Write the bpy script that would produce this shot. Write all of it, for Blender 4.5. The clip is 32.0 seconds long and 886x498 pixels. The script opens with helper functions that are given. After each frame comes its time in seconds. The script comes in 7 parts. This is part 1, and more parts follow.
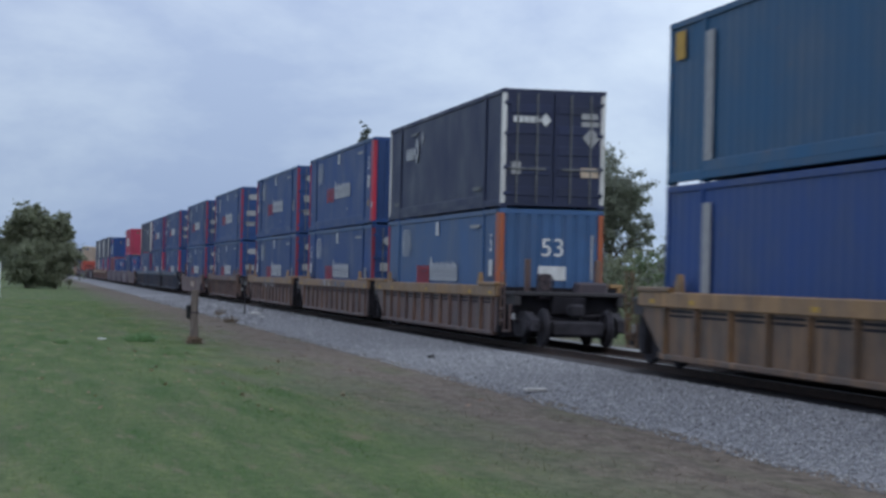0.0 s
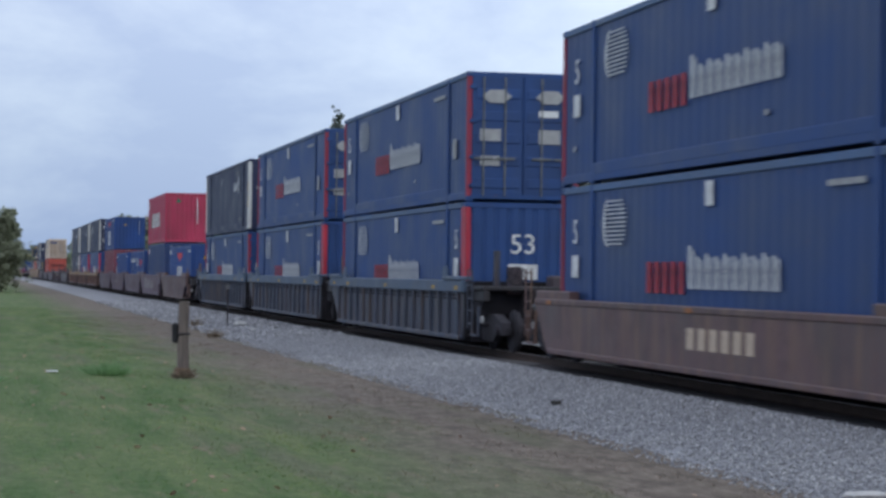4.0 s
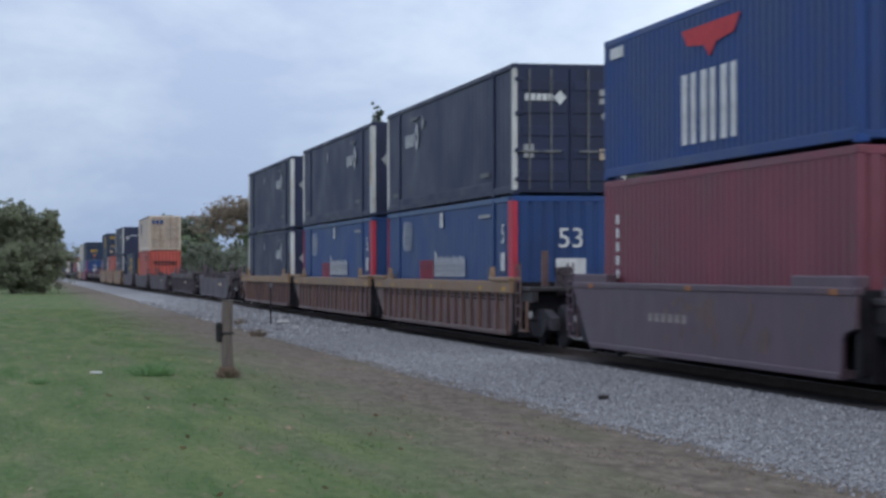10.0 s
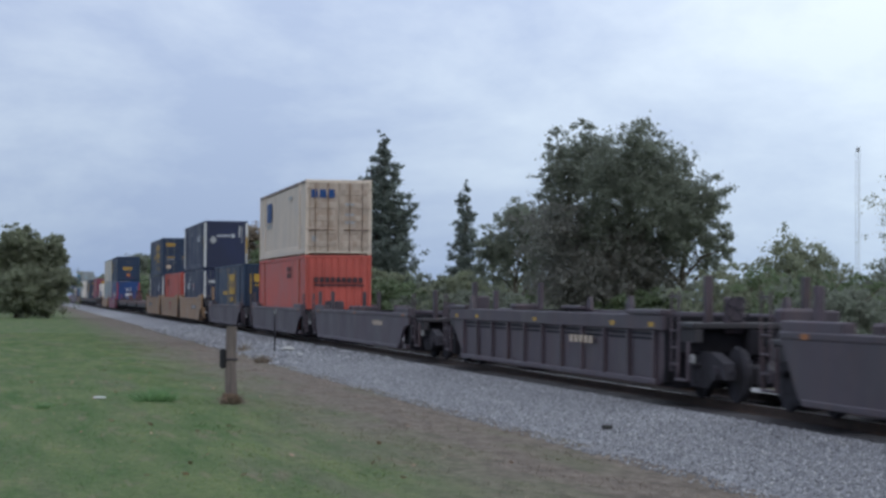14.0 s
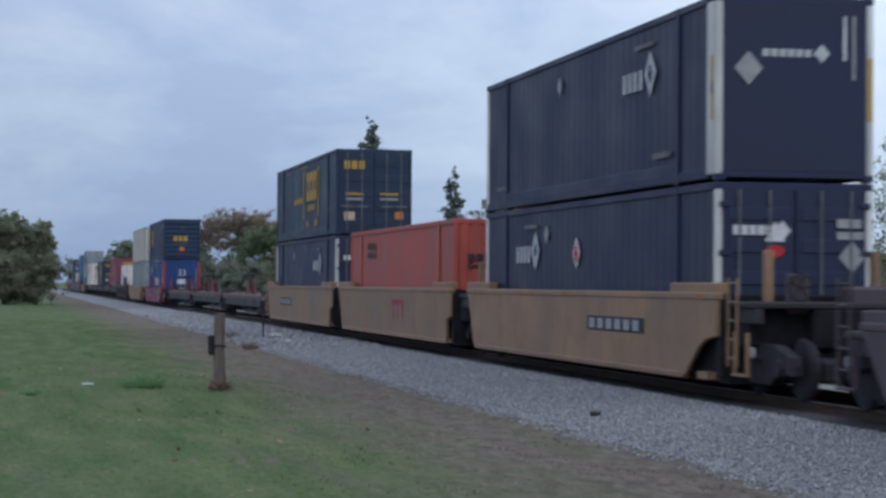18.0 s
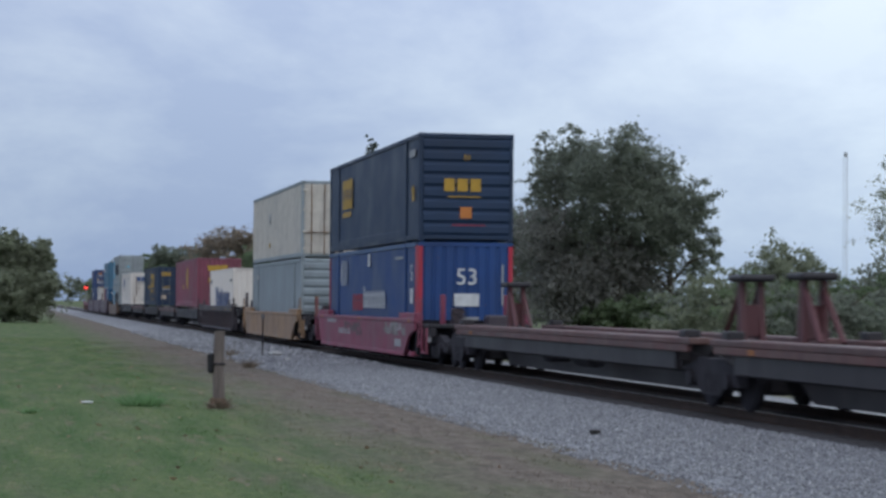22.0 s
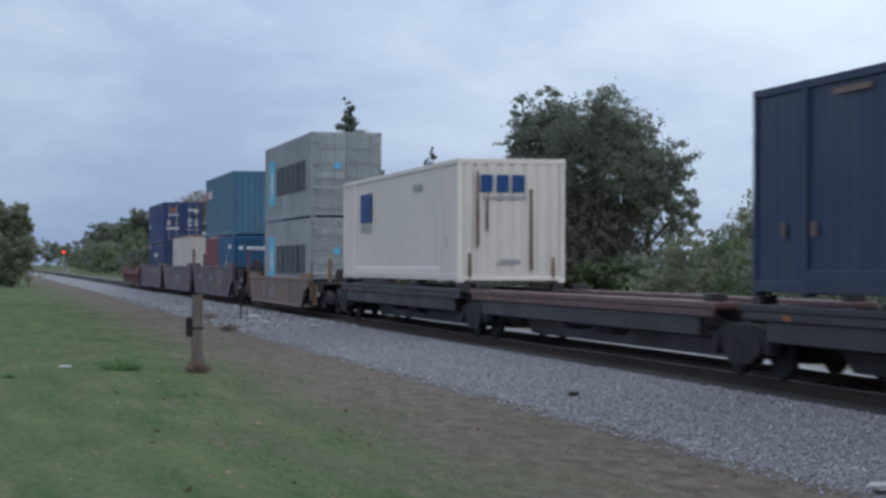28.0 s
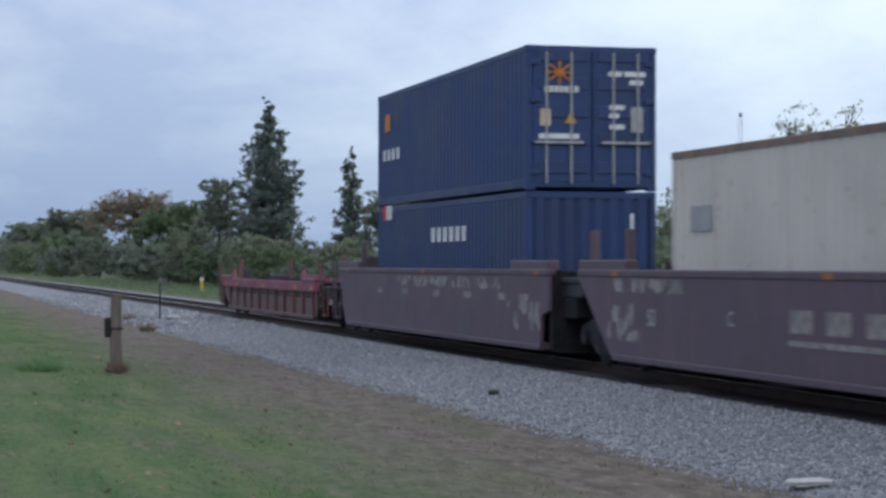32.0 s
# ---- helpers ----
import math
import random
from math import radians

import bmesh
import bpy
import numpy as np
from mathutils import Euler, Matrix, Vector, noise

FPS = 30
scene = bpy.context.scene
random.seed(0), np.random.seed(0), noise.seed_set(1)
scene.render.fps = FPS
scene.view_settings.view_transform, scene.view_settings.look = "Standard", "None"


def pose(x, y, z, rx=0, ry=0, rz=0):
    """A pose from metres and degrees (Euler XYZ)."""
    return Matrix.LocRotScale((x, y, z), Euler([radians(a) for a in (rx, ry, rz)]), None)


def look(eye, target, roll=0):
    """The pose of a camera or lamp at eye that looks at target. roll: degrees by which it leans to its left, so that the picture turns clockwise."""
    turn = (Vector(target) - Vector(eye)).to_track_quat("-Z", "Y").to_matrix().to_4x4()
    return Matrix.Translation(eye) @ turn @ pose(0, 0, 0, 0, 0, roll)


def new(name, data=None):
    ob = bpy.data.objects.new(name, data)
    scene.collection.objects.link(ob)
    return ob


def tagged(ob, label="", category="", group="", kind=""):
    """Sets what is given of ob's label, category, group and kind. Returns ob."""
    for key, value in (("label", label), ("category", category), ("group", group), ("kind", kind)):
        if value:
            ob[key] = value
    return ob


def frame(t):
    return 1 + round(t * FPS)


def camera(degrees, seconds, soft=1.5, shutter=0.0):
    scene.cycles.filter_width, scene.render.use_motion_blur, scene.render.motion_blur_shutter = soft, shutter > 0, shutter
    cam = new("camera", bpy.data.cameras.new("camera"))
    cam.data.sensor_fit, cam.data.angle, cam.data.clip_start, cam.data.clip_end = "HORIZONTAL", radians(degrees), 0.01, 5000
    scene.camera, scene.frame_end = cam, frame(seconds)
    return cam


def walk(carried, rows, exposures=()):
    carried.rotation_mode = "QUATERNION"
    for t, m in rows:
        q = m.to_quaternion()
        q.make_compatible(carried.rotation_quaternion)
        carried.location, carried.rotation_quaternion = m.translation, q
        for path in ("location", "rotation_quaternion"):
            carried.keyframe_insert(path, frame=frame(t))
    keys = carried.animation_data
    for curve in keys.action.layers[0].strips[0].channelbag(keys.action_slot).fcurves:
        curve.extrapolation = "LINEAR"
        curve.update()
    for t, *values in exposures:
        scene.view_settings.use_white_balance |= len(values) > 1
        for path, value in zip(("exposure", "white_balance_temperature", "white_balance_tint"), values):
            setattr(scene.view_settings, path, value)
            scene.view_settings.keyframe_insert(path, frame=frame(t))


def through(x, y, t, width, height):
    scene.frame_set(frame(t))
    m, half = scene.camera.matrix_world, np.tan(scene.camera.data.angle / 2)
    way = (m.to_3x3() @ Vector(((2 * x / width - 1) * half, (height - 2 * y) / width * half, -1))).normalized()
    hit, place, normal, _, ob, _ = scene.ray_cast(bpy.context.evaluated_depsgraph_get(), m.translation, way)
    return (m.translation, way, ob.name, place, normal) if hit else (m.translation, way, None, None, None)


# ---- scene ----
# ---- the camera and its way ----
cam = camera(23.624, 32.0, soft=3.0, shutter=0.25)
walk(cam, [
    (0, pose(-0.57, -16.48, 1.86, 90.773, -1.342, -11.116)),
    (1, pose(-0.34, -10.06, 1.88, 90.951, -0.968, -11.847)),
    (2, pose(-0.14, -4.36, 1.91, 91.077, -0.922, -12.387)),
    (2.5, pose(-0.10, -2.90, 1.93, 90.950, -0.860, -12.420)),
    (4.5, pose(0.00, 0.00, 1.95, 90.420, -0.677, -12.366)),
    (5, pose(0.00, 0.00, 1.95, 90.068, -0.576, -11.764)),
    (5.5, pose(0.00, 0.00, 1.95, 90.112, -0.459, -11.052)),
    (6, pose(0.00, 0.00, 1.95, 90.337, -0.492, -10.793)),
    (6.5, pose(0.00, 0.00, 1.95, 90.418, -0.464, -10.793)),
    (7, pose(0.00, 0.00, 1.95, 90.434, -0.420, -10.876)),
    (7.5, pose(0.00, 0.00, 1.95, 90.357, -0.092, -11.047)),
    (8, pose(0.00, 0.00, 1.95, 90.230, 0.263, -11.035)),
    (8.5, pose(0.00, 0.00, 1.95, 90.436, 0.308, -11.019)),
    (9, pose(0.00, 0.00, 1.95, 90.539, 0.312, -11.017)),
    (9.5, pose(0.00, 0.00, 1.95, 90.664, 0.123, -11.153)),
    (10, pose(0.00, 0.00, 1.95, 90.558, 0.116, -11.314)),
    (10.5, pose(0.00, 0.00, 1.95, 90.709, 0.050, -11.488)),
    (11, pose(0.00, 0.00, 1.95, 90.985, 0.090, -11.492)),
    (11.5, pose(0.00, 0.00, 1.95, 90.826, 0.052, -11.239)),
    (12, pose(0.00, 0.00, 1.95, 90.935, -0.187, -11.429)),
    (12.5, pose(0.00, 0.00, 1.95, 91.383, -0.446, -11.545)),
    (13, pose(0.00, 0.00, 1.95, 91.579, -0.516, -11.373)),
    (13.5, pose(0.00, 0.00, 1.95, 91.408, -0.483, -11.255)),
    (15.5, pose(0.00, 0.00, 1.95, 91.212, -0.278, -11.092)),
    (16, pose(0.00, 0.00, 1.95, 91.090, -0.202, -11.089)),
    (16.5, pose(0.00, 0.00, 1.95, 91.076, -0.314, -11.170)),
    (17, pose(0.00, 0.00, 1.95, 91.013, -0.279, -11.336)),
    (17.5, pose(0.00, 0.00, 1.95, 91.110, -0.372, -11.477)),
    (18, pose(0.00, 0.00, 1.95, 90.961, -0.428, -11.505)),
    (18.5, pose(0.00, 0.00, 1.95, 90.923, -0.263, -11.851)),
    (19, pose(0.00, 0.00, 1.95, 91.016, -0.403, -11.620)),
    (19.5, pose(0.00, 0.00, 1.95, 91.281, -0.595, -11.594)),
    (20, pose(0.00, 0.00, 1.95, 90.900, -0.524, -11.458)),
    (20.5, pose(0.00, 0.00, 1.95, 90.926, -0.660, -11.396)),
    (21, pose(0.00, 0.00, 1.95, 91.141, -0.680, -11.341)),
    (21.5, pose(0.00, 0.00, 1.95, 91.255, -0.636, -11.460)),
    (22, pose(0.00, 0.00, 1.95, 91.450, -0.458, -11.517)),
    (22.5, pose(0.00, 0.00, 1.95, 91.527, -0.494, -11.530)),
    (23, pose(0.00, 0.00, 1.95, 91.409, -0.484, -11.392)),
    (23.5, pose(0.00, 0.00, 1.95, 91.375, -0.408, -11.545)),
    (24, pose(0.00, 0.00, 1.95, 91.372, -0.486, -11.462)),
    (24.5, pose(0.00, 0.00, 1.95, 91.124, -0.265, -11.497)),
    (25, pose(0.00, 0.00, 1.95, 91.050, -0.224, -11.415)),
    (25.5, pose(0.00, 0.00, 1.95, 90.944, -0.703, -11.413)),
    (27.5, pose(0.00, 0.00, 1.95, 90.400, -0.017, -11.561)),
    (28, pose(0.00, 0.00, 1.95, 90.448, -0.211, -12.106)),
    (28.5, pose(0.00, 0.00, 1.95, 90.640, -0.124, -12.336)),
    (29, pose(0.00, 0.00, 1.95, 90.680, -0.118, -12.756)),
    (29.5, pose(0.00, 0.00, 1.95, 90.665, -0.015, -12.856)),
    (30, pose(0.00, 0.00, 1.95, 90.629, 0.128, -12.888)),
    (30.5, pose(0.00, 0.00, 1.95, 90.395, -0.180, -13.038)),
    (31, pose(0.00, 0.00, 1.95, 90.307, -0.176, -13.325)),
    (31.5, pose(0.00, 0.00, 1.95, 90.481, 0.267, -13.464)),
    (32, pose(0.00, 0.00, 1.95, 90.432, -0.038, -14.269)),
], exposures=[
    (0, 0.1, 6250, 10), (2, 0.15, 6250, 10), (5, 0.42, 6450, 10), (7, 0.46, 6500, 10), (8, 0.3, 6450, 10), (10, 0.27, 6450, 10), (12, 0.24, 6450, 10), (13, 0.27, 6550, 10),
    (16, -0.06, 6050, 10), (17, 0.07, 6250, 10), (18, 0.06, 6150, 10), (21, 0.08, 6350, 10), (24, 0.05, 6300, 10), (28, 0.08, 6300, 10), (30, 0.07, 6200, 10), (31, 0.15, 6350, 10), (32, 0.18, 6300, 10),
])

# ---- plan, in metres: the track runs along y, the train comes towards the camera ----
TRACK = 11.92      # middle of the track
RAIL = 0.33        # top of the rails
GROUND = 0.0


def run(t):
    """How far the train has come after t seconds."""
    early = max(0.0, 1.0 - t / 4.5)
    return 23.869 * t + 0.00863 * t * t - 2.4 * early ** 5


# ---- sky and sun ----
def make_world():
    world = bpy.data.worlds.new("overcast_sky")
    scene.world = world
    world.use_nodes = True
    nt = world.node_tree
    nt.nodes.clear()
    out = nt.nodes.new("ShaderNodeOutputWorld")
    bg = nt.nodes.new("ShaderNodeBackground")
    sky = nt.nodes.new("ShaderNodeTexSky")
    sky.sky_type = "NISHITA"
    sky.sun_disc = False
    sky.sun_elevation = radians(32)
    sky.sun_rotation = radians(200)
    sky.air_density, sky.dust_density, sky.ozone_density = 1.0, 2.0, 2.0
    co = nt.nodes.new("ShaderNodeTexCoord")
    mp = nt.nodes.new("ShaderNodeMapping")
    mp.inputs["Rotation"].default_value = (0.0, radians(-5), radians(20))
    mp.inputs["Scale"].default_value = (1.0, 1.0, 2.5)
    nz = nt.nodes.new("ShaderNodeTexNoise")
    nz.inputs["Scale"].default_value, nz.inputs["Detail"].default_value = 4.4, 8.0
    nz.inputs["Roughness"].default_value = 0.6
    nz.inputs["Distortion"].default_value = 0.2
    ramp = nt.nodes.new("ShaderNodeValToRGB")
    ramp.color_ramp.elements[0].position, ramp.color_ramp.elements[1].position = 0.36, 0.68
    ramp.color_ramp.elements[0].color = (6.75, 8.05, 10.7, 1)
    ramp.color_ramp.elements[1].color = (11.2, 12.5, 13.7, 1)
    mix = nt.nodes.new("ShaderNodeMix")
    mix.data_type = "RGBA"
    mix.inputs["Factor"].default_value = 0.9
    nt.links.new(co.outputs["Generated"], mp.inputs["Vector"])
    nt.links.new(mp.outputs["Vector"], nz.inputs["Vector"])
    nt.links.new(sky.outputs["Color"], mix.inputs["A"])
    sep = nt.nodes.new("ShaderNodeSeparateXYZ")
    nt.links.new(co.outputs["Generated"], sep.inputs["Vector"])
    clear = nt.nodes.new("ShaderNodeMath")
    clear.operation = "MULTIPLY_ADD"
    clear.inputs[1].default_value = 0.42
    nt.links.new(sep.outputs["X"], clear.inputs[0])
    nt.links.new(nz.outputs["Fac"], clear.inputs[2])
    less = nt.nodes.new("ShaderNodeMath")
    less.operation = "SUBTRACT"
    less.inputs[1].default_value = 0.075
    nt.links.new(clear.outputs["Value"], less.inputs[0])
    nt.links.new(less.outputs["Value"], ramp.inputs["Fac"])
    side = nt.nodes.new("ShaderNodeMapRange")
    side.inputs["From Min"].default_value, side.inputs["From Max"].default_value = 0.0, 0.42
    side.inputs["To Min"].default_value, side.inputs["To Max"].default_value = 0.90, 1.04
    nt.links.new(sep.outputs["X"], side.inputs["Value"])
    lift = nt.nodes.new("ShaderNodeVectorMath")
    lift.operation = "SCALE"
    rise = nt.nodes.new("ShaderNodeMapRange")
    rise.inputs["From Min"].default_value, rise.inputs["From Max"].default_value = 0.0, 0.22
    nt.links.new(sep.outputs["Z"], rise.inputs["Value"])
    haze = nt.nodes.new("ShaderNodeMix")
    haze.data_type = "RGBA"
    haze.inputs["A"].default_value = (0.60, 0.67, 0.76, 1)
    haze.inputs["B"].default_value = (1.19, 1.15, 1.13, 1)
    nt.links.new(rise.outputs["Result"], haze.inputs["Factor"])
    both = nt.nodes.new("ShaderNodeVectorMath")
    both.operation = "MULTIPLY"
    nt.links.new(ramp.outputs["Color"], both.inputs[0])
    nt.links.new(haze.outputs["Result"], both.inputs[1])
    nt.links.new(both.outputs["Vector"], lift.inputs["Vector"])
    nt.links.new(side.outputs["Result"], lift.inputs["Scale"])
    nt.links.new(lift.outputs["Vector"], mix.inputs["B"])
    nt.links.new(mix.outputs["Result"], bg.inputs["Color"])
    bg.inputs["Strength"].default_value = 0.075
    nt.links.new(bg.outputs["Background"], out.inputs["Surface"])


make_world()
sun_data = bpy.data.lights.new("sun", "SUN")
sun_data.energy, sun_data.angle, sun_data.color = 0.5, radians(25), (1.0, 0.96, 0.9)
sun = new("sun", sun_data)
sun.matrix_world = look((-20, -40, 45), (0, 0, 0))


# ---- materials ----
def nodes_of(m):
    m.use_nodes = True
    return m.node_tree, m.node_tree.nodes["Principled BSDF"]


def noise_node(nt, scale, detail=4.0, rough=0.55, stretch=None, coord="Object", shift=None):
    """Noise in the object's own space; shift moves the pattern from object to object."""
    co = nt.nodes.new("ShaderNodeTexCoord")
    src = co.outputs[coord]
    if shift is not None:
        mv = nt.nodes.new("ShaderNodeVectorMath")
        mv.operation = "ADD"
        nt.links.new(src, mv.inputs[0])
        nt.links.new(shift, mv.inputs[1])
        src = mv.outputs["Vector"]
    n = nt.nodes.new("ShaderNodeTexNoise")
    n.inputs["Scale"].default_value, n.inputs["Detail"].default_value = scale, detail
    n.inputs["Roughness"].default_value = rough
    if stretch:
        mp = nt.nodes.new("ShaderNodeMapping")
        mp.inputs["Scale"].default_value = stretch
        nt.links.new(src, mp.inputs["Vector"])
        nt.links.new(mp.outputs["Vector"], n.inputs["Vector"])
    else:
        nt.links.new(src, n.inputs["Vector"])
    return n.outputs["Fac"]


def ramp_node(nt, fac, stops):
    r = nt.nodes.new("ShaderNodeValToRGB")
    els = r.color_ramp.elements
    while len(els) < len(stops):
        els.new(0.5)
    for e, (p, c) in zip(els, stops):
        e.position = p
        e.color = (*c, 1) if len(c) == 3 else c
    nt.links.new(fac, r.inputs["Fac"])
    return r.outputs["Color"]


def mix_node(nt, fac, a, b, mode="MIX"):
    m = nt.nodes.new("ShaderNodeMix")
    m.data_type, m.blend_type = "RGBA", mode
    for sock, val in (("Factor", fac), ("A", a), ("B", b)):
        if isinstance(val, (int, float)):
            m.inputs[sock].default_value = val
        elif isinstance(val, tuple):
            m.inputs[sock].default_value = (*val, 1)
        else:
            nt.links.new(val, m.inputs[sock])
    return m.outputs["Result"]


def bump_node(nt, height, strength, dist, bsdf):
    b = nt.nodes.new("ShaderNodeBump")
    b.inputs["Strength"].default_value, b.inputs["Distance"].default_value = strength, dist
    nt.links.new(height, b.inputs["Height"])
    nt.links.new(b.outputs["Normal"], bsdf.inputs["Normal"])


MATS = {}


def paint(name, col, dirt=0.35, rust=0.15, rough=0.55, grime=(0.10, 0.085, 0.07), runs=0.0, run_col=(0.20, 0.10, 0.045), tone=(0.72, 1.28)):
    """Weathered paint on steel: faded patches, streaks that run down, a little rust."""
    if name in MATS:
        return MATS[name]
    m = bpy.data.materials.new(name)
    nt, b = nodes_of(m)
    fade = tuple(min(1, c * tone[1] + 0.004) for c in col)
    dark = tuple(c * tone[0] for c in col)
    info = nt.nodes.new("ShaderNodeObjectInfo")
    sc = nt.nodes.new("ShaderNodeMath")
    sc.operation = "MULTIPLY"
    sc.inputs[1].default_value = 61.0
    nt.links.new(info.outputs["Random"], sc.inputs[0])
    shift = sc.outputs["Value"]
    patches = noise_node(nt, 0.55, 5, shift=shift)
    c = ramp_node(nt, patches, [(0.3, dark), (0.52, col), (0.75, fade)])
    streak = noise_node(nt, 1.0, 6, 0.6, (2.5, 2.5, 0.25), shift=shift)
    sf = ramp_node(nt, streak, [(0.5, (0, 0, 0)), (0.75, (dirt, dirt, dirt))])
    c = mix_node(nt, sf, c, grime)
    if rust > 0:
        rn = noise_node(nt, 3.2, 8, 0.7, shift=shift)
        rf = ramp_node(nt, rn, [(0.66 - rust * 0.25, (0, 0, 0)), (0.74, (0.8, 0.8, 0.8))])
        c = mix_node(nt, rf, c, (0.16, 0.07, 0.035))
    if runs > 0:
        dk = ramp_node(nt, noise_node(nt, 1.1, 7, 0.65, (1, 1, 1.6), shift=shift), [(0.46, (0, 0, 0)), (0.62, (runs * 0.8,) * 3)])
        c = mix_node(nt, dk, c, tuple(x * 0.38 for x in col))
        rs = ramp_node(nt, noise_node(nt, 1.0, 7, 0.68, (4.2, 4.2, 0.5), shift=shift), [(0.48, (0, 0, 0)), (0.62, (runs,) * 3)])
        c = mix_node(nt, rs, c, run_col)
    val = nt.nodes.new("ShaderNodeMapRange")
    val.inputs["To Min"].default_value, val.inputs["To Max"].default_value = 0.9, 1.12
    nt.links.new(info.outputs["Random"], val.inputs["Value"])
    hsv = nt.nodes.new("ShaderNodeHueSaturation")
    nt.links.new(c, hsv.inputs["Color"])
    nt.links.new(val.outputs["Result"], hsv.inputs["Value"])
    nt.links.new(hsv.outputs["Color"], b.inputs["Base Color"])
    rr = ramp_node(nt, patches, [(0.3, (rough - 0.1,) * 3), (0.7, (rough + 0.15,) * 3)])
    nt.links.new(rr, b.inputs["Roughness"])
    b.inputs["Specular IOR Level"].default_value = 0.55
    bump_node(nt, noise_node(nt, 14, 4), 0.12, 0.01, b)
    MATS[name] = m
    return m


def plain(name, col, rough=0.6, metal=0.0, var=0.25, scale=3.0):
    if name in MATS:
        return MATS[name]
    m = bpy.data.materials.new(name)
    nt, b = nodes_of(m)
    n = noise_node(nt, scale, 5)
    c = ramp_node(nt, n, [(0.3, tuple(x * (1 - var) for x in col)), (0.7, tuple(min(1, x * (1 + var)) for x in col))])
    nt.links.new(c, b.inputs["Base Color"])
    b.inputs["Roughness"].default_value, b.inputs["Metallic"].default_value = rough, metal
    b.inputs["Specular IOR Level"].default_value = 0.3
    MATS[name] = m
    return m


BLUE = paint("worn_blue_paint", (0.008, 0.044, 0.162), 0.16, 0.03, grime=(0.05, 0.06, 0.09))
PALE_BLUE = paint("faded_blue_paint", (0.035, 0.095, 0.22), 0.25, 0.12)
# Lighter blue that paints the sky's highlight onto the top rails.
SKYLIT_RAIL = paint("skylit_rail_blue_paint", (0.05, 0.10, 0.20), 0.2, 0.1)
TEAL = paint("teal_blue_paint", (0.006, 0.074, 0.17), 0.12, 0.05)
DULL_TEAL = paint("dull_teal_paint", (0.050, 0.132, 0.205), 0.3, 0.05)
BLACK = paint("blue_black_paint", (0.009, 0.016, 0.054), 0.06, 0.0, grime=(0.03, 0.035, 0.06))
NAVY = paint("navy_paint", (0.006, 0.023, 0.060), 0.12, 0.04, grime=(0.04, 0.045, 0.06))
DEEP_BLUE = paint("deep_blue_paint", (0.012, 0.034, 0.115), 0.2, 0.08)
LINE_BLUE = paint("bright_blue_paint", (0.006, 0.044, 0.185), 0.12, 0.02)
RED = paint("container_red_paint", (0.38, 0.030, 0.078), 0.25, 0.03)
MAROON = paint("maroon_paint", (0.205, 0.052, 0.082), 0.35, 0.12)
BRICK = paint("brick_red_paint", (0.18, 0.043, 0.066), 0.3, 0.08)
ORANGE = paint("orange_paint", (0.42, 0.075, 0.055), 0.25, 0.04)
CREAM = paint("dirty_cream_paint", (0.62, 0.52, 0.425), 0.45, 0.25, grime=(0.26, 0.21, 0.155), tone=(0.84, 1.06))
REEFER_WHITE = paint("grimy_white_paint", (0.58, 0.535, 0.465), 0.45, 0.25, grime=(0.24, 0.21, 0.18), runs=0.3, run_col=(0.30, 0.27, 0.24), tone=(0.86, 1.06))
DOOR_TAN = paint("stained_door_paint", (0.46, 0.375, 0.305), 0.4, 0.3, grime=(0.22, 0.16, 0.11), runs=0.45, run_col=(0.24, 0.15, 0.095), tone=(0.85, 1.1))
STAINED_CREAM = paint("stained_cream_paint", (0.50, 0.47, 0.425), 0.25, 0.3, grime=(0.22, 0.17, 0.12), tone=(0.85, 1.08))
WHITE = paint("white_paint", (0.70, 0.645, 0.585), 0.14, 0.1, grime=(0.30, 0.24, 0.18), tone=(0.9, 1.05))
GREY = paint("container_grey_paint", (0.26, 0.29, 0.30), 0.35, 0.12)
PLAIN_GREY = paint("blue_grey_paint", (0.24, 0.28, 0.30), 0.3, 0.06)
POST_RED = paint("bright_red_paint", (0.44, 0.025, 0.052), 0.2, 0.02)
POST_RUST = paint("rusty_orange_paint", (0.34, 0.085, 0.03), 0.5, 0.4)
POST_WHITE = paint("post_white_paint", (0.62, 0.62, 0.60), 0.35, 0.2)
CAR_RUST = paint("rust_streaked_paint", (0.086, 0.054, 0.050), 0.5, 0.45, runs=0.9, run_col=(0.155, 0.088, 0.058))
POST_DULL = paint("dull_red_paint", (0.25, 0.022, 0.05), 0.3, 0.05)
CAR_BROWN = paint("car_brown_paint", (0.106, 0.06, 0.06), 0.5, 0.35, runs=0.5, run_col=(0.20, 0.115, 0.065))
CAR_DARK = paint("dark_brown_paint", (0.056, 0.042, 0.055), 0.3, 0.2, runs=0.3, run_col=(0.105, 0.06, 0.05), grime=(0.075, 0.058, 0.058))
CAR_SOOT = paint("sooty_brown_paint", (0.036, 0.027, 0.034), 0.4, 0.2, runs=0.5, run_col=(0.07, 0.045, 0.042), grime=(0.06, 0.05, 0.05))
CAR_PURPLE = paint("mineral_brown_paint", (0.084, 0.053, 0.076), 0.25, 0.2, runs=0.2, run_col=(0.17, 0.10, 0.075))
CAR_TAN = paint("faded_yellow_paint", (0.262, 0.16, 0.088), 0.45, 0.25, runs=0.35, run_col=(0.22, 0.12, 0.06))
CAR_OCHRE = paint("ochre_paint", (0.29, 0.17, 0.07), 0.6, 0.4, runs=0.6, run_col=(0.13, 0.08, 0.045))
CAR_PEACH = paint("faded_peach_paint", (0.30, 0.185, 0.10), 0.5, 0.35, runs=0.55, run_col=(0.17, 0.09, 0.06))
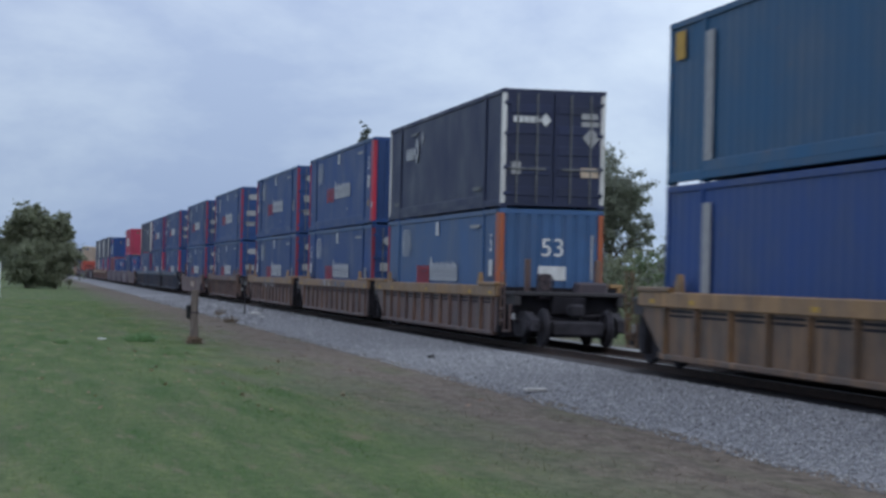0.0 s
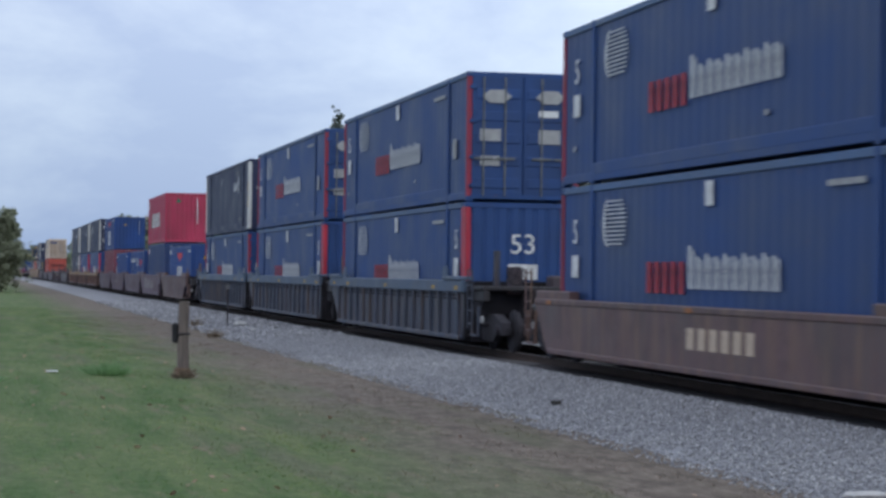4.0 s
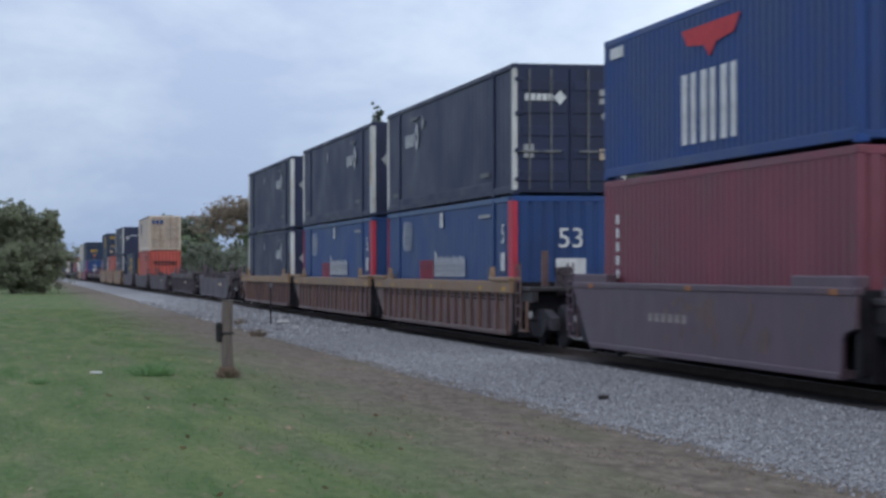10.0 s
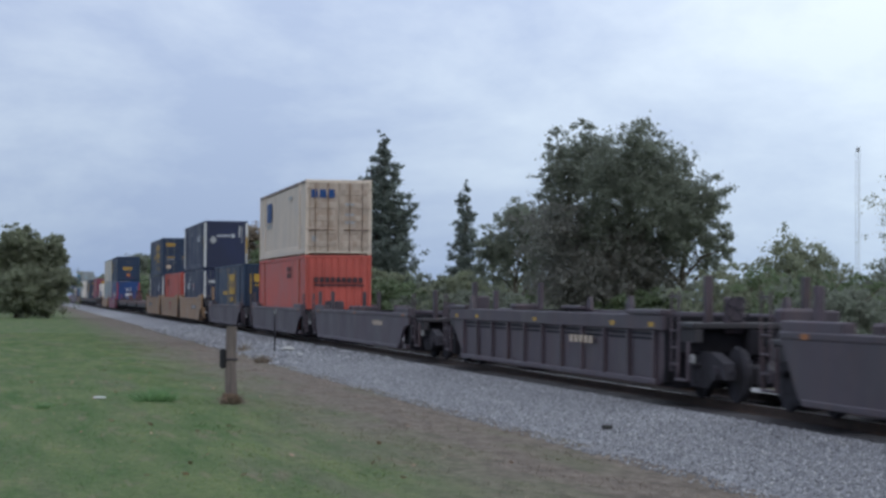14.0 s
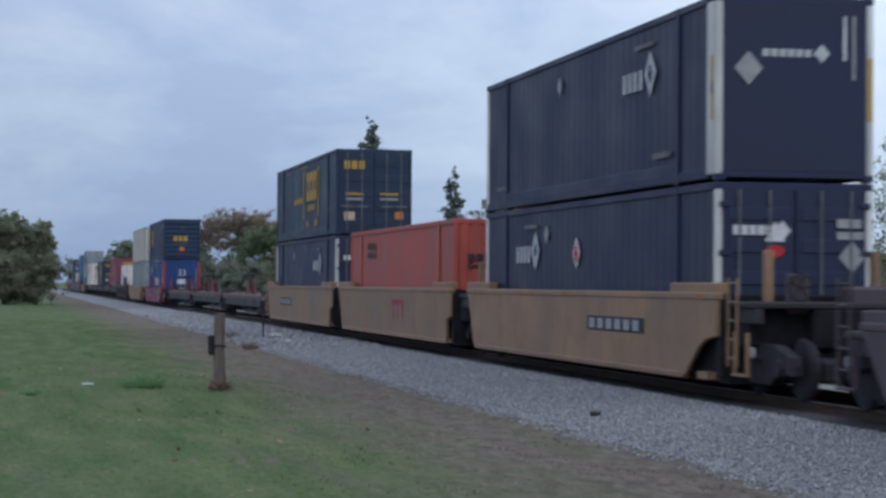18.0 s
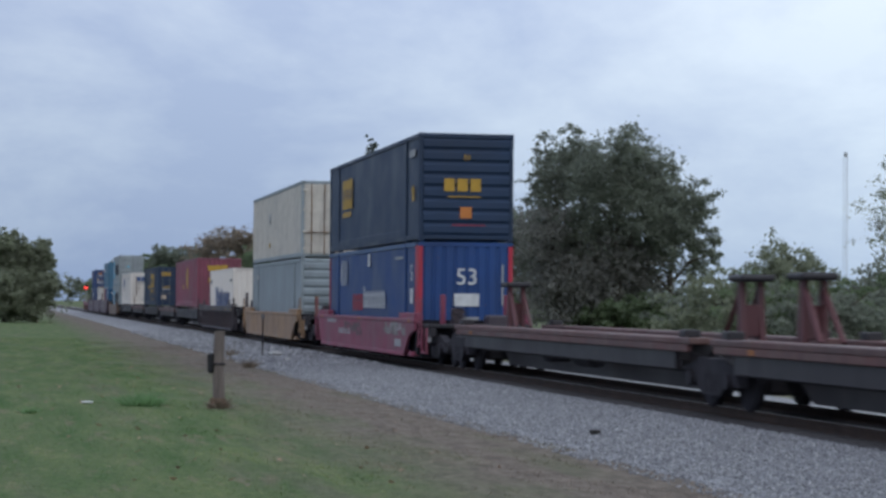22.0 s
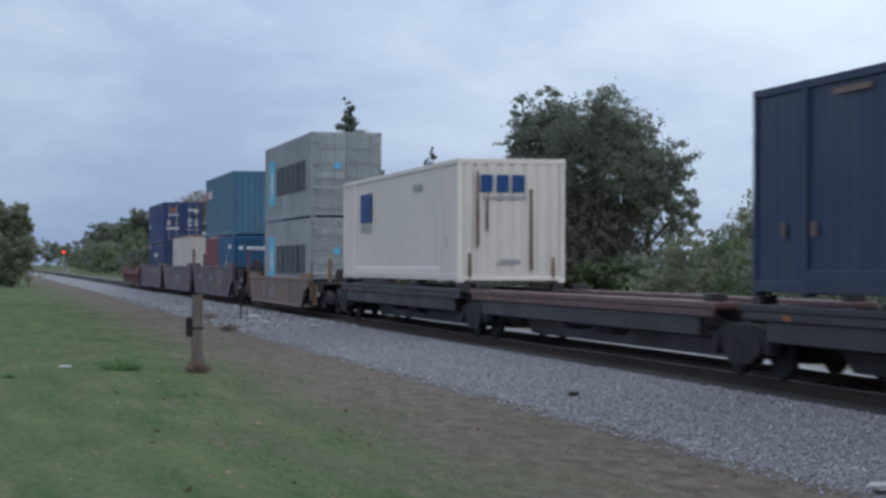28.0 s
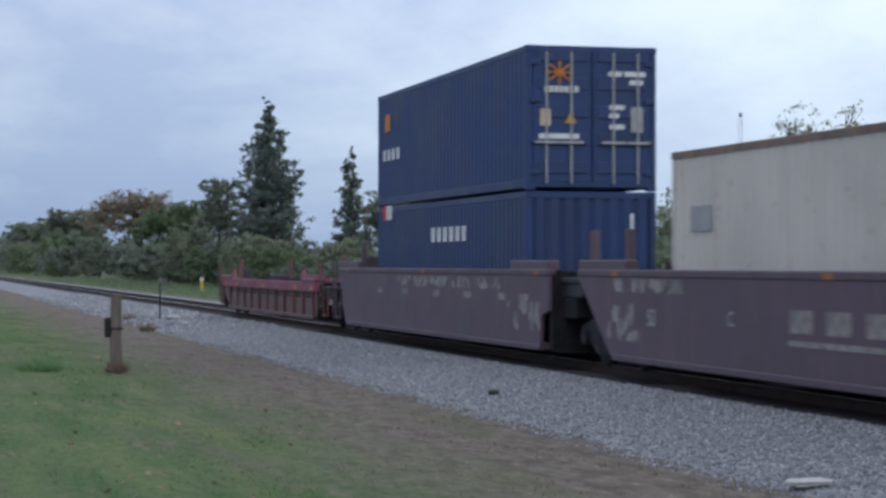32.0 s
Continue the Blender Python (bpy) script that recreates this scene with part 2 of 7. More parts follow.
CAR_SLATE = paint("slate_blue_paint", (0.034, 0.045, 0.074), 0.3, 0.15, runs=0.65, run_col=(0.105, 0.075, 0.06), grime=(0.07, 0.06, 0.06))
CHORD_SLATE = paint("slate_chord_paint", (0.06, 0.098, 0.158), 0.3, 0.1, runs=0.35, run_col=(0.10, 0.09, 0.09))
CAR_STAINED = paint("stained_tan_brown_paint", (0.155, 0.105, 0.085), 0.7, 0.35, runs=0.7, run_col=(0.24, 0.13, 0.05))
FADED_ORANGE = plain("faded_orange_strip", (0.40, 0.17, 0.12), 0.7, 0, 0.2, 2)
MARK_FADED = plain("faded_spray_paint", (0.225, 0.205, 0.20), 0.7, 0, 0.5, 4)
MARK_GHOST = plain("weathered_paint_patch", (0.135, 0.095, 0.10), 0.75, 0, 0.4, 3)
MARK_PALE = plain("worn_white_lettering_paint", (0.48, 0.50, 0.52), 0.6, 0, 0.25, 5)
CAR_RED = paint("car_red_paint", (0.225, 0.040, 0.082), 0.4, 0.25, runs=0.35, run_col=(0.20, 0.09, 0.085))
CAR_BLACK = paint("car_black_paint", (0.020, 0.017, 0.021), 0.3, 0.1, grime=(0.05, 0.043, 0.042))
RED_BROWN = paint("spine_red_brown_paint", (0.105, 0.045, 0.042), 0.5, 0.3, runs=0.5, run_col=(0.15, 0.085, 0.07))
HITCH_RED = paint("hitch_red_paint", (0.095, 0.027, 0.032), 0.4, 0.25)
CAR_GRIME = paint("grimy_ochre_paint", (0.115, 0.075, 0.048), 0.6, 0.6, runs=0.95, run_col=(0.21, 0.115, 0.05))
STEEL = plain("grimy_steel", (0.024, 0.022, 0.028), 0.88, 0.0, 0.5)
STEEL.node_tree.nodes["Principled BSDF"].inputs["Specular IOR Level"].default_value = 0.4
# Near-black that paints the shade between cars into their end parts and slots.
SHADE_BLACK = plain("shade_black_steel", (0.013, 0.012, 0.016), 0.92, 0.0, 0.4)
SHADE_BLACK.node_tree.nodes["Principled BSDF"].inputs["Specular IOR Level"].default_value = 0.3
ROD_STEEL = plain("dull_galvanised_steel", (0.14, 0.145, 0.15), 0.6, 0.2, 0.4)
TREAD = plain("polished_steel", (0.45, 0.45, 0.46), 0.3, 1.0)
RUBBER = plain("black_rubber", (0.02, 0.02, 0.022), 0.85)
MARK_WHITE = plain("white_lettering_paint", (0.62, 0.63, 0.63), 0.6, 0, 0.2, 3)
MARK_RED = plain("red_lettering_paint", (0.5, 0.03, 0.04), 0.6, 0, 0.15, 6)
WORN_RED = plain("worn_red_lettering_paint", (0.30, 0.03, 0.05), 0.6, 0, 0.4, 4)
MARK_GOLD = plain("gold_lettering_paint", (0.46, 0.28, 0.045), 0.6, 0, 0.15, 6)
MARK_BLUE = plain("blue_lettering_paint", (0.015, 0.06, 0.19), 0.6, 0, 0.15, 6)
MARK_DARK = plain("dark_lettering_paint", (0.014, 0.018, 0.03), 0.6, 0, 0.2, 6)
WORN_DARK = plain("worn_dark_lettering_paint", (0.05, 0.03, 0.035), 0.7, 0, 0.5, 4)
MARK_SKY = plain("sky_blue_lettering_paint", (0.10, 0.46, 0.68), 0.6, 0, 0.1, 6)
AMBER = plain("dull_amber_strip", (0.30, 0.12, 0.04), 0.6, 0, 0.3, 6)
MARK_ORANGE = plain("orange_lettering_paint", (0.52, 0.19, 0.05), 0.6, 0, 0.1, 6)
MARK_GREY = plain("grey_label", (0.32, 0.325, 0.33), 0.6, 0, 0.15, 6)
MARK_GREEN = plain("green_lettering_paint", (0.02, 0.16, 0.09), 0.6, 0, 0.1, 6)
MARK_BEIGE = plain("beige_label", (0.5, 0.40, 0.30), 0.6, 0, 0.15, 6)


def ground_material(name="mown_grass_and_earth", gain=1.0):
    """Mown grass that fades into bare brown earth beside the ballast; gain brightens the whole colour."""
    m = bpy.data.materials.new(name)
    nt, b = nodes_of(m)
    fine = noise_node(nt, 9.0, 6, 0.7, (1.0, 0.4, 1))
    grass = ramp_node(nt, fine, [(0.3, (0.060, 0.094, 0.038)), (0.5, (0.091, 0.130, 0.053)), (0.72, (0.130, 0.164, 0.076))])
    tone = noise_node(nt, 1.6, 6, 0.62, (1.0, 0.13, 1))
    grass = mix_node(nt, 1.0, grass, ramp_node(nt, tone, [(0.34, (0.62, 0.84, 0.62)), (0.5, (1.0, 1.02, 0.98)), (0.66, (1.42, 1.28, 1.25))]), "MULTIPLY")
    spots = ramp_node(nt, noise_node(nt, 2.6, 6, 0.68, (1.0, 0.16, 1)), [(0.55, (0, 0, 0)), (0.68, (0.7, 0.7, 0.7))])
    grass = mix_node(nt, spots, grass, (0.20, 0.165, 0.115))
    flecks = ramp_node(nt, noise_node(nt, 7.0, 6, 0.7, (1.0, 0.3, 1)), [(0.55, (0, 0, 0)), (0.68, (0.5, 0.5, 0.5))])
    grass = mix_node(nt, flecks, grass, (0.15, 0.135, 0.09))
    dry = noise_node(nt, 0.55, 6, 0.62, (1.3, 0.12, 1))
    df = ramp_node(nt, dry, [(0.53, (0, 0, 0)), (0.72, (0.55, 0.55, 0.55))])
    earth = ramp_node(nt, fine, [(0.3, (0.115, 0.095, 0.078)), (0.55, (0.185, 0.155, 0.128)), (0.8, (0.28, 0.245, 0.205))])
    clods = ramp_node(nt, noise_node(nt, 3.6, 7, 0.7, (1.0, 0.42, 1)), [(0.40, (0.66, 0.65, 0.64)), (0.54, (1.0, 1.0, 1.0)), (0.72, (1.22, 1.2, 1.18))])
    earth = mix_node(nt, 1.0, earth, clods, "MULTIPLY")
    weeds = ramp_node(nt, noise_node(nt, 1.3, 6, 0.66, (1.0, 0.1, 1)), [(0.52, (0, 0, 0)), (0.68, (0.55, 0.55, 0.55))])
    earth = mix_node(nt, weeds, earth, (0.115, 0.125, 0.072))
    c = mix_node(nt, df, grass, earth)
    co = nt.nodes.new("ShaderNodeTexCoord")
    sep = nt.nodes.new("ShaderNodeSeparateXYZ")
    nt.links.new(co.outputs["Object"], sep.inputs["Vector"])
    wob = nt.nodes.new("ShaderNodeMath")
    wob.operation = "MULTIPLY_ADD"
    wob.inputs[1].default_value = 3.6
    nt.links.new(noise_node(nt, 0.8, 7, 0.68, (1.0, 0.3, 1)), wob.inputs[0])
    nt.links.new(sep.outputs["X"], wob.inputs[2])
    rng = nt.nodes.new("ShaderNodeMapRange")
    rng.inputs["From Min"].default_value, rng.inputs["From Max"].default_value = 5.0, 7.6
    nt.links.new(wob.outputs["Value"], rng.inputs["Value"])
    far = nt.nodes.new("ShaderNodeMapRange")
    far.inputs["From Min"].default_value, far.inputs["From Max"].default_value = 17.0, 20.0
    far.inputs["To Min"].default_value, far.inputs["To Max"].default_value = 1.0, 0.15
    nt.links.new(wob.outputs["Value"], far.inputs["Value"])
    mul = nt.nodes.new("ShaderNodeMath")
    mul.operation = "MULTIPLY"
    nt.links.new(rng.outputs["Result"], mul.inputs[0])
    nt.links.new(far.outputs["Result"], mul.inputs[1])
    c = mix_node(nt, mul.outputs["Value"], c, earth)
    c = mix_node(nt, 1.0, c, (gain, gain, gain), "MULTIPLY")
    nt.links.new(c, b.inputs["Base Color"])
    b.inputs["Roughness"].default_value = 0.95
    b.inputs["Specular IOR Level"].default_value = 0.15
    bump_node(nt, fine, 0.6, 0.05, b)
    return m


def ballast_material():
    m = bpy.data.materials.new("crushed_stone")
    nt, b = nodes_of(m)
    co = nt.nodes.new("ShaderNodeTexCoord")
    vo = nt.nodes.new("ShaderNodeTexVoronoi")
    vo.inputs["Scale"].default_value = 26.0
    nt.links.new(co.outputs["Object"], vo.inputs["Vector"])
    bw = nt.nodes.new("ShaderNodeRGBToBW")
    nt.links.new(vo.outputs["Color"], bw.inputs["Color"])
    c = ramp_node(nt, bw.outputs["Val"], [(0.15, (0.17, 0.172, 0.185)), (0.5, (0.245, 0.25, 0.268)), (0.9, (0.335, 0.34, 0.352))])
    c = mix_node(nt, ramp_node(nt, noise_node(nt, 0.8, 5), [(0.45, (0, 0, 0)), (0.75, (0.45, 0.45, 0.45))]), c, (0.17, 0.15, 0.13))
    nt.links.new(c, b.inputs["Base Color"])
    b.inputs["Roughness"].default_value = 0.9
    bump_node(nt, vo.outputs["Distance"], 0.6, 0.03, b)
    return m


def stone_material():
    m = bpy.data.materials.new("loose_stone")
    nt, b = nodes_of(m)
    geo = nt.nodes.new("ShaderNodeNewGeometry")
    c = ramp_node(nt, geo.outputs["Random Per Island"], [(0.0, (0.16, 0.162, 0.175)), (0.45, (0.245, 0.25, 0.268)), (0.85, (0.33, 0.335, 0.35)), (1.0, (0.46, 0.46, 0.46))])
    nt.links.new(c, b.inputs["Base Color"])
    b.inputs["Roughness"].default_value = 0.88
    return m


def leaf_material(name, a, b_, c_, through=0.58):
    m = bpy.data.materials.new(name)
    nt, b = nodes_of(m)
    geo = nt.nodes.new("ShaderNodeNewGeometry")
    c = ramp_node(nt, geo.outputs["Random Per Island"], [(0.0, a), (0.5, b_), (1.0, c_)])
    big = ramp_node(nt, noise_node(nt, 0.5, 3), [(0.35, (0.75, 0.75, 0.75)), (0.7, (1.2, 1.2, 1.2))])
    c = mix_node(nt, 1.0, c, big, "MULTIPLY")
    nt.links.new(c, b.inputs["Base Color"])
    b.inputs["Roughness"].default_value = 0.55
    b.inputs["Specular IOR Level"].default_value = 0.45
    tr = nt.nodes.new("ShaderNodeBsdfTranslucent")
    nt.links.new(c, tr.inputs["Color"])
    ms = nt.nodes.new("ShaderNodeMixShader")
    ms.inputs["Fac"].default_value = through
    nt.links.new(b.outputs["BSDF"], ms.inputs[1])
    nt.links.new(tr.outputs["BSDF"], ms.inputs[2])
    nt.links.new(ms.outputs["Shader"], nt.nodes["Material Output"].inputs["Surface"])
    return m


def bark_material():
    m = bpy.data.materials.new("rough_bark")
    nt, b = nodes_of(m)
    n = noise_node(nt, 4, 7, 0.7, (4, 4, 0.8))
    nt.links.new(ramp_node(nt, n, [(0.3, (0.05, 0.04, 0.03)), (0.7, (0.16, 0.13, 0.10))]), b.inputs["Base Color"])
    b.inputs["Roughness"].default_value = 0.95
    bump_node(nt, n, 0.8, 0.05, b)
    return m


def wood_material(name, a, c_):
    m = bpy.data.materials.new(name)
    nt, b = nodes_of(m)
    n = noise_node(nt, 3.0, 8, 0.7, (6, 6, 0.6))
    nt.links.new(ramp_node(nt, n, [(0.3, a), (0.7, c_)]), b.inputs["Base Color"])
    b.inputs["Roughness"].default_value = 0.9
    bump_node(nt, n, 0.7, 0.02, b)
    return m


def glow_material(name, col, strength):
    m = bpy.data.materials.new(name)
    nt, b = nodes_of(m)
    b.inputs["Base Color"].default_value = (*col, 1)
    b.inputs["Emission Color"].default_value = (*col, 1)
    b.inputs["Emission Strength"].default_value = strength
    return m


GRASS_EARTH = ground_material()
# Brighter copy of the ground colour, offsetting the shade on upright blades.
BRIGHT_TURF_BLADE = ground_material("brightened_turf_blades", 1.75)
BALLAST = ballast_material()
STONE = stone_material()
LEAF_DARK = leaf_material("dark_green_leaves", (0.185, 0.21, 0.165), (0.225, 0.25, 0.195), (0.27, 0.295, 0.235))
LEAF_MID = leaf_material("green_leaves", (0.145, 0.195, 0.105), (0.18, 0.235, 0.13), (0.22, 0.275, 0.165))
LEAF_OLIVE = leaf_material("olive_leaves", (0.21, 0.235, 0.15), (0.25, 0.275, 0.185), (0.295, 0.315, 0.225))
LEAF_RUST = leaf_material("rusty_autumn_leaves", (0.22, 0.185, 0.145), (0.31, 0.255, 0.195), (0.40, 0.33, 0.255))
LEAF_BLUE = leaf_material("grey_green_needles", (0.155, 0.185, 0.165), (0.19, 0.225, 0.20), (0.23, 0.265, 0.235))
LEAF_GREY = leaf_material("grey_brown_leaves", (0.195, 0.195, 0.175), (0.23, 0.23, 0.205), (0.27, 0.265, 0.235))
LEAF_WEED = leaf_material("bright_weed_leaves", (0.14, 0.26, 0.11), (0.19, 0.33, 0.14), (0.25, 0.38, 0.18), 0.5)
LEAF_FALLEN = leaf_material("fallen_dry_leaves", (0.20, 0.125, 0.08), (0.30, 0.195, 0.125), (0.40, 0.275, 0.18), 0.25)
BARK = bark_material()
POST_WOOD = wood_material("weathered_post_wood", (0.085, 0.068, 0.062), (0.20, 0.165, 0.145))
TIE_WOOD = wood_material("creosoted_wood", (0.03, 0.028, 0.03), (0.07, 0.062, 0.06))
DRY_WEED = leaf_material("dry_weeds", (0.16, 0.125, 0.09), (0.22, 0.175, 0.13), (0.28, 0.23, 0.17), 0.2)
ROAD_DUST = plain("pale_gravel", (0.42, 0.40, 0.36), 0.95, 0, 0.15, 0.7)


# ---- mesh helpers ----
class Shape:
    """Collects boxes, tubes and sheets into one mesh."""

    def __init__(self):
        self.v, self.f = [], []

    def add(self, verts, faces):
        k = len(self.v)
        self.v.extend(verts)
        self.f.extend([tuple(i + k for i in q) for q in faces])
        return self

    def box(self, x0, x1, y0, y1, z0, z1):
        v = [(x, y, z) for z in (z0, z1) for y in (y0, y1) for x in (x0, x1)]
        return self.add(v, [(0, 2, 3, 1), (4, 5, 7, 6), (0, 1, 5, 4), (2, 6, 7, 3), (0, 4, 6, 2), (1, 3, 7, 5)])

    def cbox(self, x0, x1, y0, y1, z0, z1, c=0.02):
        """A box with chamfered edges."""
        c = min(c, (x1 - x0) * 0.45, (y1 - y0) * 0.45, (z1 - z0) * 0.45)
        v, idx = [], {}
        for i, X in enumerate((x0, x1)):
            for j, Y in enumerate((y0, y1)):
                for k, Z in enumerate((z0, z1)):
                    sx, sy, sz = (1, -1)[i] * c, (1, -1)[j] * c, (1, -1)[k] * c
                    for a, p in enumerate(((X, Y + sy, Z + sz), (X + sx, Y, Z + sz), (X + sx, Y + sy, Z))):
                        idx[i, j, k, a] = len(v)
                        v.append(p)
        f = []
        for i in (0, 1):
            q = [idx[i, 0, 0, 0], idx[i, 1, 0, 0], idx[i, 1, 1, 0], idx[i, 0, 1, 0]]
            f.append(tuple(q if i else q[::-1]))
            q = [idx[0, i, 0, 1], idx[0, i, 1, 1], idx[1, i, 1, 1], idx[1, i, 0, 1]]
            f.append(tuple(q if i else q[::-1]))
            q = [idx[0, 0, i, 2], idx[1, 0, i, 2], idx[1, 1, i, 2], idx[0, 1, i, 2]]
            f.append(tuple(q if i else q[::-1]))
        for i in (0, 1):
            for j in (0, 1):
                f.append((idx[i, j, 0, 0], idx[i, j, 1, 0], idx[i, j, 1, 1], idx[i, j, 0, 1]))
                f.append((idx[i, 0, j, 0], idx[i, 1, j, 0], idx[i, 1, j, 2], idx[i, 0, j, 2]))
                f.append((idx[0, i, j, 1], idx[1, i, j, 1], idx[1, i, j, 2], idx[0, i, j, 2]))
                for k in (0, 1):
                    f.append((idx[i, j, k, 0], idx[i, j, k, 1], idx[i, j, k, 2]))
        return self.add(v, f)

    def tube(self, p, q, r0, r1=None, n=8, caps=True):
        r1 = r0 if r1 is None else r1
        p, q = Vector(p), Vector(q)
        d = (q - p).normalized()
        a = d.cross(Vector((0, 0, 1)) if abs(d.z) < 0.9 else Vector((1, 0, 0))).normalized()
        b = d.cross(a)
        v = []
        for c, r in ((p, r0), (q, r1)):
            for i in range(n):
                w = 2 * math.pi * i / n
                v.append(tuple(c + a * (r * math.cos(w)) + b * (r * math.sin(w))))
        f = [(i, (i + 1) % n, n + (i + 1) % n, n + i) for i in range(n)]
        if caps:
            f += [tuple(range(n - 1, -1, -1)), tuple(range(n, 2 * n))]
        return self.add(v, f)

    def prism(self, outline, axis, a0, a1):
        """Extrudes an outline of (u, v) along an axis: x takes (y, z), y takes (x, z)."""
        n = len(outline)
        mk = {"x": lambda a, u, w: (a, u, w), "y": lambda a, u, w: (u, a, w), "z": lambda a, u, w: (u, w, a)}[axis]
        v = [mk(a, u, w) for a in (a0, a1) for u, w in outline]
        f = [(i, (i + 1) % n, n + (i + 1) % n, n + i) for i in range(n)]
        f += [tuple(range(n - 1, -1, -1)), tuple(range(n, 2 * n))]
        return self.add(v, f)

    def waves(self, x, out, y0, y1, z0, z1, pitch, depth, across=False):
        """A corrugated sheet; out is the side it bulges to. across: ridges lie flat."""
        lo, hi = (z0, z1) if across else (y0, y1)
        n = max(1, round((hi - lo) / pitch))
        p = (hi - lo) / n
        prof = []
        for i in range(n):
            s = lo + i * p
            prof += [(s + 0.06 * p, 0), (s + 0.26 * p, depth), (s + 0.74 * p, depth), (s + 0.94 * p, 0)]
        prof = [(lo, 0)] + prof + [(hi, 0)]
        v = []
        for s, d in prof:
            if across:
                v += [(x + out * d, y0, s), (x + out * d, y1, s)]
            else:
                v += [(x + out * d, s, z0), (x + out * d, s, z1)]
        return self.add(v, [(2 * i, 2 * i + 2, 2 * i + 3, 2 * i + 1) for i in range(len(prof) - 1)])

    def mesh(self, name, mat, smooth=False):
        me = bpy.data.meshes.new(name)
        me.from_pydata(self.v, [], self.f)
        me.materials.append(mat)
        if smooth:
            me.polygons.foreach_set("use_smooth", [True] * len(me.polygons))
        me.update()
        return me


def swap_xy(shape):
    """Turns what was built along y to lie along x."""
    shape.v = [(y, x, z) for x, y, z in shape.v]
    shape.f = [tuple(reversed(q)) for q in shape.f]
    return shape


CACHE = {}


def part(name, shape, mat, parent, label="", at=(0, 0, 0), key=None, smooth=False, rz=0.0):
    """One mesh object under a thing or a part. shape: a Shape, or a function that makes it, kept under key."""
    k = (key, mat.name) if key is not None else None
    if k is not None and k in CACHE:
        me = CACHE[k]
    else:
        sh = shape() if callable(shape) else shape
        me = sh.mesh(name, mat, smooth)
        if k is not None:
            CACHE[k] = me
    ob = new(name, me)
    ob.parent = parent
    ob.location = at
    if rz:
        ob.rotation_euler = (0, 0, rz)
    if label:
        ob["label"] = label
    return ob


def thing(name, label, category, at=(0, 0, 0), group="", kind="", rz=0.0):
    ob = new(name)
    ob.empty_display_size = 0.3
    ob.location = at
    ob.rotation_euler = (0, 0, rz)
    return tagged(ob, label, category, group, kind)


def single(name, shape, mat, label, category, at=(0, 0, 0), group="", kind="", smooth=False):
    ob = new(name, shape.mesh(name, mat, smooth))
    ob.location = at
    return tagged(ob, label, category, group, kind)


def word_mesh(txt, size):
    cu = bpy.data.curves.new("text", "FONT")
    cu.body, cu.size, cu.extrude = txt, size, 0.004
    cu.align_x, cu.align_y = "CENTER", "CENTER"
    ob = bpy.data.objects.new("text", cu)
    scene.collection.objects.link(ob)
    bpy.context.view_layer.update()
    me = bpy.data.meshes.new_from_object(ob.evaluated_get(bpy.context.evaluated_depsgraph_get()))
    bpy.data.objects.remove(ob)
    return me


DIGITS = {}


def digits(txt, size, mat, parent, at, face):
    """Numerals on a wall: face is 'end' (towards -y) or 'side' (towards -x)."""
    if (txt, size, mat.name) not in DIGITS:
        me = word_mesh(txt, size)
        me.materials.clear()
        me.materials.append(mat)
        DIGITS[txt, size, mat.name] = me
    ob = new("numeral", DIGITS[txt, size, mat.name])
    ob.parent = parent
    ob.location = at
    ob.rotation_euler = (radians(90), 0, 0) if face == "end" else (radians(90), 0, radians(-90))
    ob["label"] = "white painted numeral"
    return ob


# ---- moving things: each is kept with its place in the train ----
MOVERS = []


def moves(ob, s, z):
    ob.location = (TRACK, s, z)
    MOVERS.append((ob, s, z))
    return ob


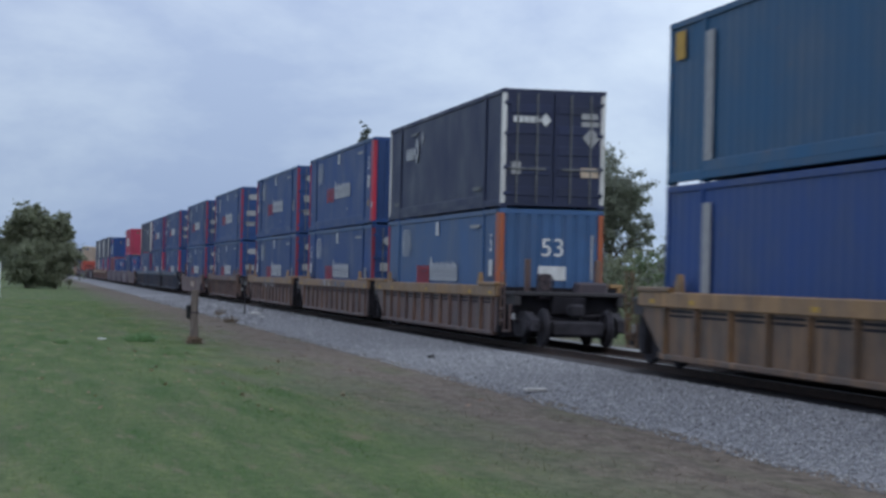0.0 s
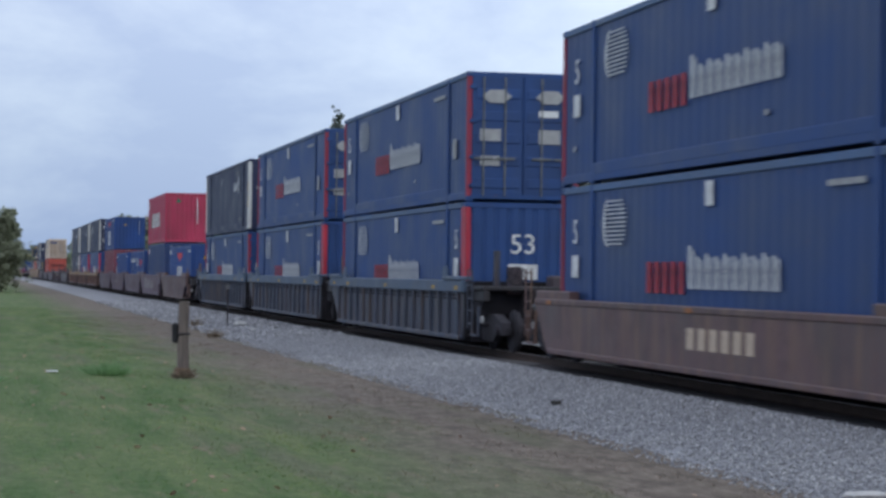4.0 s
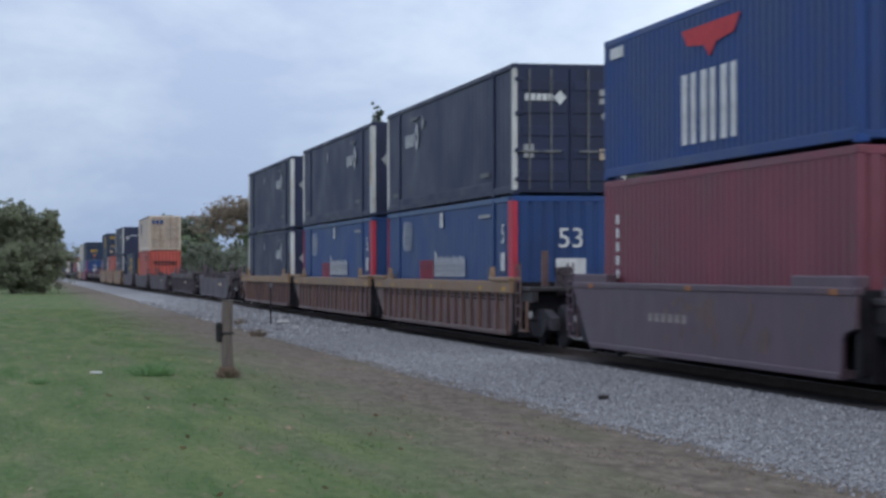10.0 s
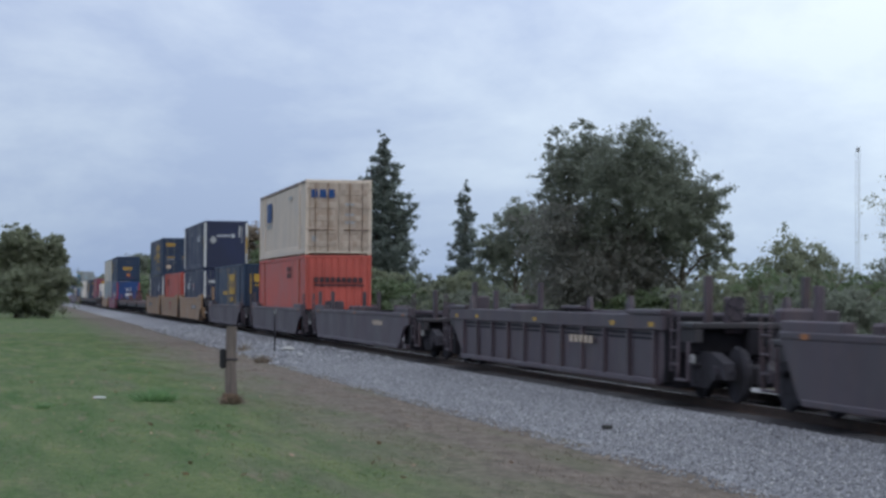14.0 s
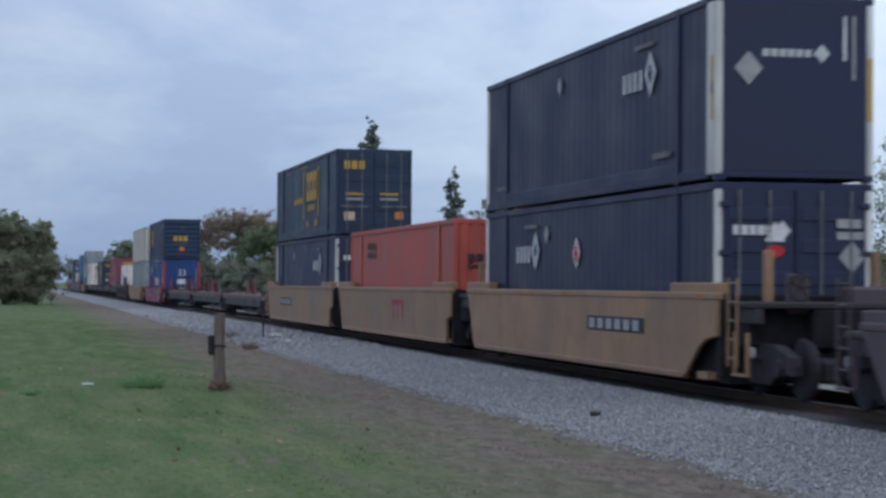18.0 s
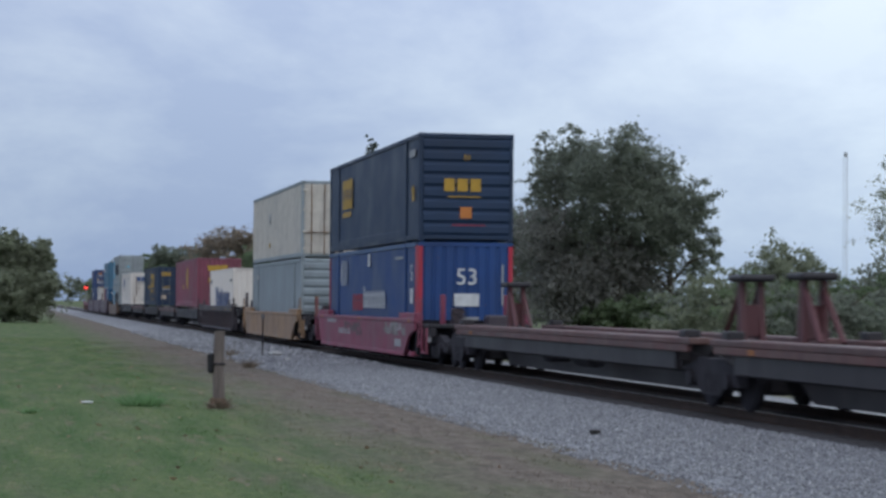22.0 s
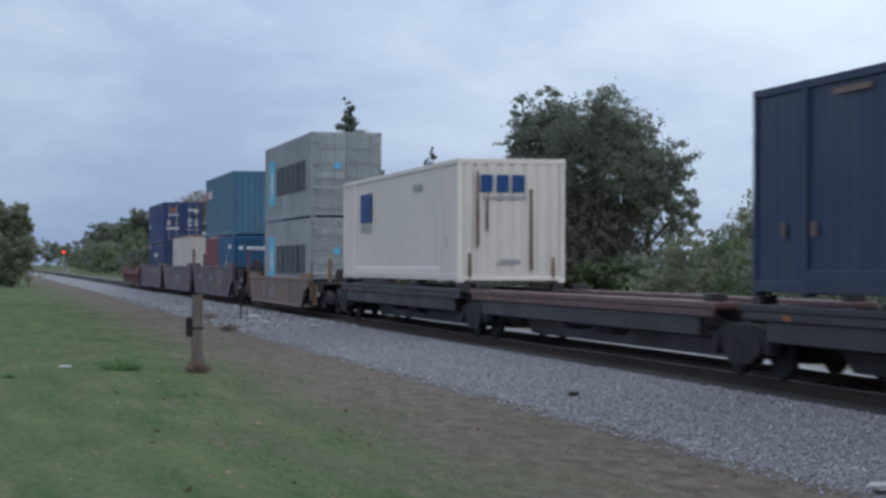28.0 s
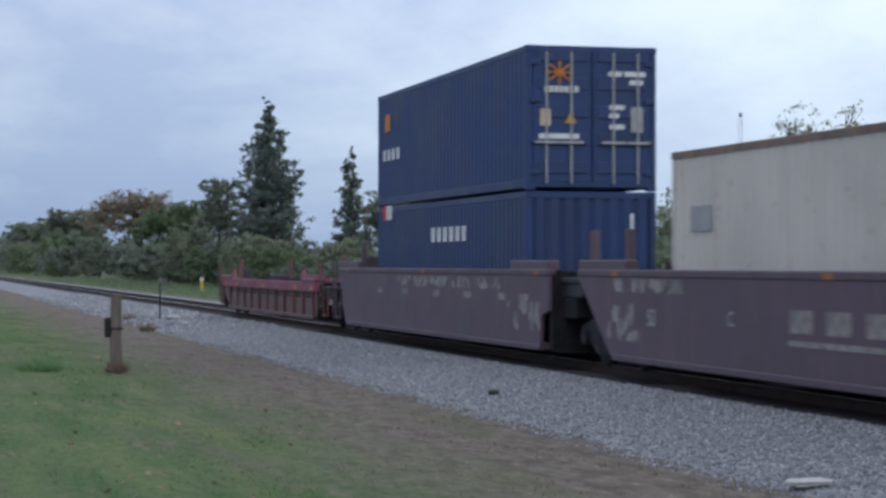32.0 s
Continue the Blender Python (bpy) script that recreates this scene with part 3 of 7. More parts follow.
# ---- containers ----
def box_container(name, label, s0, L, W, H, z, wall, group, near="corr", posts=None, back_posts=None,
                  pitch=0.28, depth=0.034, rail=None, doors_mat=None, inset40=False, roof=None, flat_doors=False, rods=None, top_rail=None):
    """A shipping container whose near end stands at s0 on the train, its floor at height z over the rail."""
    c = moves(thing(name, label, "container", group=group), s0, RAIL + z)
    posts, back_posts, rail = posts or wall, back_posts or wall, rail or wall
    hw, key = W / 2, (L, W, H)
    pw = 0.48 if posts is not wall and near != "doors" else 0.11
    bw = 0.12
    core = lambda: Shape().box(-hw + 0.05, hw - 0.05, 0.06, L - 0.06, 0.12, H - 0.05)
    part("inner_box", core, wall, c, key=("core", key))
    for sx in (-1, 1):
        part("side_wall", lambda: Shape().waves(sx * (hw - 0.045), sx, pw, L - bw, 0.17, H - 0.10, pitch, depth), wall, c,
             key=("side", key, sx, pw, pitch, depth))
        part("top_rail", lambda: Shape().cbox(-0.04, 0.04, pw * 0.9, L - bw * 0.9, -0.06, 0.06, 0.012), top_rail or rail, c,
             at=(sx * (hw - 0.045), 0, H - 0.065), key=("rail", L, pw))
        part("bottom_rail", lambda: Shape().cbox(-0.04, 0.04, pw * 0.9, L - bw * 0.9, -0.08, 0.08, 0.012), rail, c,
             at=(sx * (hw - 0.042), 0, 0.125), key=("sill", L, pw))
        if inset40:
            part("bottom_band", lambda: Shape().cbox(-0.03, 0.03, 2.07, L - 2.07, 0.16, 0.36, 0.012), wall, c, at=(sx * (hw - 0.028), 0, 0), key=("band", L))
        part("corner_post", lambda: Shape().cbox(-0.06, 0.06, 0.0, pw, 0.1, H - 0.1, 0.02), posts, c,
             at=(sx * (hw - 0.062), 0.005, 0), key=("post", pw, H))
        part("corner_post", lambda: Shape().cbox(-0.06, 0.06, -bw, 0.0, 0.1, H - 0.1, 0.02), back_posts, c,
             at=(sx * (hw - 0.062), L - 0.005, 0), key=("bpost", bw, H))
        if inset40:
            for yy in (1.98, L - 1.98):
                part("lifting_post", lambda: Shape().cbox(-0.02, 0.02, -0.08, 0.08, 0.0, H, 0.008), wall, c,
                     at=(sx * (hw - 0.014), yy, 0), key=("lift", H))
        for yy in ((0.09, L - 0.09) if not inset40 else (0.09, 1.98, L - 1.98, L - 0.09)):
            for zz in (0.06, H - 0.06):
                part("corner_casting", lambda: Shape().cbox(-0.085, 0.085, -0.09, 0.09, -0.06, 0.06, 0.018), rail, c,
                     at=(sx * (hw - 0.082), yy, zz), key=("casting",))
    part("roof_sheet", lambda: Shape().cbox(-hw + 0.03, hw - 0.03, 0.02, L - 0.02, H - 0.05, H - 0.012, 0.01), roof or rail, c, key=("roof", key))
    part("back_wall", lambda: swap_xy(Shape().waves(L - 0.05, 1, -hw + 0.13, hw - 0.13, 0.15, H - 0.1, 0.26, 0.035)), wall, c, key=("bend", key))
    part("end_sill", lambda: Shape().cbox(-hw + 0.1, hw - 0.1, -0.03, 0.06, 0.05, 0.17, 0.015), rail, c, at=(0, 0.035, 0), key=("esill", W))
    part("end_header", lambda: Shape().cbox(-hw + 0.1, hw - 0.1, -0.03, 0.06, -0.13, 0.0, 0.015), rail, c, at=(0, 0.035, H - 0.005), key=("ehead", W))
    ew = hw - (0.12 if near == "doors" else 0.12)
    if near == "doors":
        dm = doors_mat or wall
        for sx in (-1, 1):
            d = part("door", lambda: door_leaf(sx, ew, H, flat_doors), dm, c, key=("door", key, sx, flat_doors))
            a, b = sorted((sx * 0.012, sx * ew))
            for i in range(0 if flat_doors else 5):
                part("door_panel", lambda: Shape().cbox(a + 0.08, b - 0.08, -0.022, 0.01, 0.0, 0.22, 0.012), dm, d, at=(0, 0, 0.3 + 0.5 * i), key=("dpanel", W, sx))
            for q in (0.36, 0.78):
                part("lock_rod", lambda: Shape().tube((0, -0.03, 0.12), (0, -0.03, H - 0.12), 0.022, n=6), rods or ROD_STEEL, d,
                     at=(sx * ew * q, 0.0, 0), key=("rod", H), label="galvanised lock rod")
                part("rod_handle", lambda: Shape().cbox(-0.22, 0.22, -0.07, -0.03, -0.025, 0.025, 0.008), rods or ROD_STEEL, d,
                     at=(sx * ew * q, 0.0, H * 0.33), key=("rodhandle",))
            for zz in (0.12, 0.34, 0.62, 0.88):
                part("hinge", lambda: Shape().cbox(-0.09, 0.09, -0.035, 0.02, -0.045, 0.045, 0.01), dm, d,
                     at=(sx * (ew - 0.03), 0.0, H * zz), key=("hinge",))
    elif near == "ribs":
        part("end_wall", lambda: swap_xy(Shape().waves(0.04, -1, -ew, ew, 0.15, H - 0.12, 0.31, 0.05, across=True)), wall, c, key=("ribs", key))
    elif near == "smooth":
        part("end_wall", lambda: Shape().cbox(-ew, ew, 0.0, 0.05, 0.15, H - 0.12, 0.01), wall, c, key=("smooth", key))
    else:
        part("end_wall", lambda: swap_xy(Shape().waves(0.05, -1, -ew, ew, 0.15, H - 0.12, 0.29, 0.04)), wall, c, key=("nend", key))
    return c


def door_leaf(sx, ew, H, flat=False):
    sh = Shape()
    a, b = sorted((sx * 0.012, sx * ew))
    sh.cbox(a, b, 0.0, 0.05, 0.15, H - 0.12, 0.012)
    if flat:
        sh.cbox(a + 0.05, b - 0.05, -0.012, 0.01, 0.2, H - 0.18, 0.01)
    return sh


def side_mark(c, W, y0, y1, z0, z1, mat, name="marking", lean=0.0, label=""):
    """A painted patch on the wall towards the camera; y is counted from the near end."""
    x = -W / 2 - 0.004
    sh = Shape().prism([(y0, z0), (y1, z0), (y1 + lean, z1), (y0 + lean, z1)], "x", x - 0.004, x + 0.003)
    return part(name, sh, mat, c, label)


def end_mark(c, x0, x1, z0, z1, mat, name="marking", label="", y=-0.012):
    sh = Shape().box(x0, x1, y - 0.005, y + 0.003, z0, z1)
    return part(name, sh, mat, c, label)


def side_word(c, W, y_left, z, h, w, n, mat, rise=0.0, strokes=2, label="", gap=0.2):
    """A brand word as plain bars, one bar a letter, from the far end towards the near one."""
    x = -W / 2 - 0.004
    lw = w / n
    bw = lw * (0.62 if strokes == 2 else 1 - gap)
    for i in range(n):
        hh = h if strokes != 3 or i == 0 else h * (0.80, 0.74)[i % 2]
        if strokes in (3, 4):
            for q, ww, kk in ((0.0, 0.32, 1.0), (0.5, 0.22, 0.9)) if strokes == 3 else ((0.0, 0.3, 1.0), (0.48, 0.26, 1.0)):
                part("lettering_bar", lambda: Shape().box(-0.004, 0.003, -lw * ww, 0.0, 0.0, hh * kk), mat, c, label, at=(x, y_left - (i + q) * lw, z + rise * i),
                     key=("tbar", round(lw * ww, 3), round(hh * kk, 3)))
            continue
        part("lettering_bar", lambda: Shape().box(-0.004, 0.003, -bw, 0.0, 0.0, hh), mat, c, label, at=(x, y_left - i * lw, z + rise * i),
             key=("sbar", round(bw, 3), round(hh, 3)))


def end_word(c, x0, x1, z0, z1, n, mat, label="", y=-0.012):
    lw = (x1 - x0) / n
    for i in range(n):
        part("lettering_bar", lambda: Shape().box(0.0, lw * 0.78, -0.005, 0.003, 0.0, z1 - z0), mat, c, label, at=(x0 + i * lw, y, z0),
             key=("ebar", round(lw, 3), round(z1 - z0, 3)))


def diamond(c, W, y, z, r, mat, face="side", label="white diamond badge"):
    pts = [(y - r, z), (y, z - r * 1.15), (y + r, z), (y, z + r * 1.15)]
    if face == "side":
        return part("badge", Shape().prism(pts, "x", -W / 2 - 0.008, -W / 2 - 0.001), mat, c, label)
    return part("badge", Shape().prism(pts, "y", -0.03, -0.012), mat, c, label)


def globe(c, W, y, z, r):
    """A striped half globe: one comb of thin stripes that grow out of a crescent."""
    x, n, k = -W / 2 - 0.004, 14, 11
    out = [(y + 0.1 * r + 0.85 * r * math.sin(math.pi * i / n), z - r * math.cos(math.pi * i / n)) for i in range(n + 1)]
    comb = []
    for i in range(k):
        zc = z + r * (1 - 2 * (i + 0.7) / (k + 0.4))
        root = y + 0.12 * r + 0.5 * r * math.sqrt(max(0.0, 1 - ((zc - z) / r) ** 2))
        tip = y - 2.3 * r * (0.55 + 0.45 * math.sqrt(max(0.0, 1 - ((zc - z) / r) ** 2)))
        hh = r * 0.032
        comb += [(root, zc + hh), (tip, zc + hh), (tip, zc - hh), (root, zc - hh)]
    return part("emblem", Shape().prism(out + comb, "x", x - 0.005, x + 0.003), MARK_PALE, c, "white striped globe emblem")


D53, ISO = 2.59, 2.438
G53, GISO = "domestic containers on the train", "sea containers on the train"


def blue_53(s0, z, near, wall=None, post=None, faded=False):
    wall = wall or BLUE
    front = near == "corr"
    label = ("faded" if faded else "worn") + " blue long container with red corner posts, " + \
            ("plain end forward" if front else "doors forward")
    c = box_container("container", label, s0, 16.15, D53, 2.90, z, wall, G53, near,
                      posts=post or (POST_RED if front else POST_DULL), back_posts=POST_DULL, inset40=True, pitch=0.42, depth=0.006, top_rail=SKYLIT_RAIL)
    L = 16.15
    side_mark(c, D53, 5.6, 5.75, 0.62, 0.7, MARK_GREY, "placard")
    side_mark(c, D53, L - 0.95, L - 0.8, 0.62, 0.72, MARK_GREY, "placard")
    globe(c, D53, L - 3.1, 2.2, 0.42)
    side_word(c, D53, L - 5.2, 1.02, 0.5, 2.0, 5, WORN_RED, strokes=2, label="red worn lettering bars")
    side_word(c, D53, L - 7.25, 1.10, 0.66, 3.9, 10, MARK_PALE, strokes=3, label="white worn lettering bars", gap=0.12)
    side_mark(c, D53, L - 8.35, L - 8.0, 2.35, 2.72, MARK_WHITE, "placard")
    side_mark(c, D53, 2.3, 3.5, 2.47, 2.55, MARK_GREY, "placard")
    if not front:
        side_mark(c, D53, 1.05, 1.40, 1.0, 1.45, MARK_GREY, "placard")
    digits("5", 0.62, MARK_WHITE, c, (-D53 / 2 - 0.006, 0.95 if front else L - 1.0, 2.05), "side")
    side_mark(c, D53, *((0.75, 1.15) if front else (L - 1.2, L - 0.8)), 1.25, 1.65, MARK_WHITE, "placard")
    if front:
        digits("53", 0.62, MARK_WHITE, c, (0.02, -0.02, 1.95), "end")
        end_mark(c, -0.32, 0.36, 1.18, 1.52, MARK_WHITE, "placard")
        end_mark(c, -0.34, 0.36, 0.66, 0.9, MARK_GREY, "placard")
        part("sticker", Shape().prism([(0.02 + 0.13 * math.cos(k * 0.7854), 0.52 + 0.1 * math.sin(k * 0.7854)) for k in range(8)], "y", -0.02, -0.009), MARK_GOLD, c, "round yellow sticker")
        side_mark(c, D53, 0.88, 1.02, 0.62, 0.82, MARK_GOLD, "sticker")
        side_mark(c, D53, 0.1, 0.27, 0.55, 0.72, MARK_WHITE, "sticker").location.x -= 0.002
        end_mark(c, 0.98, 1.03, 1.2, 2.3, MARK_GREY, "placard")
    else:
        for zc in (2.35,):
            n = 6
            for q in (-0.62, 0.62):
                pts = [(q + 0.34 * math.cos(2 * math.pi * i / n), zc + 0.17 * math.sin(2 * math.pi * i / n)) for i in range(n)]
                part("emblem", Shape().prism(pts, "y", -0.035, -0.024), MARK_GREY, c, "pale oval emblem")
        end_mark(c, -1.0, -0.52, 1.35, 1.62, MARK_GREY, "placard", y=-0.03)
        end_mark(c, -1.0, -0.55, 0.8, 1.02, MARK_GREY, "placard", y=-0.03)
        end_mark(c, 0.35, 0.85, 1.3, 1.62, MARK_GREY, "placard", y=-0.03)
        end_mark(c, 0.35, 0.8, 1.9, 2.05, MARK_WHITE, "placard", y=-0.03)
    return c


def black_53(s0, z, near, logo=None, red=False):
    front = near == "smooth"
    c = box_container("container", "blue-black long container with white corner posts, " + ("plain end forward" if front else "doors forward"),
                      s0, 16.15, D53, 2.90, z, BLACK, G53, near, posts=POST_WHITE, back_posts=POST_WHITE, inset40=True, pitch=0.42, depth=0.006)
    L = 16.15
    y = logo or (4.2 if front else 12.2)
    side_word(c, D53, y + 0.9, 1.75, 0.34, 1.3, 4, MARK_PALE, strokes=2, label="white lettering bars")
    diamond(c, D53, y - 0.75, 1.98, 0.34, MARK_PALE)
    diamond(c, D53, y - 0.75, 1.98, 0.15, BLACK, label="dark diamond centre").location.x -= 0.006
    side_mark(c, D53, y - 0.9, y + 0.2, 2.45, 2.53, ROD_STEEL, "placard")
    diamond(c, D53, L - 6.6 if front else L - 5.6, 2.3, 0.17, MARK_GREY)
    if red:
        diamond(c, D53, 8.2, 1.9, 0.26, MARK_WHITE)
        diamond(c, D53, 8.2, 1.9, 0.17, MARK_RED, label="red diamond centre").location.x -= 0.006
        part("badge", Shape().prism([(-0.5, 1.98), (-0.18, 1.98), (-0.34, 2.3)], "y", -0.045, -0.03), MARK_WHITE, c, "white triangle badge")
        part("badge", Shape().prism([(-0.34 + 0.16 * math.cos(k * 0.7854), 1.83 + 0.1 * math.sin(k * 0.7854)) for k in range(8)], "y", -0.045, -0.03), MARK_RED, c, "red oval badge")
    side_mark(c, D53, 2.3, 3.3, 0.5, 0.6, ROD_STEEL, "placard")
    side_mark(c, D53, L - 1.9, L - 1.1, 0.44, 0.53, ROD_STEEL, "placard")
    if front:
        end_word(c, -0.55, 0.28, 1.94, 2.06, 6, MARK_PALE, "white lettering bars")
        diamond(c, D53, 0.42, 2.0, 0.13, MARK_PALE, "end")
        diamond(c, D53, -0.78, 1.75, 0.23, MARK_GREY, "end", "pale grey diamond label")
        end_mark(c, 0.78, 0.83, 1.9, 2.6, MARK_WHITE, "placard")
        end_mark(c, 0.93, 0.98, 1.6, 2.6, MARK_GREY, "placard")
        for sx in (1,):
            part("decal", Shape().box(sx * (D53 / 2 - 0.062) - 0.04, sx * (D53 / 2 - 0.062) + 0.04, -0.003, 0.004, 0.95, 1.95), MARK_GOLD, c, "gold strip decal")
        part("decal_mark", Shape().box(-D53 / 2 - 0.006, -D53 / 2 + 0.004, 0.16, 0.24, 1.35, 1.55), MARK_DARK, c, "dark mark on the gold strip")
        part("decal", Shape().box(-D53 / 2 - 0.004, -D53 / 2 + 0.004, 0.14, 0.26, 0.95, 1.95), MARK_GOLD, c, "gold strip decal")
    else:
        end_word(c, -1.02, -0.35, 2.08, 2.23, 5, MARK_WHITE, "white lettering bars", y=-0.03)
        diamond(c, D53, -0.22, 2.15, 0.14, MARK_WHITE, "end")
        diamond(c, D53, 0.93, 1.75, 0.22, MARK_GREY, "end")
        end_mark(c, 0.68, 1.08, 2.2, 2.34, MARK_GREY, "placard", y=-0.03)
        end_mark(c, 0.68, 1.12, 2.02, 2.14, MARK_GREY, "placard", y=-0.03)
        end_mark(c, 0.68, 1.12, 0.78, 1.02, MARK_BEIGE, "placard", y=-0.03)
        end_mark(c, -1.05, -0.82, 0.82, 1.12, MARK_GREY, "placard", y=-0.03)
    return c


def navy_53(s0, z, near):
    c = box_container("container", "navy blue fifty-three foot container with gold lettering bars", s0, 16.15, D53, 2.90, z, NAVY, G53, near,
                      inset40=True, pitch=0.42, depth=0.006)
    L = 16.15
    if near != "ribs":
        m = 6.2
        for q in (m + 1.8, m - 2.0):
            side_mark(c, D53, q - 0.09, q + 0.09, 0.75, 2.55, MARK_GOLD, "bracket_bar")
        for q in (-1.55, -0.65, 0.25):
            side_mark(c, D53, m + q, m + q + 0.78, 1.38, 2.42, MARK_GOLD, "gold_block", label="solid gold block")
            side_mark(c, D53, m + q + 0.16, m + q + 0.52, 1.72, 2.08, NAVY, "block_slot").location.x -= 0.006
        side_word(c, D53, m + 0.7, 1.0, 0.24, 1.9, 5, MARK_GOLD, label="small gold lettering bars")
        side_word(c, D53, m + 4.4, 1.35, 0.22, 2.3, 8, MARK_GOLD, label="small gold lettering bars")
        for q in (0.5, 0.85, -1.3, -1.65):
            side_mark(c, D53, m + q - 0.11, m + q + 0.11, 0.42, 0.66, MARK_GOLD, "placard")
        side_mark(c, D53, m + 0.8, m + 2.6, 2.62, 2.7, CAR_STAINED, "placard")
        side_mark(c, D53, 12.0, 13.2, 2.62, 2.7, CAR_STAINED, "placard")
        for q in (0.8, 1.6, L - 2.3, L - 1.2):
            side_mark(c, D53, q - 0.08, q + 0.08, 0.8, 1.0, CAR_STAINED, "placard")
    else:
        for q in (-4.8, -4.12, -3.44):
            side_mark(c, D53, L + q, L + q + 0.56, 1.36, 2.3, MARK_GOLD, "gold_block", label="solid gold block")
            side_mark(c, D53, L + q + 0.12, L + q + 0.38, 1.66, 1.99, NAVY, "block_slot").location.x -= 0.006
        side_word(c, D53, L - 2.9, 1.1, 0.16, 1.8, 6, MARK_GOLD, label="small gold lettering bars")
        side_mark(c, D53, 0.7, 1.0, 1.1, 1.5, MARK_GOLD, "placard")
        side_mark(c, D53, 0.55, 1.4, 2.3, 2.5, MARK_GREY, "placard")
    if near == "doors":
        end_word(c, -1.02, -0.28, 2.22, 2.5, 3, MARK_GOLD, "gold lettering bars", y=-0.03)
        for x0 in (-0.98, 0.2):
            end_mark(c, x0, x0 + 0.62, 1.35, 1.42, MARK_GOLD, "placard", y=-0.03)
            end_mark(c, x0, x0 + 0.62, 1.18, 1.25, MARK_GREY, "placard", y=-0.03)
        end_mark(c, -1.02, -0.66, 0.5, 0.78, MARK_BEIGE, "placard", y=-0.03)
        end_mark(c, 0.72, 1.0, 0.55, 0.8, MARK_ORANGE, "placard", y=-0.03)
    elif near == "corr":
        end_word(c, -0.78, 0.68, 2.0, 2.38, 3, MARK_GOLD, "gold lettering bars", y=-0.02)
        end_word(c, -0.76, 0.6, 1.8, 1.88, 10, MARK_GOLD, "small gold lettering bars", y=-0.02)
        end_mark(c, -0.96, -0.91, 1.0, 2.4, MARK_GOLD, "placard", y=-0.02)
        end_mark(c, 0.72, 0.76, 1.5, 2.4, MARK_GOLD, "placard", y=-0.02)
    else:
        end_word(c, -0.62, 0.46, 1.34, 1.68, 3, MARK_GOLD, "gold lettering bars", y=-0.04)
        end_mark(c, -0.5, 0.38, 1.18, 1.21, MARK_GOLD, "placard", y=-0.04)
        end_mark(c, -0.18, 0.14, 0.62, 0.92, MARK_ORANGE, "placard", y=-0.04)
        digits("53", 0.2, MARK_GOLD, c, (0.0, -0.03, 2.25), "end")
        end_mark(c, -0.4, 0.5, 0.42, 0.45, WORN_RED, "placard", y=-0.04)
    return c


def cream_53(s0, z, near, wall=None):
    c = box_container("container", "dirty cream long container with blue bars and rust streaks", s0, 16.15, D53, 2.90, z,
                      wall or CREAM, G53, near, inset40=True, pitch=0.42, depth=0.010, rail=wall or CREAM, doors_mat=DOOR_TAN if near == "doors" else None, rods=CAR_STAINED, top_rail=CAR_STAINED if near == "doors" else None)
    L = 16.15
    side_word(c, D53, L - 3.05, 1.62, 0.82, 1.85, 3, MARK_BLUE, strokes=1, gap=0.12, label="blue lettering bars")
    side_word(c, D53, L - 3.1, 1.34, 0.2, 1.7, 7, MARK_GREY, label="small grey lettering bars")
    side_mark(c, D53, 4.2, 5.3, 2.3, 2.45, MARK_GREY, "placard")
    digits("5", 0.42, MARK_GREY, c, (-D53 / 2 - 0.006, 1.2, 0.95), "side")
    if near == "doors":
        end_word(c, -1.08, -0.1, 2.2, 2.52, 3, MARK_BLUE, "blue lettering bars", y=-0.03)
        for zz in (1.2, 1.5, 1.9):
            end_mark(c, 0.25, 0.6, zz, zz + 0.1, MARK_GREY, "placard", y=-0.03)
        end_mark(c, -1.05, -0.88, 0.5, 0.72, MARK_GREY, "placard", y=-0.03)
    else:
        end_word(c, -0.75, 0.38, 2.12, 2.52, 3, MARK_BLUE, "blue lettering bars", y=-0.02)
        end_word(c, -0.7, 0.36, 1.95, 2.03, 10, MARK_GREY, "small grey lettering bars", y=-0.02)
        end_mark(c, -0.3, 0.2, 0.45, 0.55, MARK_GREY, "placard", y=-0.02)
        for x0, w, z0, z1 in ((-0.86, 0.09, 0.9, 2.6), (-0.62, 0.05, 1.3, 1.95), (0.42, 0.10, 0.35, 2.2), (-1.05, 0.10, 0.2, 0.7), (0.95, 0.10, 0.2, 0.6)):
            part("rust_stain", Shape().prism([(x0, z0), (x0 + w * 0.5, z0 - 0.12), (x0 + w, z0), (x0 + w * 0.8, z1), (x0 + w * 0.1, z1)], "y", -0.022, -0.012), CAR_STAINED, c, "brown rust streak")
    return c


def orange_53(s0, z, near="corr", mark=5.7):
    c = box_container("container", "faded orange fifty-three foot container with dark lettering bars", s0, 16.15, D53, 2.90, z, ORANGE, G53, near,
                      inset40=True, pitch=0.42, depth=0.006)
    L = 16.15
    side_word(c, D53, mark, 2.3, 0.2, 1.5, 5, WORN_DARK, label="worn dark lettering bars")
    side_word(c, D53, mark, 2.05, 0.17, 1.4, 5, WORN_DARK, label="worn dark lettering bars")
    for q in (1.98, L - 1.98):
        side_mark(c, D53, q - 0.09, q + 0.09, 0.15, 2.75, FADED_ORANGE, "faded_strip", label="faded tan strip")
    end_word(c, -0.95, 1.0, 1.84, 2.04, 9, WORN_DARK, "dark lettering bars", y=-0.02)
    end_mark(c, -0.95, 1.0, 1.70, 1.77, WORN_DARK, "placard", y=-0.02)
    return c


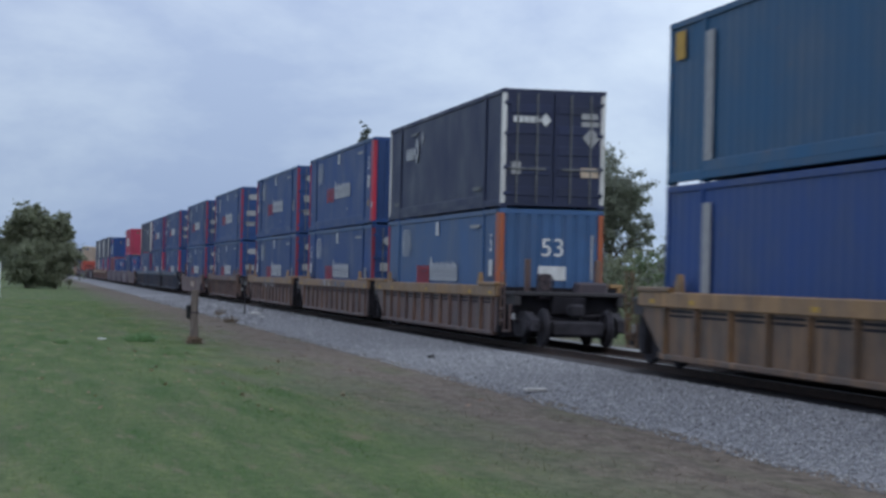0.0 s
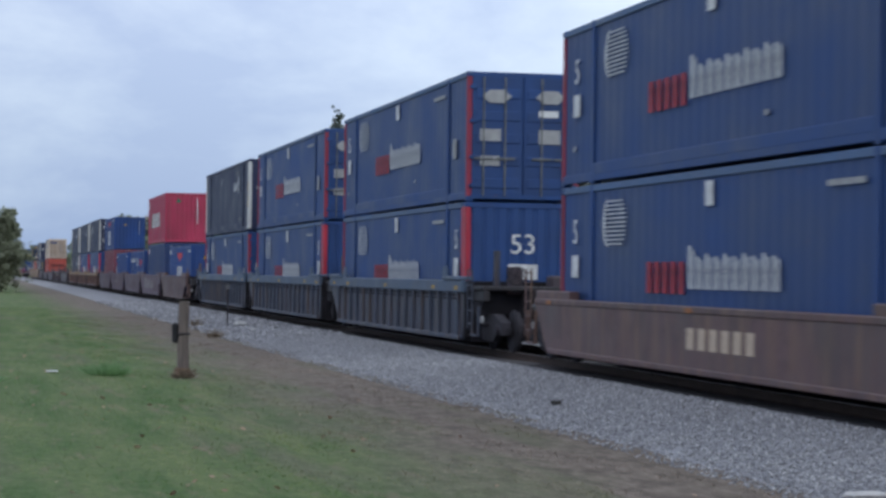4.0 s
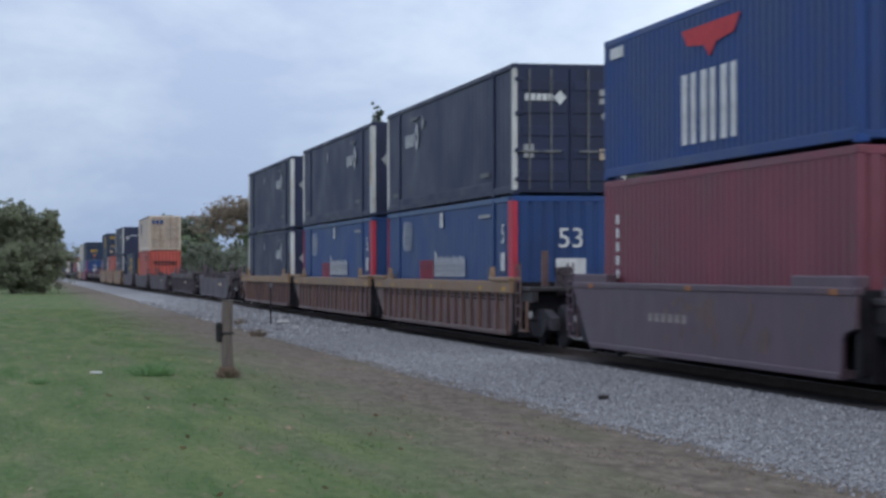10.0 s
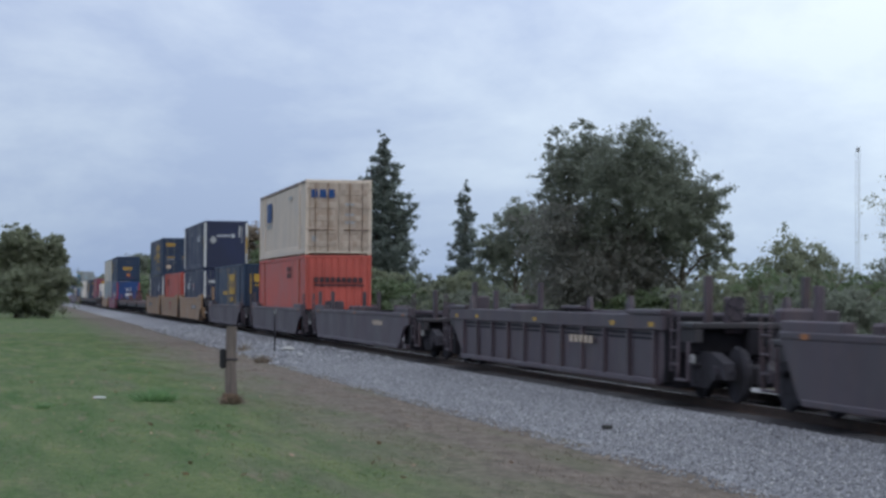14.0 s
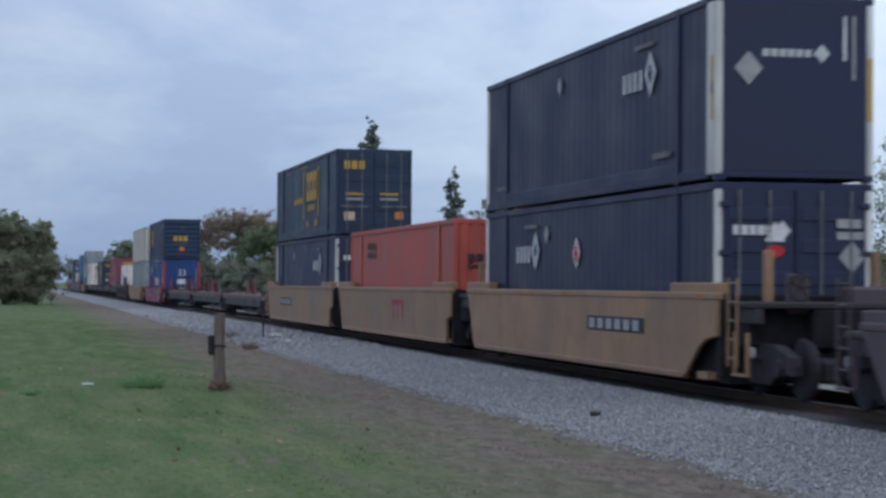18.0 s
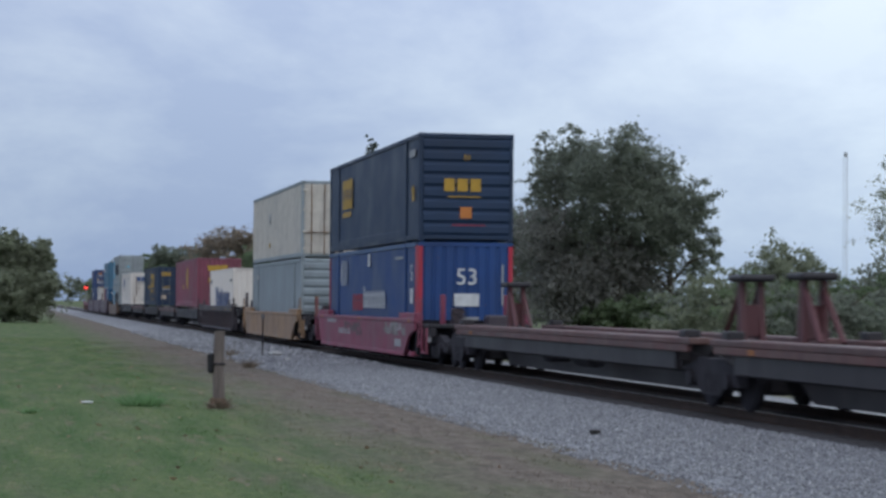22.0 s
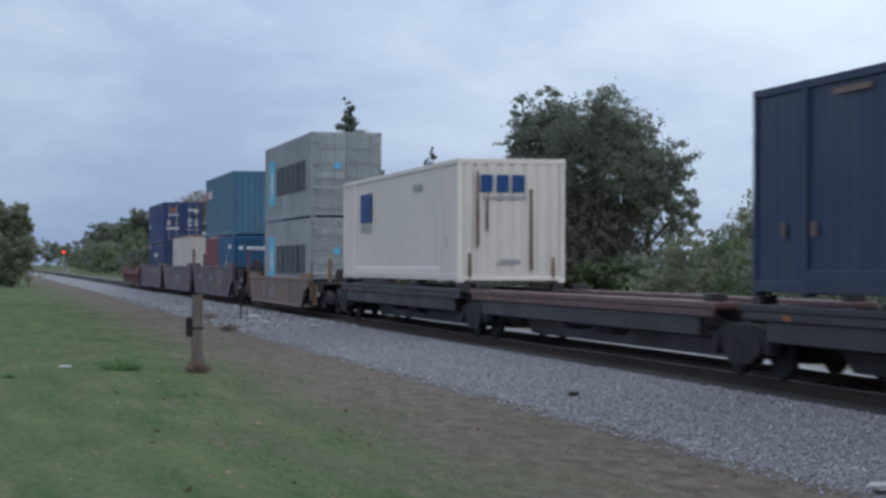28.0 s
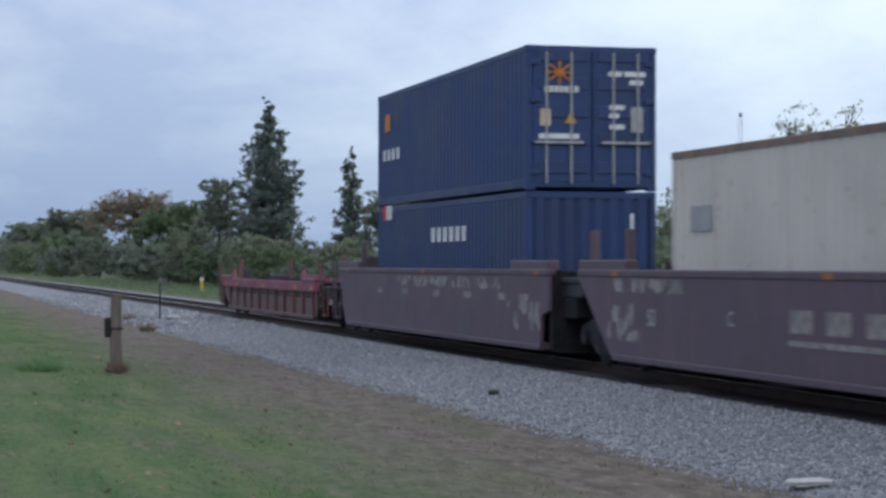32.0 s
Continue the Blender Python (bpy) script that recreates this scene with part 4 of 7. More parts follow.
def plain_53(s0, z, near, wall, label, bar=False):
    c = box_container("container", label, s0, 16.15, D53, 2.90, z, wall, G53, near, inset40=True, pitch=0.42, depth=0.008)
    if bar:
        side_mark(c, D53, 13.6, 14.05, 0.35, 2.55, MARK_GREY, "stripe", label="white upright stripe")
        if z > 2:
            side_mark(c, D53, 15.2, 15.75, 2.2, 2.7, MARK_GOLD, "sticker", label="worn yellow label")
    return c


def iso_box(s0, z, L, H, wall, label, near="corr", posts=None, rail=None):
    return box_container("sea_container", label, s0, L, ISO, H, z, wall, GISO, near, posts=None, pitch=0.28, depth=0.036, rail=rail, rods=MARK_GREY)


def placards(c, W, L, mat=None):
    """The small number plates and stickers that most boxes carry, as plain bars."""
    mat = mat or MARK_WHITE
    side_mark(c, W, 0.35, 1.3, 2.25, 2.36, mat, "placard")
    side_mark(c, W, L - 1.3, L - 0.45, 2.2, 2.4, mat, "placard")



# ---- wagons ----
def truck(unit, y, small=False):
    """A two-axle truck under the end of a unit: side frames, bolster, axles and wheels."""
    def frame_shape():
        sh = Shape()
        for sx in (-1, 1):
            x0, x1 = sorted((sx * 0.93, sx * 1.12))
            sh.prism([(-1.25, 0.36), (-1.2, 0.62), (-0.55, 0.78), (0.55, 0.78), (1.2, 0.62), (1.25, 0.36),
                      (0.75, 0.40), (0.45, 0.20), (-0.45, 0.20), (-0.75, 0.40)], "x", x0, x1)
            for q in (-0.22, 0.0, 0.22):
                sh.tube((sx * 1.06, q, 0.24), (sx * 1.06, q, 0.55), 0.075, n=8)
            for q in (-0.89, 0.89):
                sh.tube((sx * 1.0, q, 0.45), (sx * 1.2, q, 0.45), 0.13, n=8)
        sh.cbox(-1.0, 1.0, -0.2, 0.2, 0.42, 0.68, 0.03)
        return sh
    # Solid block added between the wheels to darken the truck; the rod is rigging.
    part("brake_rigging", lambda: Shape().cbox(-0.62, 0.62, -1.2, 1.2, 0.24, 0.58, 0.05).tube((-1.0, -1.3, 0.5), (-1.0, 1.3, 0.4), 0.04, n=6), STEEL, unit,
         at=(0, y, 0), key=("rigblock",))
    f = part("truck_frame", frame_shape, STEEL, unit, "grimy cast steel truck", at=(0, y, 0), key=("truck",))

    def wheel_shape():
        sh = Shape()
        n = 20
        prof = [(-0.07, 0.10), (-0.07, 0.43), (-0.02, 0.47), (0.0, 0.425), (0.07, 0.42), (0.07, 0.34), (0.03, 0.30), (0.03, 0.14), (0.08, 0.10)]
        v = [(a, r * math.cos(2 * math.pi * i / n), r * math.sin(2 * math.pi * i / n)) for i in range(n) for a, r in prof]
        k = len(prof)
        fs = [(i * k + j, ((i + 1) % n) * k + j, ((i + 1) % n) * k + j + 1, i * k + j + 1) for i in range(n) for j in range(k - 1)]
        return sh.add(v, fs)
    for q in (-0.89, 0.89):
        part("axle", lambda: Shape().tube((-1.1, 0, 0), (1.1, 0, 0), 0.08, n=8), STEEL, f, at=(0, q, 0.423), key=("axle",))
        for sx in (-1, 1):
            part("wheel", wheel_shape, STEEL, f, at=(sx * 0.755, q, 0.423), key=("wheel",), rz=0 if sx < 0 else math.pi)
    return f


def coupler(unit, y, way):
    def sh():
        s = Shape()
        s.cbox(-0.09, 0.09, min(0, way * 0.75), max(0, way * 0.75), -0.09, 0.09, 0.03)
        s.cbox(-0.17, 0.17, min(way * 0.55, way * 0.8), max(way * 0.55, way * 0.8), -0.14, 0.16, 0.05)
        return s
    part("coupler", sh, STEEL, unit, at=(0, y, 0.82), key=("coupler", way))
    part("air_hose", lambda: Shape().tube((0.25, 0, 0.7), (0.3, way * 0.3, 0.45), 0.03, n=6).tube((0.3, way * 0.3, 0.45), (0.2, way * 0.62, 0.42), 0.03, n=6),
         RUBBER, unit, at=(0, y, 0), key=("hose", way))


def ladder(unit, y, mat, z0=0.45, z1=1.75):
    def sh():
        s = Shape()
        for q in (-0.2, 0.2):
            s.tube((0, q, z0), (0, q, z1), 0.02, n=6)
        for i in range(5):
            zz = z0 + 0.12 + i * (z1 - z0 - 0.2) / 4
            s.tube((0, -0.2, zz), (0, 0.2, zz), 0.015, n=6)
        return s
    part("grab_ladder", sh, mat, unit, at=(-1.52, y, 0), key=("ladder", z0, z1))


def hand_wheel(way):
    s, n = Shape(), 14
    rim = [Vector((0.2 * math.cos(2 * math.pi * i / n), way * 0.15, 0.2 * math.sin(2 * math.pi * i / n))) for i in range(n)]
    for a, b in zip(rim, rim[1:] + rim[:1]):
        s.tube(a, b, 0.014, n=5, caps=False)
    for a in rim[::3]:
        s.tube((0, way * 0.12, 0), a, 0.01, n=4, caps=False)
    return s


def end_gear(unit, y, way, mat, top):
    """Hand brake on its stand, step irons and hose ends at the coupled end of a car."""
    b = part("brake_stand", lambda: Shape().cbox(-0.16, 0.16, -0.10, 0.10, top - 0.3, top + 0.3, 0.03), CAR_DARK, unit, at=(-0.55, y, 0), key=("bstand", top))
    part("brake_wheel", lambda: hand_wheel(way), STEEL, b, at=(0, 0, top + 0.1), key=("bwheel", way))
    part("step_iron", lambda: Shape().cbox(-0.05, 0.05, -0.3, 0.3, 0.30, 0.34, 0.01).cbox(-0.03, 0.03, -0.3, -0.26, 0.3, 0.95, 0.01).cbox(-0.03, 0.03, 0.26, 0.3, 0.3, 0.95, 0.01),
         mat, unit, at=(-1.42, y, 0), key=("step",))
    part("hose_end", lambda: Shape().cbox(-0.04, 0.04, -0.06, 0.06, -0.08, 0.08, 0.03), MARK_GREY, unit, "pale hose coupling", at=(-1.32, y + way * 0.2, 0.66), key=("hend",))
    part("rigging", lambda: Shape().tube((-1.25, 0, 0.55), (1.25, way * 0.3, 0.75), 0.05, n=6), STEEL, unit, at=(0, y, 0), key=("rigging", way))
    part("end_housing", lambda: Shape().cbox(0.2, 0.95, -0.22, 0.22, top - 0.2, top + 0.12, 0.05), CAR_DARK, unit, at=(0, y, 0), key=("housing", top))


def end_platform(unit, y, way, mat, top):
    """Deck, brake gear and guide posts over the truck at one end; way points outwards."""
    a, b = sorted((0.0, way * 1.05))
    # Deck, sill, bolster and stringers coloured near-black for the shade between cars.
    part("end_platform", lambda: Shape().cbox(-1.35, 1.35, a, b, top - 0.22, top - 0.12, 0.02), CAR_BLACK, unit, at=(0, y, 0), key=("deck", way, top))
    part("draft_sill", lambda: Shape().cbox(-0.4, 0.4, a, b, 0.70, top - 0.215, 0.04), SHADE_BLACK, unit, at=(0, y, 0), key=("draft", way, top))
    part("body_bolster", lambda: Shape().cbox(-1.3, 1.3, *sorted((0.0, way * 0.72)), 0.74, top - 0.22, 0.03), SHADE_BLACK, unit, at=(0, y, 0), key=("bolster", way, top))
    for sx in (-1, 1):
        part("platform_stringer", lambda: Shape().cbox(-0.07, 0.07, a, b, top - 0.45, top - 0.215, 0.02), CAR_BLACK, unit, at=(sx * 1.24, y, 0), key=("pstring", way, top))
    for sx in (-1, 1):
        part("guide_post", lambda: Shape().cbox(-0.06, 0.06, -0.09, 0.09, 0.0, 0.78, 0.015), mat, unit,
             at=(sx * 0.85, y + way * 0.32, top - 0.13), key=("gpost",))


def well_unit(s0, s1, style, side, chord, label, group, trucks=(True, True), couplers=(False, False), top=None, tall_posts=False,
              tags=True, panels=None, ext=0.0):
    """One well of a stack car from s0 to s1. style: 'ribbed' sides under a chord, or 'sheet' sides with a raked far end."""
    L = s1 - s0
    u = moves(thing("well_wagon", label, "rail wagon", group=group), s0, RAIL)
    hw = 1.55
    top = top or (1.37 if style == "ribbed" else 1.18)
    bot = 0.22
    for sx in (-1, 1):
        if style == "ribbed":
            x0, x1 = sorted((sx * (hw - 0.10), sx * hw))
            part("side_chord", lambda: Shape().cbox(x0, x1, 0, L, top - 0.27, top, 0.02), chord, u, key=("chord", round(L, 2), top, sx))
            xa, xb = sorted((sx * (hw - 0.10), sx * (hw - 0.07)))
            part("side_sheet", lambda: Shape().prism([(0.25, bot), (L - 1.45, bot), (L - 1.3, bot + 0.06), (L - 0.15, top - 0.45), (L - 0.15, top - 0.26), (0.1, top - 0.26), (0.1, 0.5)],
                                                     "x", xa, xb), side, u, key=("rsheet", round(L, 2), top, sx))
            part("bottom_sill", lambda: Shape().cbox(sx * (hw - 0.06) - 0.07, sx * (hw - 0.06) + 0.07, 0.3, L - 1.5, bot - 0.03, bot + 0.07, 0.015), side, u,
                 key=("rsill", round(L, 2), sx))
            n = panels or 13
            for i in range(n):
                yy = 0.5 + i * (L - 2.1) / (n - 1)
                part("rib", lambda: Shape().cbox(-0.055, 0.055, -0.05, 0.05, bot + 0.06, top - 0.27, 0.015), side, u,
                     at=(sx * (hw - 0.05), yy, 0), key=("rib", top))
            gap = (L - 2.1) / (n - 1)
            # Flat dark strips paint the shade of the recesses under the chord.
            for i in range(n - 1 if sx < 0 else 0):
                for dz in (0.33, 0.41):
                    part("slot", lambda: Shape().box(-0.004, 0.004, -gap / 2 + 0.16, gap / 2 - 0.16, -0.022, 0.022), SHADE_BLACK, u, "dark strip painted for a shaded recess under the top chord",
                         at=(-hw + 0.068, 0.5 + (i + 0.5) * gap, top - dz), key=("slot", round(gap, 3)))
            for q in (0.0, L - 1.95):
                yy = 2.2 if q == 0.0 else L - 2.2
                part("guide_ear", lambda: Shape().prism([(-0.2, 0), (0.2, 0), (0.16, 0.16), (0.03, 0.32), (-0.08, 0.32), (-0.16, 0.16)], "x", -0.04, 0.04), chord, u,
                     at=(sx * (hw - 0.1), yy, top - 0.01), key=("ear",))
                part("chord_cap", lambda: Shape().cbox(-0.15, 0.15, 0, 1.95, 0, 0.09, 0.02), chord, u, at=(sx * (hw - 0.12), q, top - 0.005), key=("cap",))
        else:
            x0, x1 = sorted((sx * (hw - 0.06), sx * hw))
            part("side_sheet", lambda: Shape().prism(([(0.0, 0.88), (0.5, 0.82), (0.8, 0.72), (1.55, bot)] if couplers[0] else [(0.0, 0.86), (0.34, 0.80), (0.46, 0.70), (0.5, bot)]) + [(L - 0.85, bot), (L - 0.7, bot + 0.08), (L + ext - 0.12, top - 0.22), (L + ext, top - 0.12), (L + ext, top), (0, top)],
                                                     "x", x0, x1), side, u, key=("ssheet", round(L, 2), top, sx, ext, couplers[0]))
            part("side_chord", lambda: Shape().cbox(sx * (hw - 0.05) - 0.07, sx * (hw - 0.05) + 0.07, -0.02, L + ext + 0.02, top - 0.1, top + 0.012, 0.02), chord, u,
                 key=("schord", round(L, 2), top, sx, ext))
            part("bottom_sill", lambda: Shape().cbox(sx * (hw - 0.05) - 0.065, sx * (hw - 0.05) + 0.065, 1.6 if couplers[0] else 0.55, L - 0.88, bot - 0.04, bot + 0.06, 0.015), side, u,
                 key=("ssill", round(L, 2), sx, couplers[0]))
            for q in (0.0, L + ext - 2.3):
                part("corner_gusset", lambda: Shape().cbox(-0.1, 0.1, 0, 2.3, -0.03, 0.145, 0.02), side, u, at=(sx * (hw - 0.1), q, top + 0.015), key=("gusset",))
    # Dark blocks added at both ends to paint shade into the cuts.
    part("end_web", lambda: Shape().box(-hw + 0.22, hw - 0.22, -0.02, 1.75, 0.16, min(0.95, top - 0.3)), SHADE_BLACK, u, "dark block standing in for shade over the truck", key=("nweb", top))
    part("end_web", lambda: Shape().box(-hw + 0.22, hw - 0.22, L - 1.6, L + 0.02, 0.16, min(0.95, top - 0.3)), SHADE_BLACK, u, "dark block standing in for shade over the truck", key=("fweb", round(L, 2), top))
    part("well_floor", lambda: floor_shape(L, hw), side, u, key=("wfloor", round(L, 2)))
    for y, way in ((0.0, -1), (L, 1)):
        # Bulkhead in the same near-black, with its shade put into the colour.
        part("end_bulkhead", lambda: Shape().cbox(-hw + 0.08, hw - 0.08, -0.09, 0.09, 0.24, top - 0.02, 0.02), SHADE_BLACK, u, at=(0, y - way * (0.12 if way < 0 or style == "ribbed" else 0.55), 0), key=("bulk", top))
        end_platform(u, y, way, side, top)
    for flag, y in zip(trucks, (-0.72, L + 0.72)):
        if flag:
            truck(u, y)
    for flag, y, way in zip(couplers, (-1.0, L + 1.0), (-1, 1)):
        if flag:
            coupler(u, y, way)
            ladder(u, y - way * 0.35, side)
            end_gear(u, y - way * 0.25, way, side, top)
    if tags:
        for q in ((0.6, 3.0, L / 2, L - 3.2, L - 0.9) if style == "ribbed" else (0.7, L / 2, L - 1.0)):
            part("reflector", lambda: Shape().box(-0.004, 0.004, -0.14, 0.14, -0.04, 0.04), MARK_GOLD if style == "ribbed" else AMBER, u,
                 at=(-hw - (0.003 if style == "ribbed" else 0.022), q, top - (0.17 if style == "ribbed" else 0.05)), key=("reflector",), label="small amber reflector strip")
    return u


def floor_shape(L, hw):
    s = Shape()
    n = 7
    for i in range(n):
        y = 0.8 + i * (L - 2.2) / (n - 1)
        s.box(-hw + 0.05, hw - 0.05, y - 0.25, y + 0.25, 0.20, 0.31)
    s.box(-0.35, 0.35, 0.3, L - 1.0, 0.215, 0.30)
    return s


def wagon_mark(u, y0, y1, z0, z1, mat, name="stencil", x=-1.5535):
    return part(name, Shape().box(x - 0.003, x + 0.003, y0, y1, z0, z1), mat, u)


def wagon_word(u, y_left, z, h, w, n, mat, x=-1.5535, label="faded lettering bar"):
    lw = w / n
    for i in range(n):
        part("lettering_bar", lambda: Shape().box(-0.003, 0.003, -lw * 0.62, 0.0, 0.0, h), mat, u, label, at=(x, y_left - i * lw, z), key=("wbar", round(lw, 3), h))


def graffiti(u, y, z, w, h, seed, mat, x=-1.5535):
    """Worn spray paint: short broken strokes and flakes along the side, with no letters in them."""
    r = random.Random(seed)
    sh = Shape()
    for i in range(int(9 + w * 2.4)):
        cy, cz = y + w * r.random(), z + h * (0.5 + 0.42 * r.uniform(-1, 1))
        ln, wd, a = r.uniform(0.10, 0.34), r.uniform(0.05, 0.14), r.choice((0.0, 0.3, 1.2, 1.5, 2.6)) + r.uniform(-0.3, 0.3)
        n = 7
        pts = []
        for k in range(n):
            q = 2 * math.pi * k / n
            e, f = ln * math.cos(q) * r.uniform(0.7, 1.2), wd * math.sin(q) * r.uniform(0.6, 1.5)
            pts.append((cy + e * math.cos(a) - f * math.sin(a), min(z + h, max(z, cz + e * math.sin(a) + f * math.cos(a)))))
        sh.prism(pts, "x", x - 0.001 - 0.00004 * i, x + 0.0)
    return tagged(part("spray_paint", sh, mat, u), "faded pale spray paint flakes", kind="stuff")


def paint_blocks(u, y, z, w, h, n, seed, mat, x=-1.5545):
    """A large faded mural: leaning blocks with slots between, no letters in them."""
    r = random.Random(seed)
    lw = w / n
    for i in range(n):
        a, b, lean = y + i * lw, y + (i + r.uniform(0.7, 0.92)) * lw, r.uniform(-0.12, 0.12)
        z0, z1 = z + h * r.uniform(0, 0.2), z + h * r.uniform(0.75, 1.0)
        m = (a + b) / 2 + r.uniform(-0.1, 0.1)
        sh = Shape().prism([(a, z0), (m - 0.05, z0 + h * 0.05), (m, z0 + h * r.uniform(0.2, 0.45)), (m + 0.05, z0), (b, z0 + h * 0.06), (b + lean, z1),
                            (m + lean, z1 - h * r.uniform(0.0, 0.35)), (a + lean, z1 - h * 0.05)], "x", x - 0.002, x + 0.002)
        part("spray_paint", sh, mat, u, "faded pale spray paint block")


def spray_loops(u, y0, y1, z0, z1, n, seed, mat, x):
    """Looping spray strokes: tall open rings beside one another."""
    r = random.Random(seed)
    for i in range(n):
        cy, cz = y0 + (y1 - y0) * (i + 0.5) / n, (z0 + z1) / 2 + r.uniform(-0.05, 0.05)
        ry, rz = (y1 - y0) / n * r.uniform(0.4, 0.6), (z1 - z0) / 2 * r.uniform(0.8, 1.0)
        k, sh = 18, Shape()
        ring = [(x - 0.0004 * i, cy + ry * math.cos(2 * math.pi * q / k), cz + rz * math.sin(2 * math.pi * q / k)) for q in range(k - 2)]
        for p, q in zip(ring, ring[1:]):
            sh.tube(p, q, 0.022, n=4)
        part("spray_paint", sh, mat, u, "pale looping spray stroke")


def spine_unit(s0, s1, group, label, stand_near=False, stand_far=False, trucks=(True, True), couplers=(False, False), deck=None):
    """A skeleton flat: one deep centre sill, outriggers and thin side decks, with folding hitch stands."""
    deck = deck or RED_BROWN
    L = s1 - s0
    u = moves(thing("spine_wagon", label, "rail wagon", group=group), s0, RAIL)
    part("centre_sill", lambda: Shape().prism([(0.0, 0.5), (1.7, 0.5), (2.3, 0.17), (L - 2.3, 0.17), (L - 1.7, 0.5), (L, 0.5), (L, 1.0), (0.0, 1.0)], "x", -0.36, 0.36),
         CAR_BLACK, u, key=("spine", round(L, 2)))
    for sx in (-1, 1):
        part("side_deck", lambda: Shape().cbox(sx * 1.1 - 0.22, sx * 1.1 + 0.22, 0.35, L - 0.35, 0.98, 1.09, 0.02), deck, u, key=("sdeck", round(L, 2), sx))
        part("side_stringer", lambda: Shape().cbox(sx * 1.26 - 0.05, sx * 1.26 + 0.05, 0.5, L - 0.5, 0.86, 0.985, 0.015), deck, u, key=("sstr", round(L, 2), sx))
        part("lower_beam", lambda: Shape().cbox(sx * 1.2 - 0.05, sx * 1.2 + 0.05, 1.3, L - 1.3, 0.56, 0.865, 0.015), CAR_BLACK, u, key=("sbeam", round(L, 2), sx))
        part("brake_pipe", lambda: Shape().tube((sx * 0.62, 1.2, 0.52), (sx * 0.62, L - 1.2, 0.52), 0.045, n=6), STEEL, u, key=("bpipe", round(L, 2), sx))
        for y in (0.9, L - 0.9):
            part("container_pedestal", lambda: Shape().cbox(-0.14, 0.14, -0.16, 0.16, 1.085, 1.215, 0.02), CAR_BLACK, u, at=(sx * 1.12, y, 0), key=("pedestal",))
    part("air_tank", lambda: Shape().tube((-0.85, -0.6, 0.58), (-0.85, 0.6, 0.58), 0.2, n=12), STEEL, u, at=(0, L * 0.42, 0), key=("atank",))
    part("brake_valve", lambda: Shape().cbox(-1.1, -0.6, -0.22, 0.22, 0.42, 0.9, 0.05).cbox(-1.15, -0.9, -0.1, 0.1, 0.5, 0.72, 0.03), STEEL, u, at=(0, L * 0.55, 0), key=("bvalve",))
    for i in range(8):
        y = 0.8 + i * (L - 1.6) / 7
        part("outrigger", lambda: Shape().prism([(-1.3, 0.9), (-0.3, 0.62), (0.3, 0.62), (1.3, 0.9), (1.3, 0.985), (-1.3, 0.985)], "y", -0.07, 0.07),
             CAR_BLACK, u, at=(0, y, 0), key=("outrigger",))
    for q in (L - 2.2,):
        part("reflector", lambda: Shape().box(-0.004, 0.004, -0.16, 0.10, -0.04, 0.04), AMBER, u, at=(-1.315, q, 0.92), key=("reflector2",), label="small amber reflector strip")
    for flag, y, way in ((stand_near, 1.1, 1), (stand_far, L - 1.3, -1)):
        if flag:
            hitch(u, y, way)
    for flag, y in zip(trucks, (-0.15, L + 0.15)):
        if flag:
            truck(u, y)
    for flag, y, way in zip(couplers, (-0.9, L + 0.9), (-1, 1)):
        if flag:
            coupler(u, y, way)
    return u


def hitch(u, y, way):
    def legs():
        s = Shape()
        for sx in (-1, 1):
            s.prism([(way * -0.14, 1.02), (way * 0.14, 1.02), (way * 0.12, 2.02), (way * -0.02, 2.02)][::way], "x", sx * 0.16 - 0.045, sx * 0.16 + 0.045)
            s.tube((sx * 0.18, way * 0.82, 1.06), (sx * 0.15, way * 0.1, 1.86), 0.05, n=6)
        s.cbox(-0.13, 0.13, -0.08, 0.10, 1.1, 1.62, 0.02)
        return s
    h = part("hitch_stand", legs, HITCH_RED, u, "dull red raised trailer hitch stand", at=(0, y, 0), key=("hitch", way))
    part("hitch_plate", lambda: Shape().cbox(-0.30, 0.30, -0.36, 0.36, 2.0, 2.12, 0.04), CAR_BLACK, h, key=("hplate",))


# ---- the train, from its near end to its tail; numbers are metres along it ----
GW = "wagons of the train"


def stack_53(s, lower, upper, style, side, chord, label, trucks=(True, True), couplers=(False, False), panels=None, top=None):
    u = well_unit(s - 0.8, s + 16.15 + 0.8, style, side, chord, label, GW, trucks, couplers, panels=panels, top=top)
    if lower:
        lower(s, 0.345)
    if upper:
        upper(s, 0.345 + 2.915)
    return u


def b53(near, **kw):
    return lambda s, z: blue_53(s, z, near, **kw)


RUSTY = "rust-brown ribbed double-stack well wagon with a faded tan top chord"
u = stack_53(1.4, lambda s, z: plain_53(s, z, "corr", LINE_BLUE, "bright blue fifty-three foot container with a white stripe", True),
             lambda s, z: plain_53(s, z, "corr", TEAL, "teal blue fifty-three foot container with a white stripe", True),
             "ribbed", CAR_GRIME, CAR_OCHRE, "grimy ochre ribbed double-stack well wagon", couplers=(True, True), panels=10)
u = stack_53(-20.5, lambda s, z: plain_53(s, z, "corr", BLUE, "plain blue fifty-three foot container"), None, "ribbed", CAR_GRIME, CAR_OCHRE,
             "grimy ochre ribbed double-stack well wagon", couplers=(True, True), panels=10)
u = stack_53(31.1, b53("corr", wall=PALE_BLUE, post=POST_RUST, faded=True), lambda s, z: black_53(s, z, "doors"), "ribbed", CAR_RUST, CAR_OCHRE, RUSTY,
             couplers=(True, False))
u = stack_53(50.5, b53("doors"), b53("corr"), "ribbed", CAR_RUST, CAR_TAN, RUSTY, trucks=(False, True))
graffiti(u, 7.0, 1.13, 4.0, 0.2, 61, MARK_GREY)
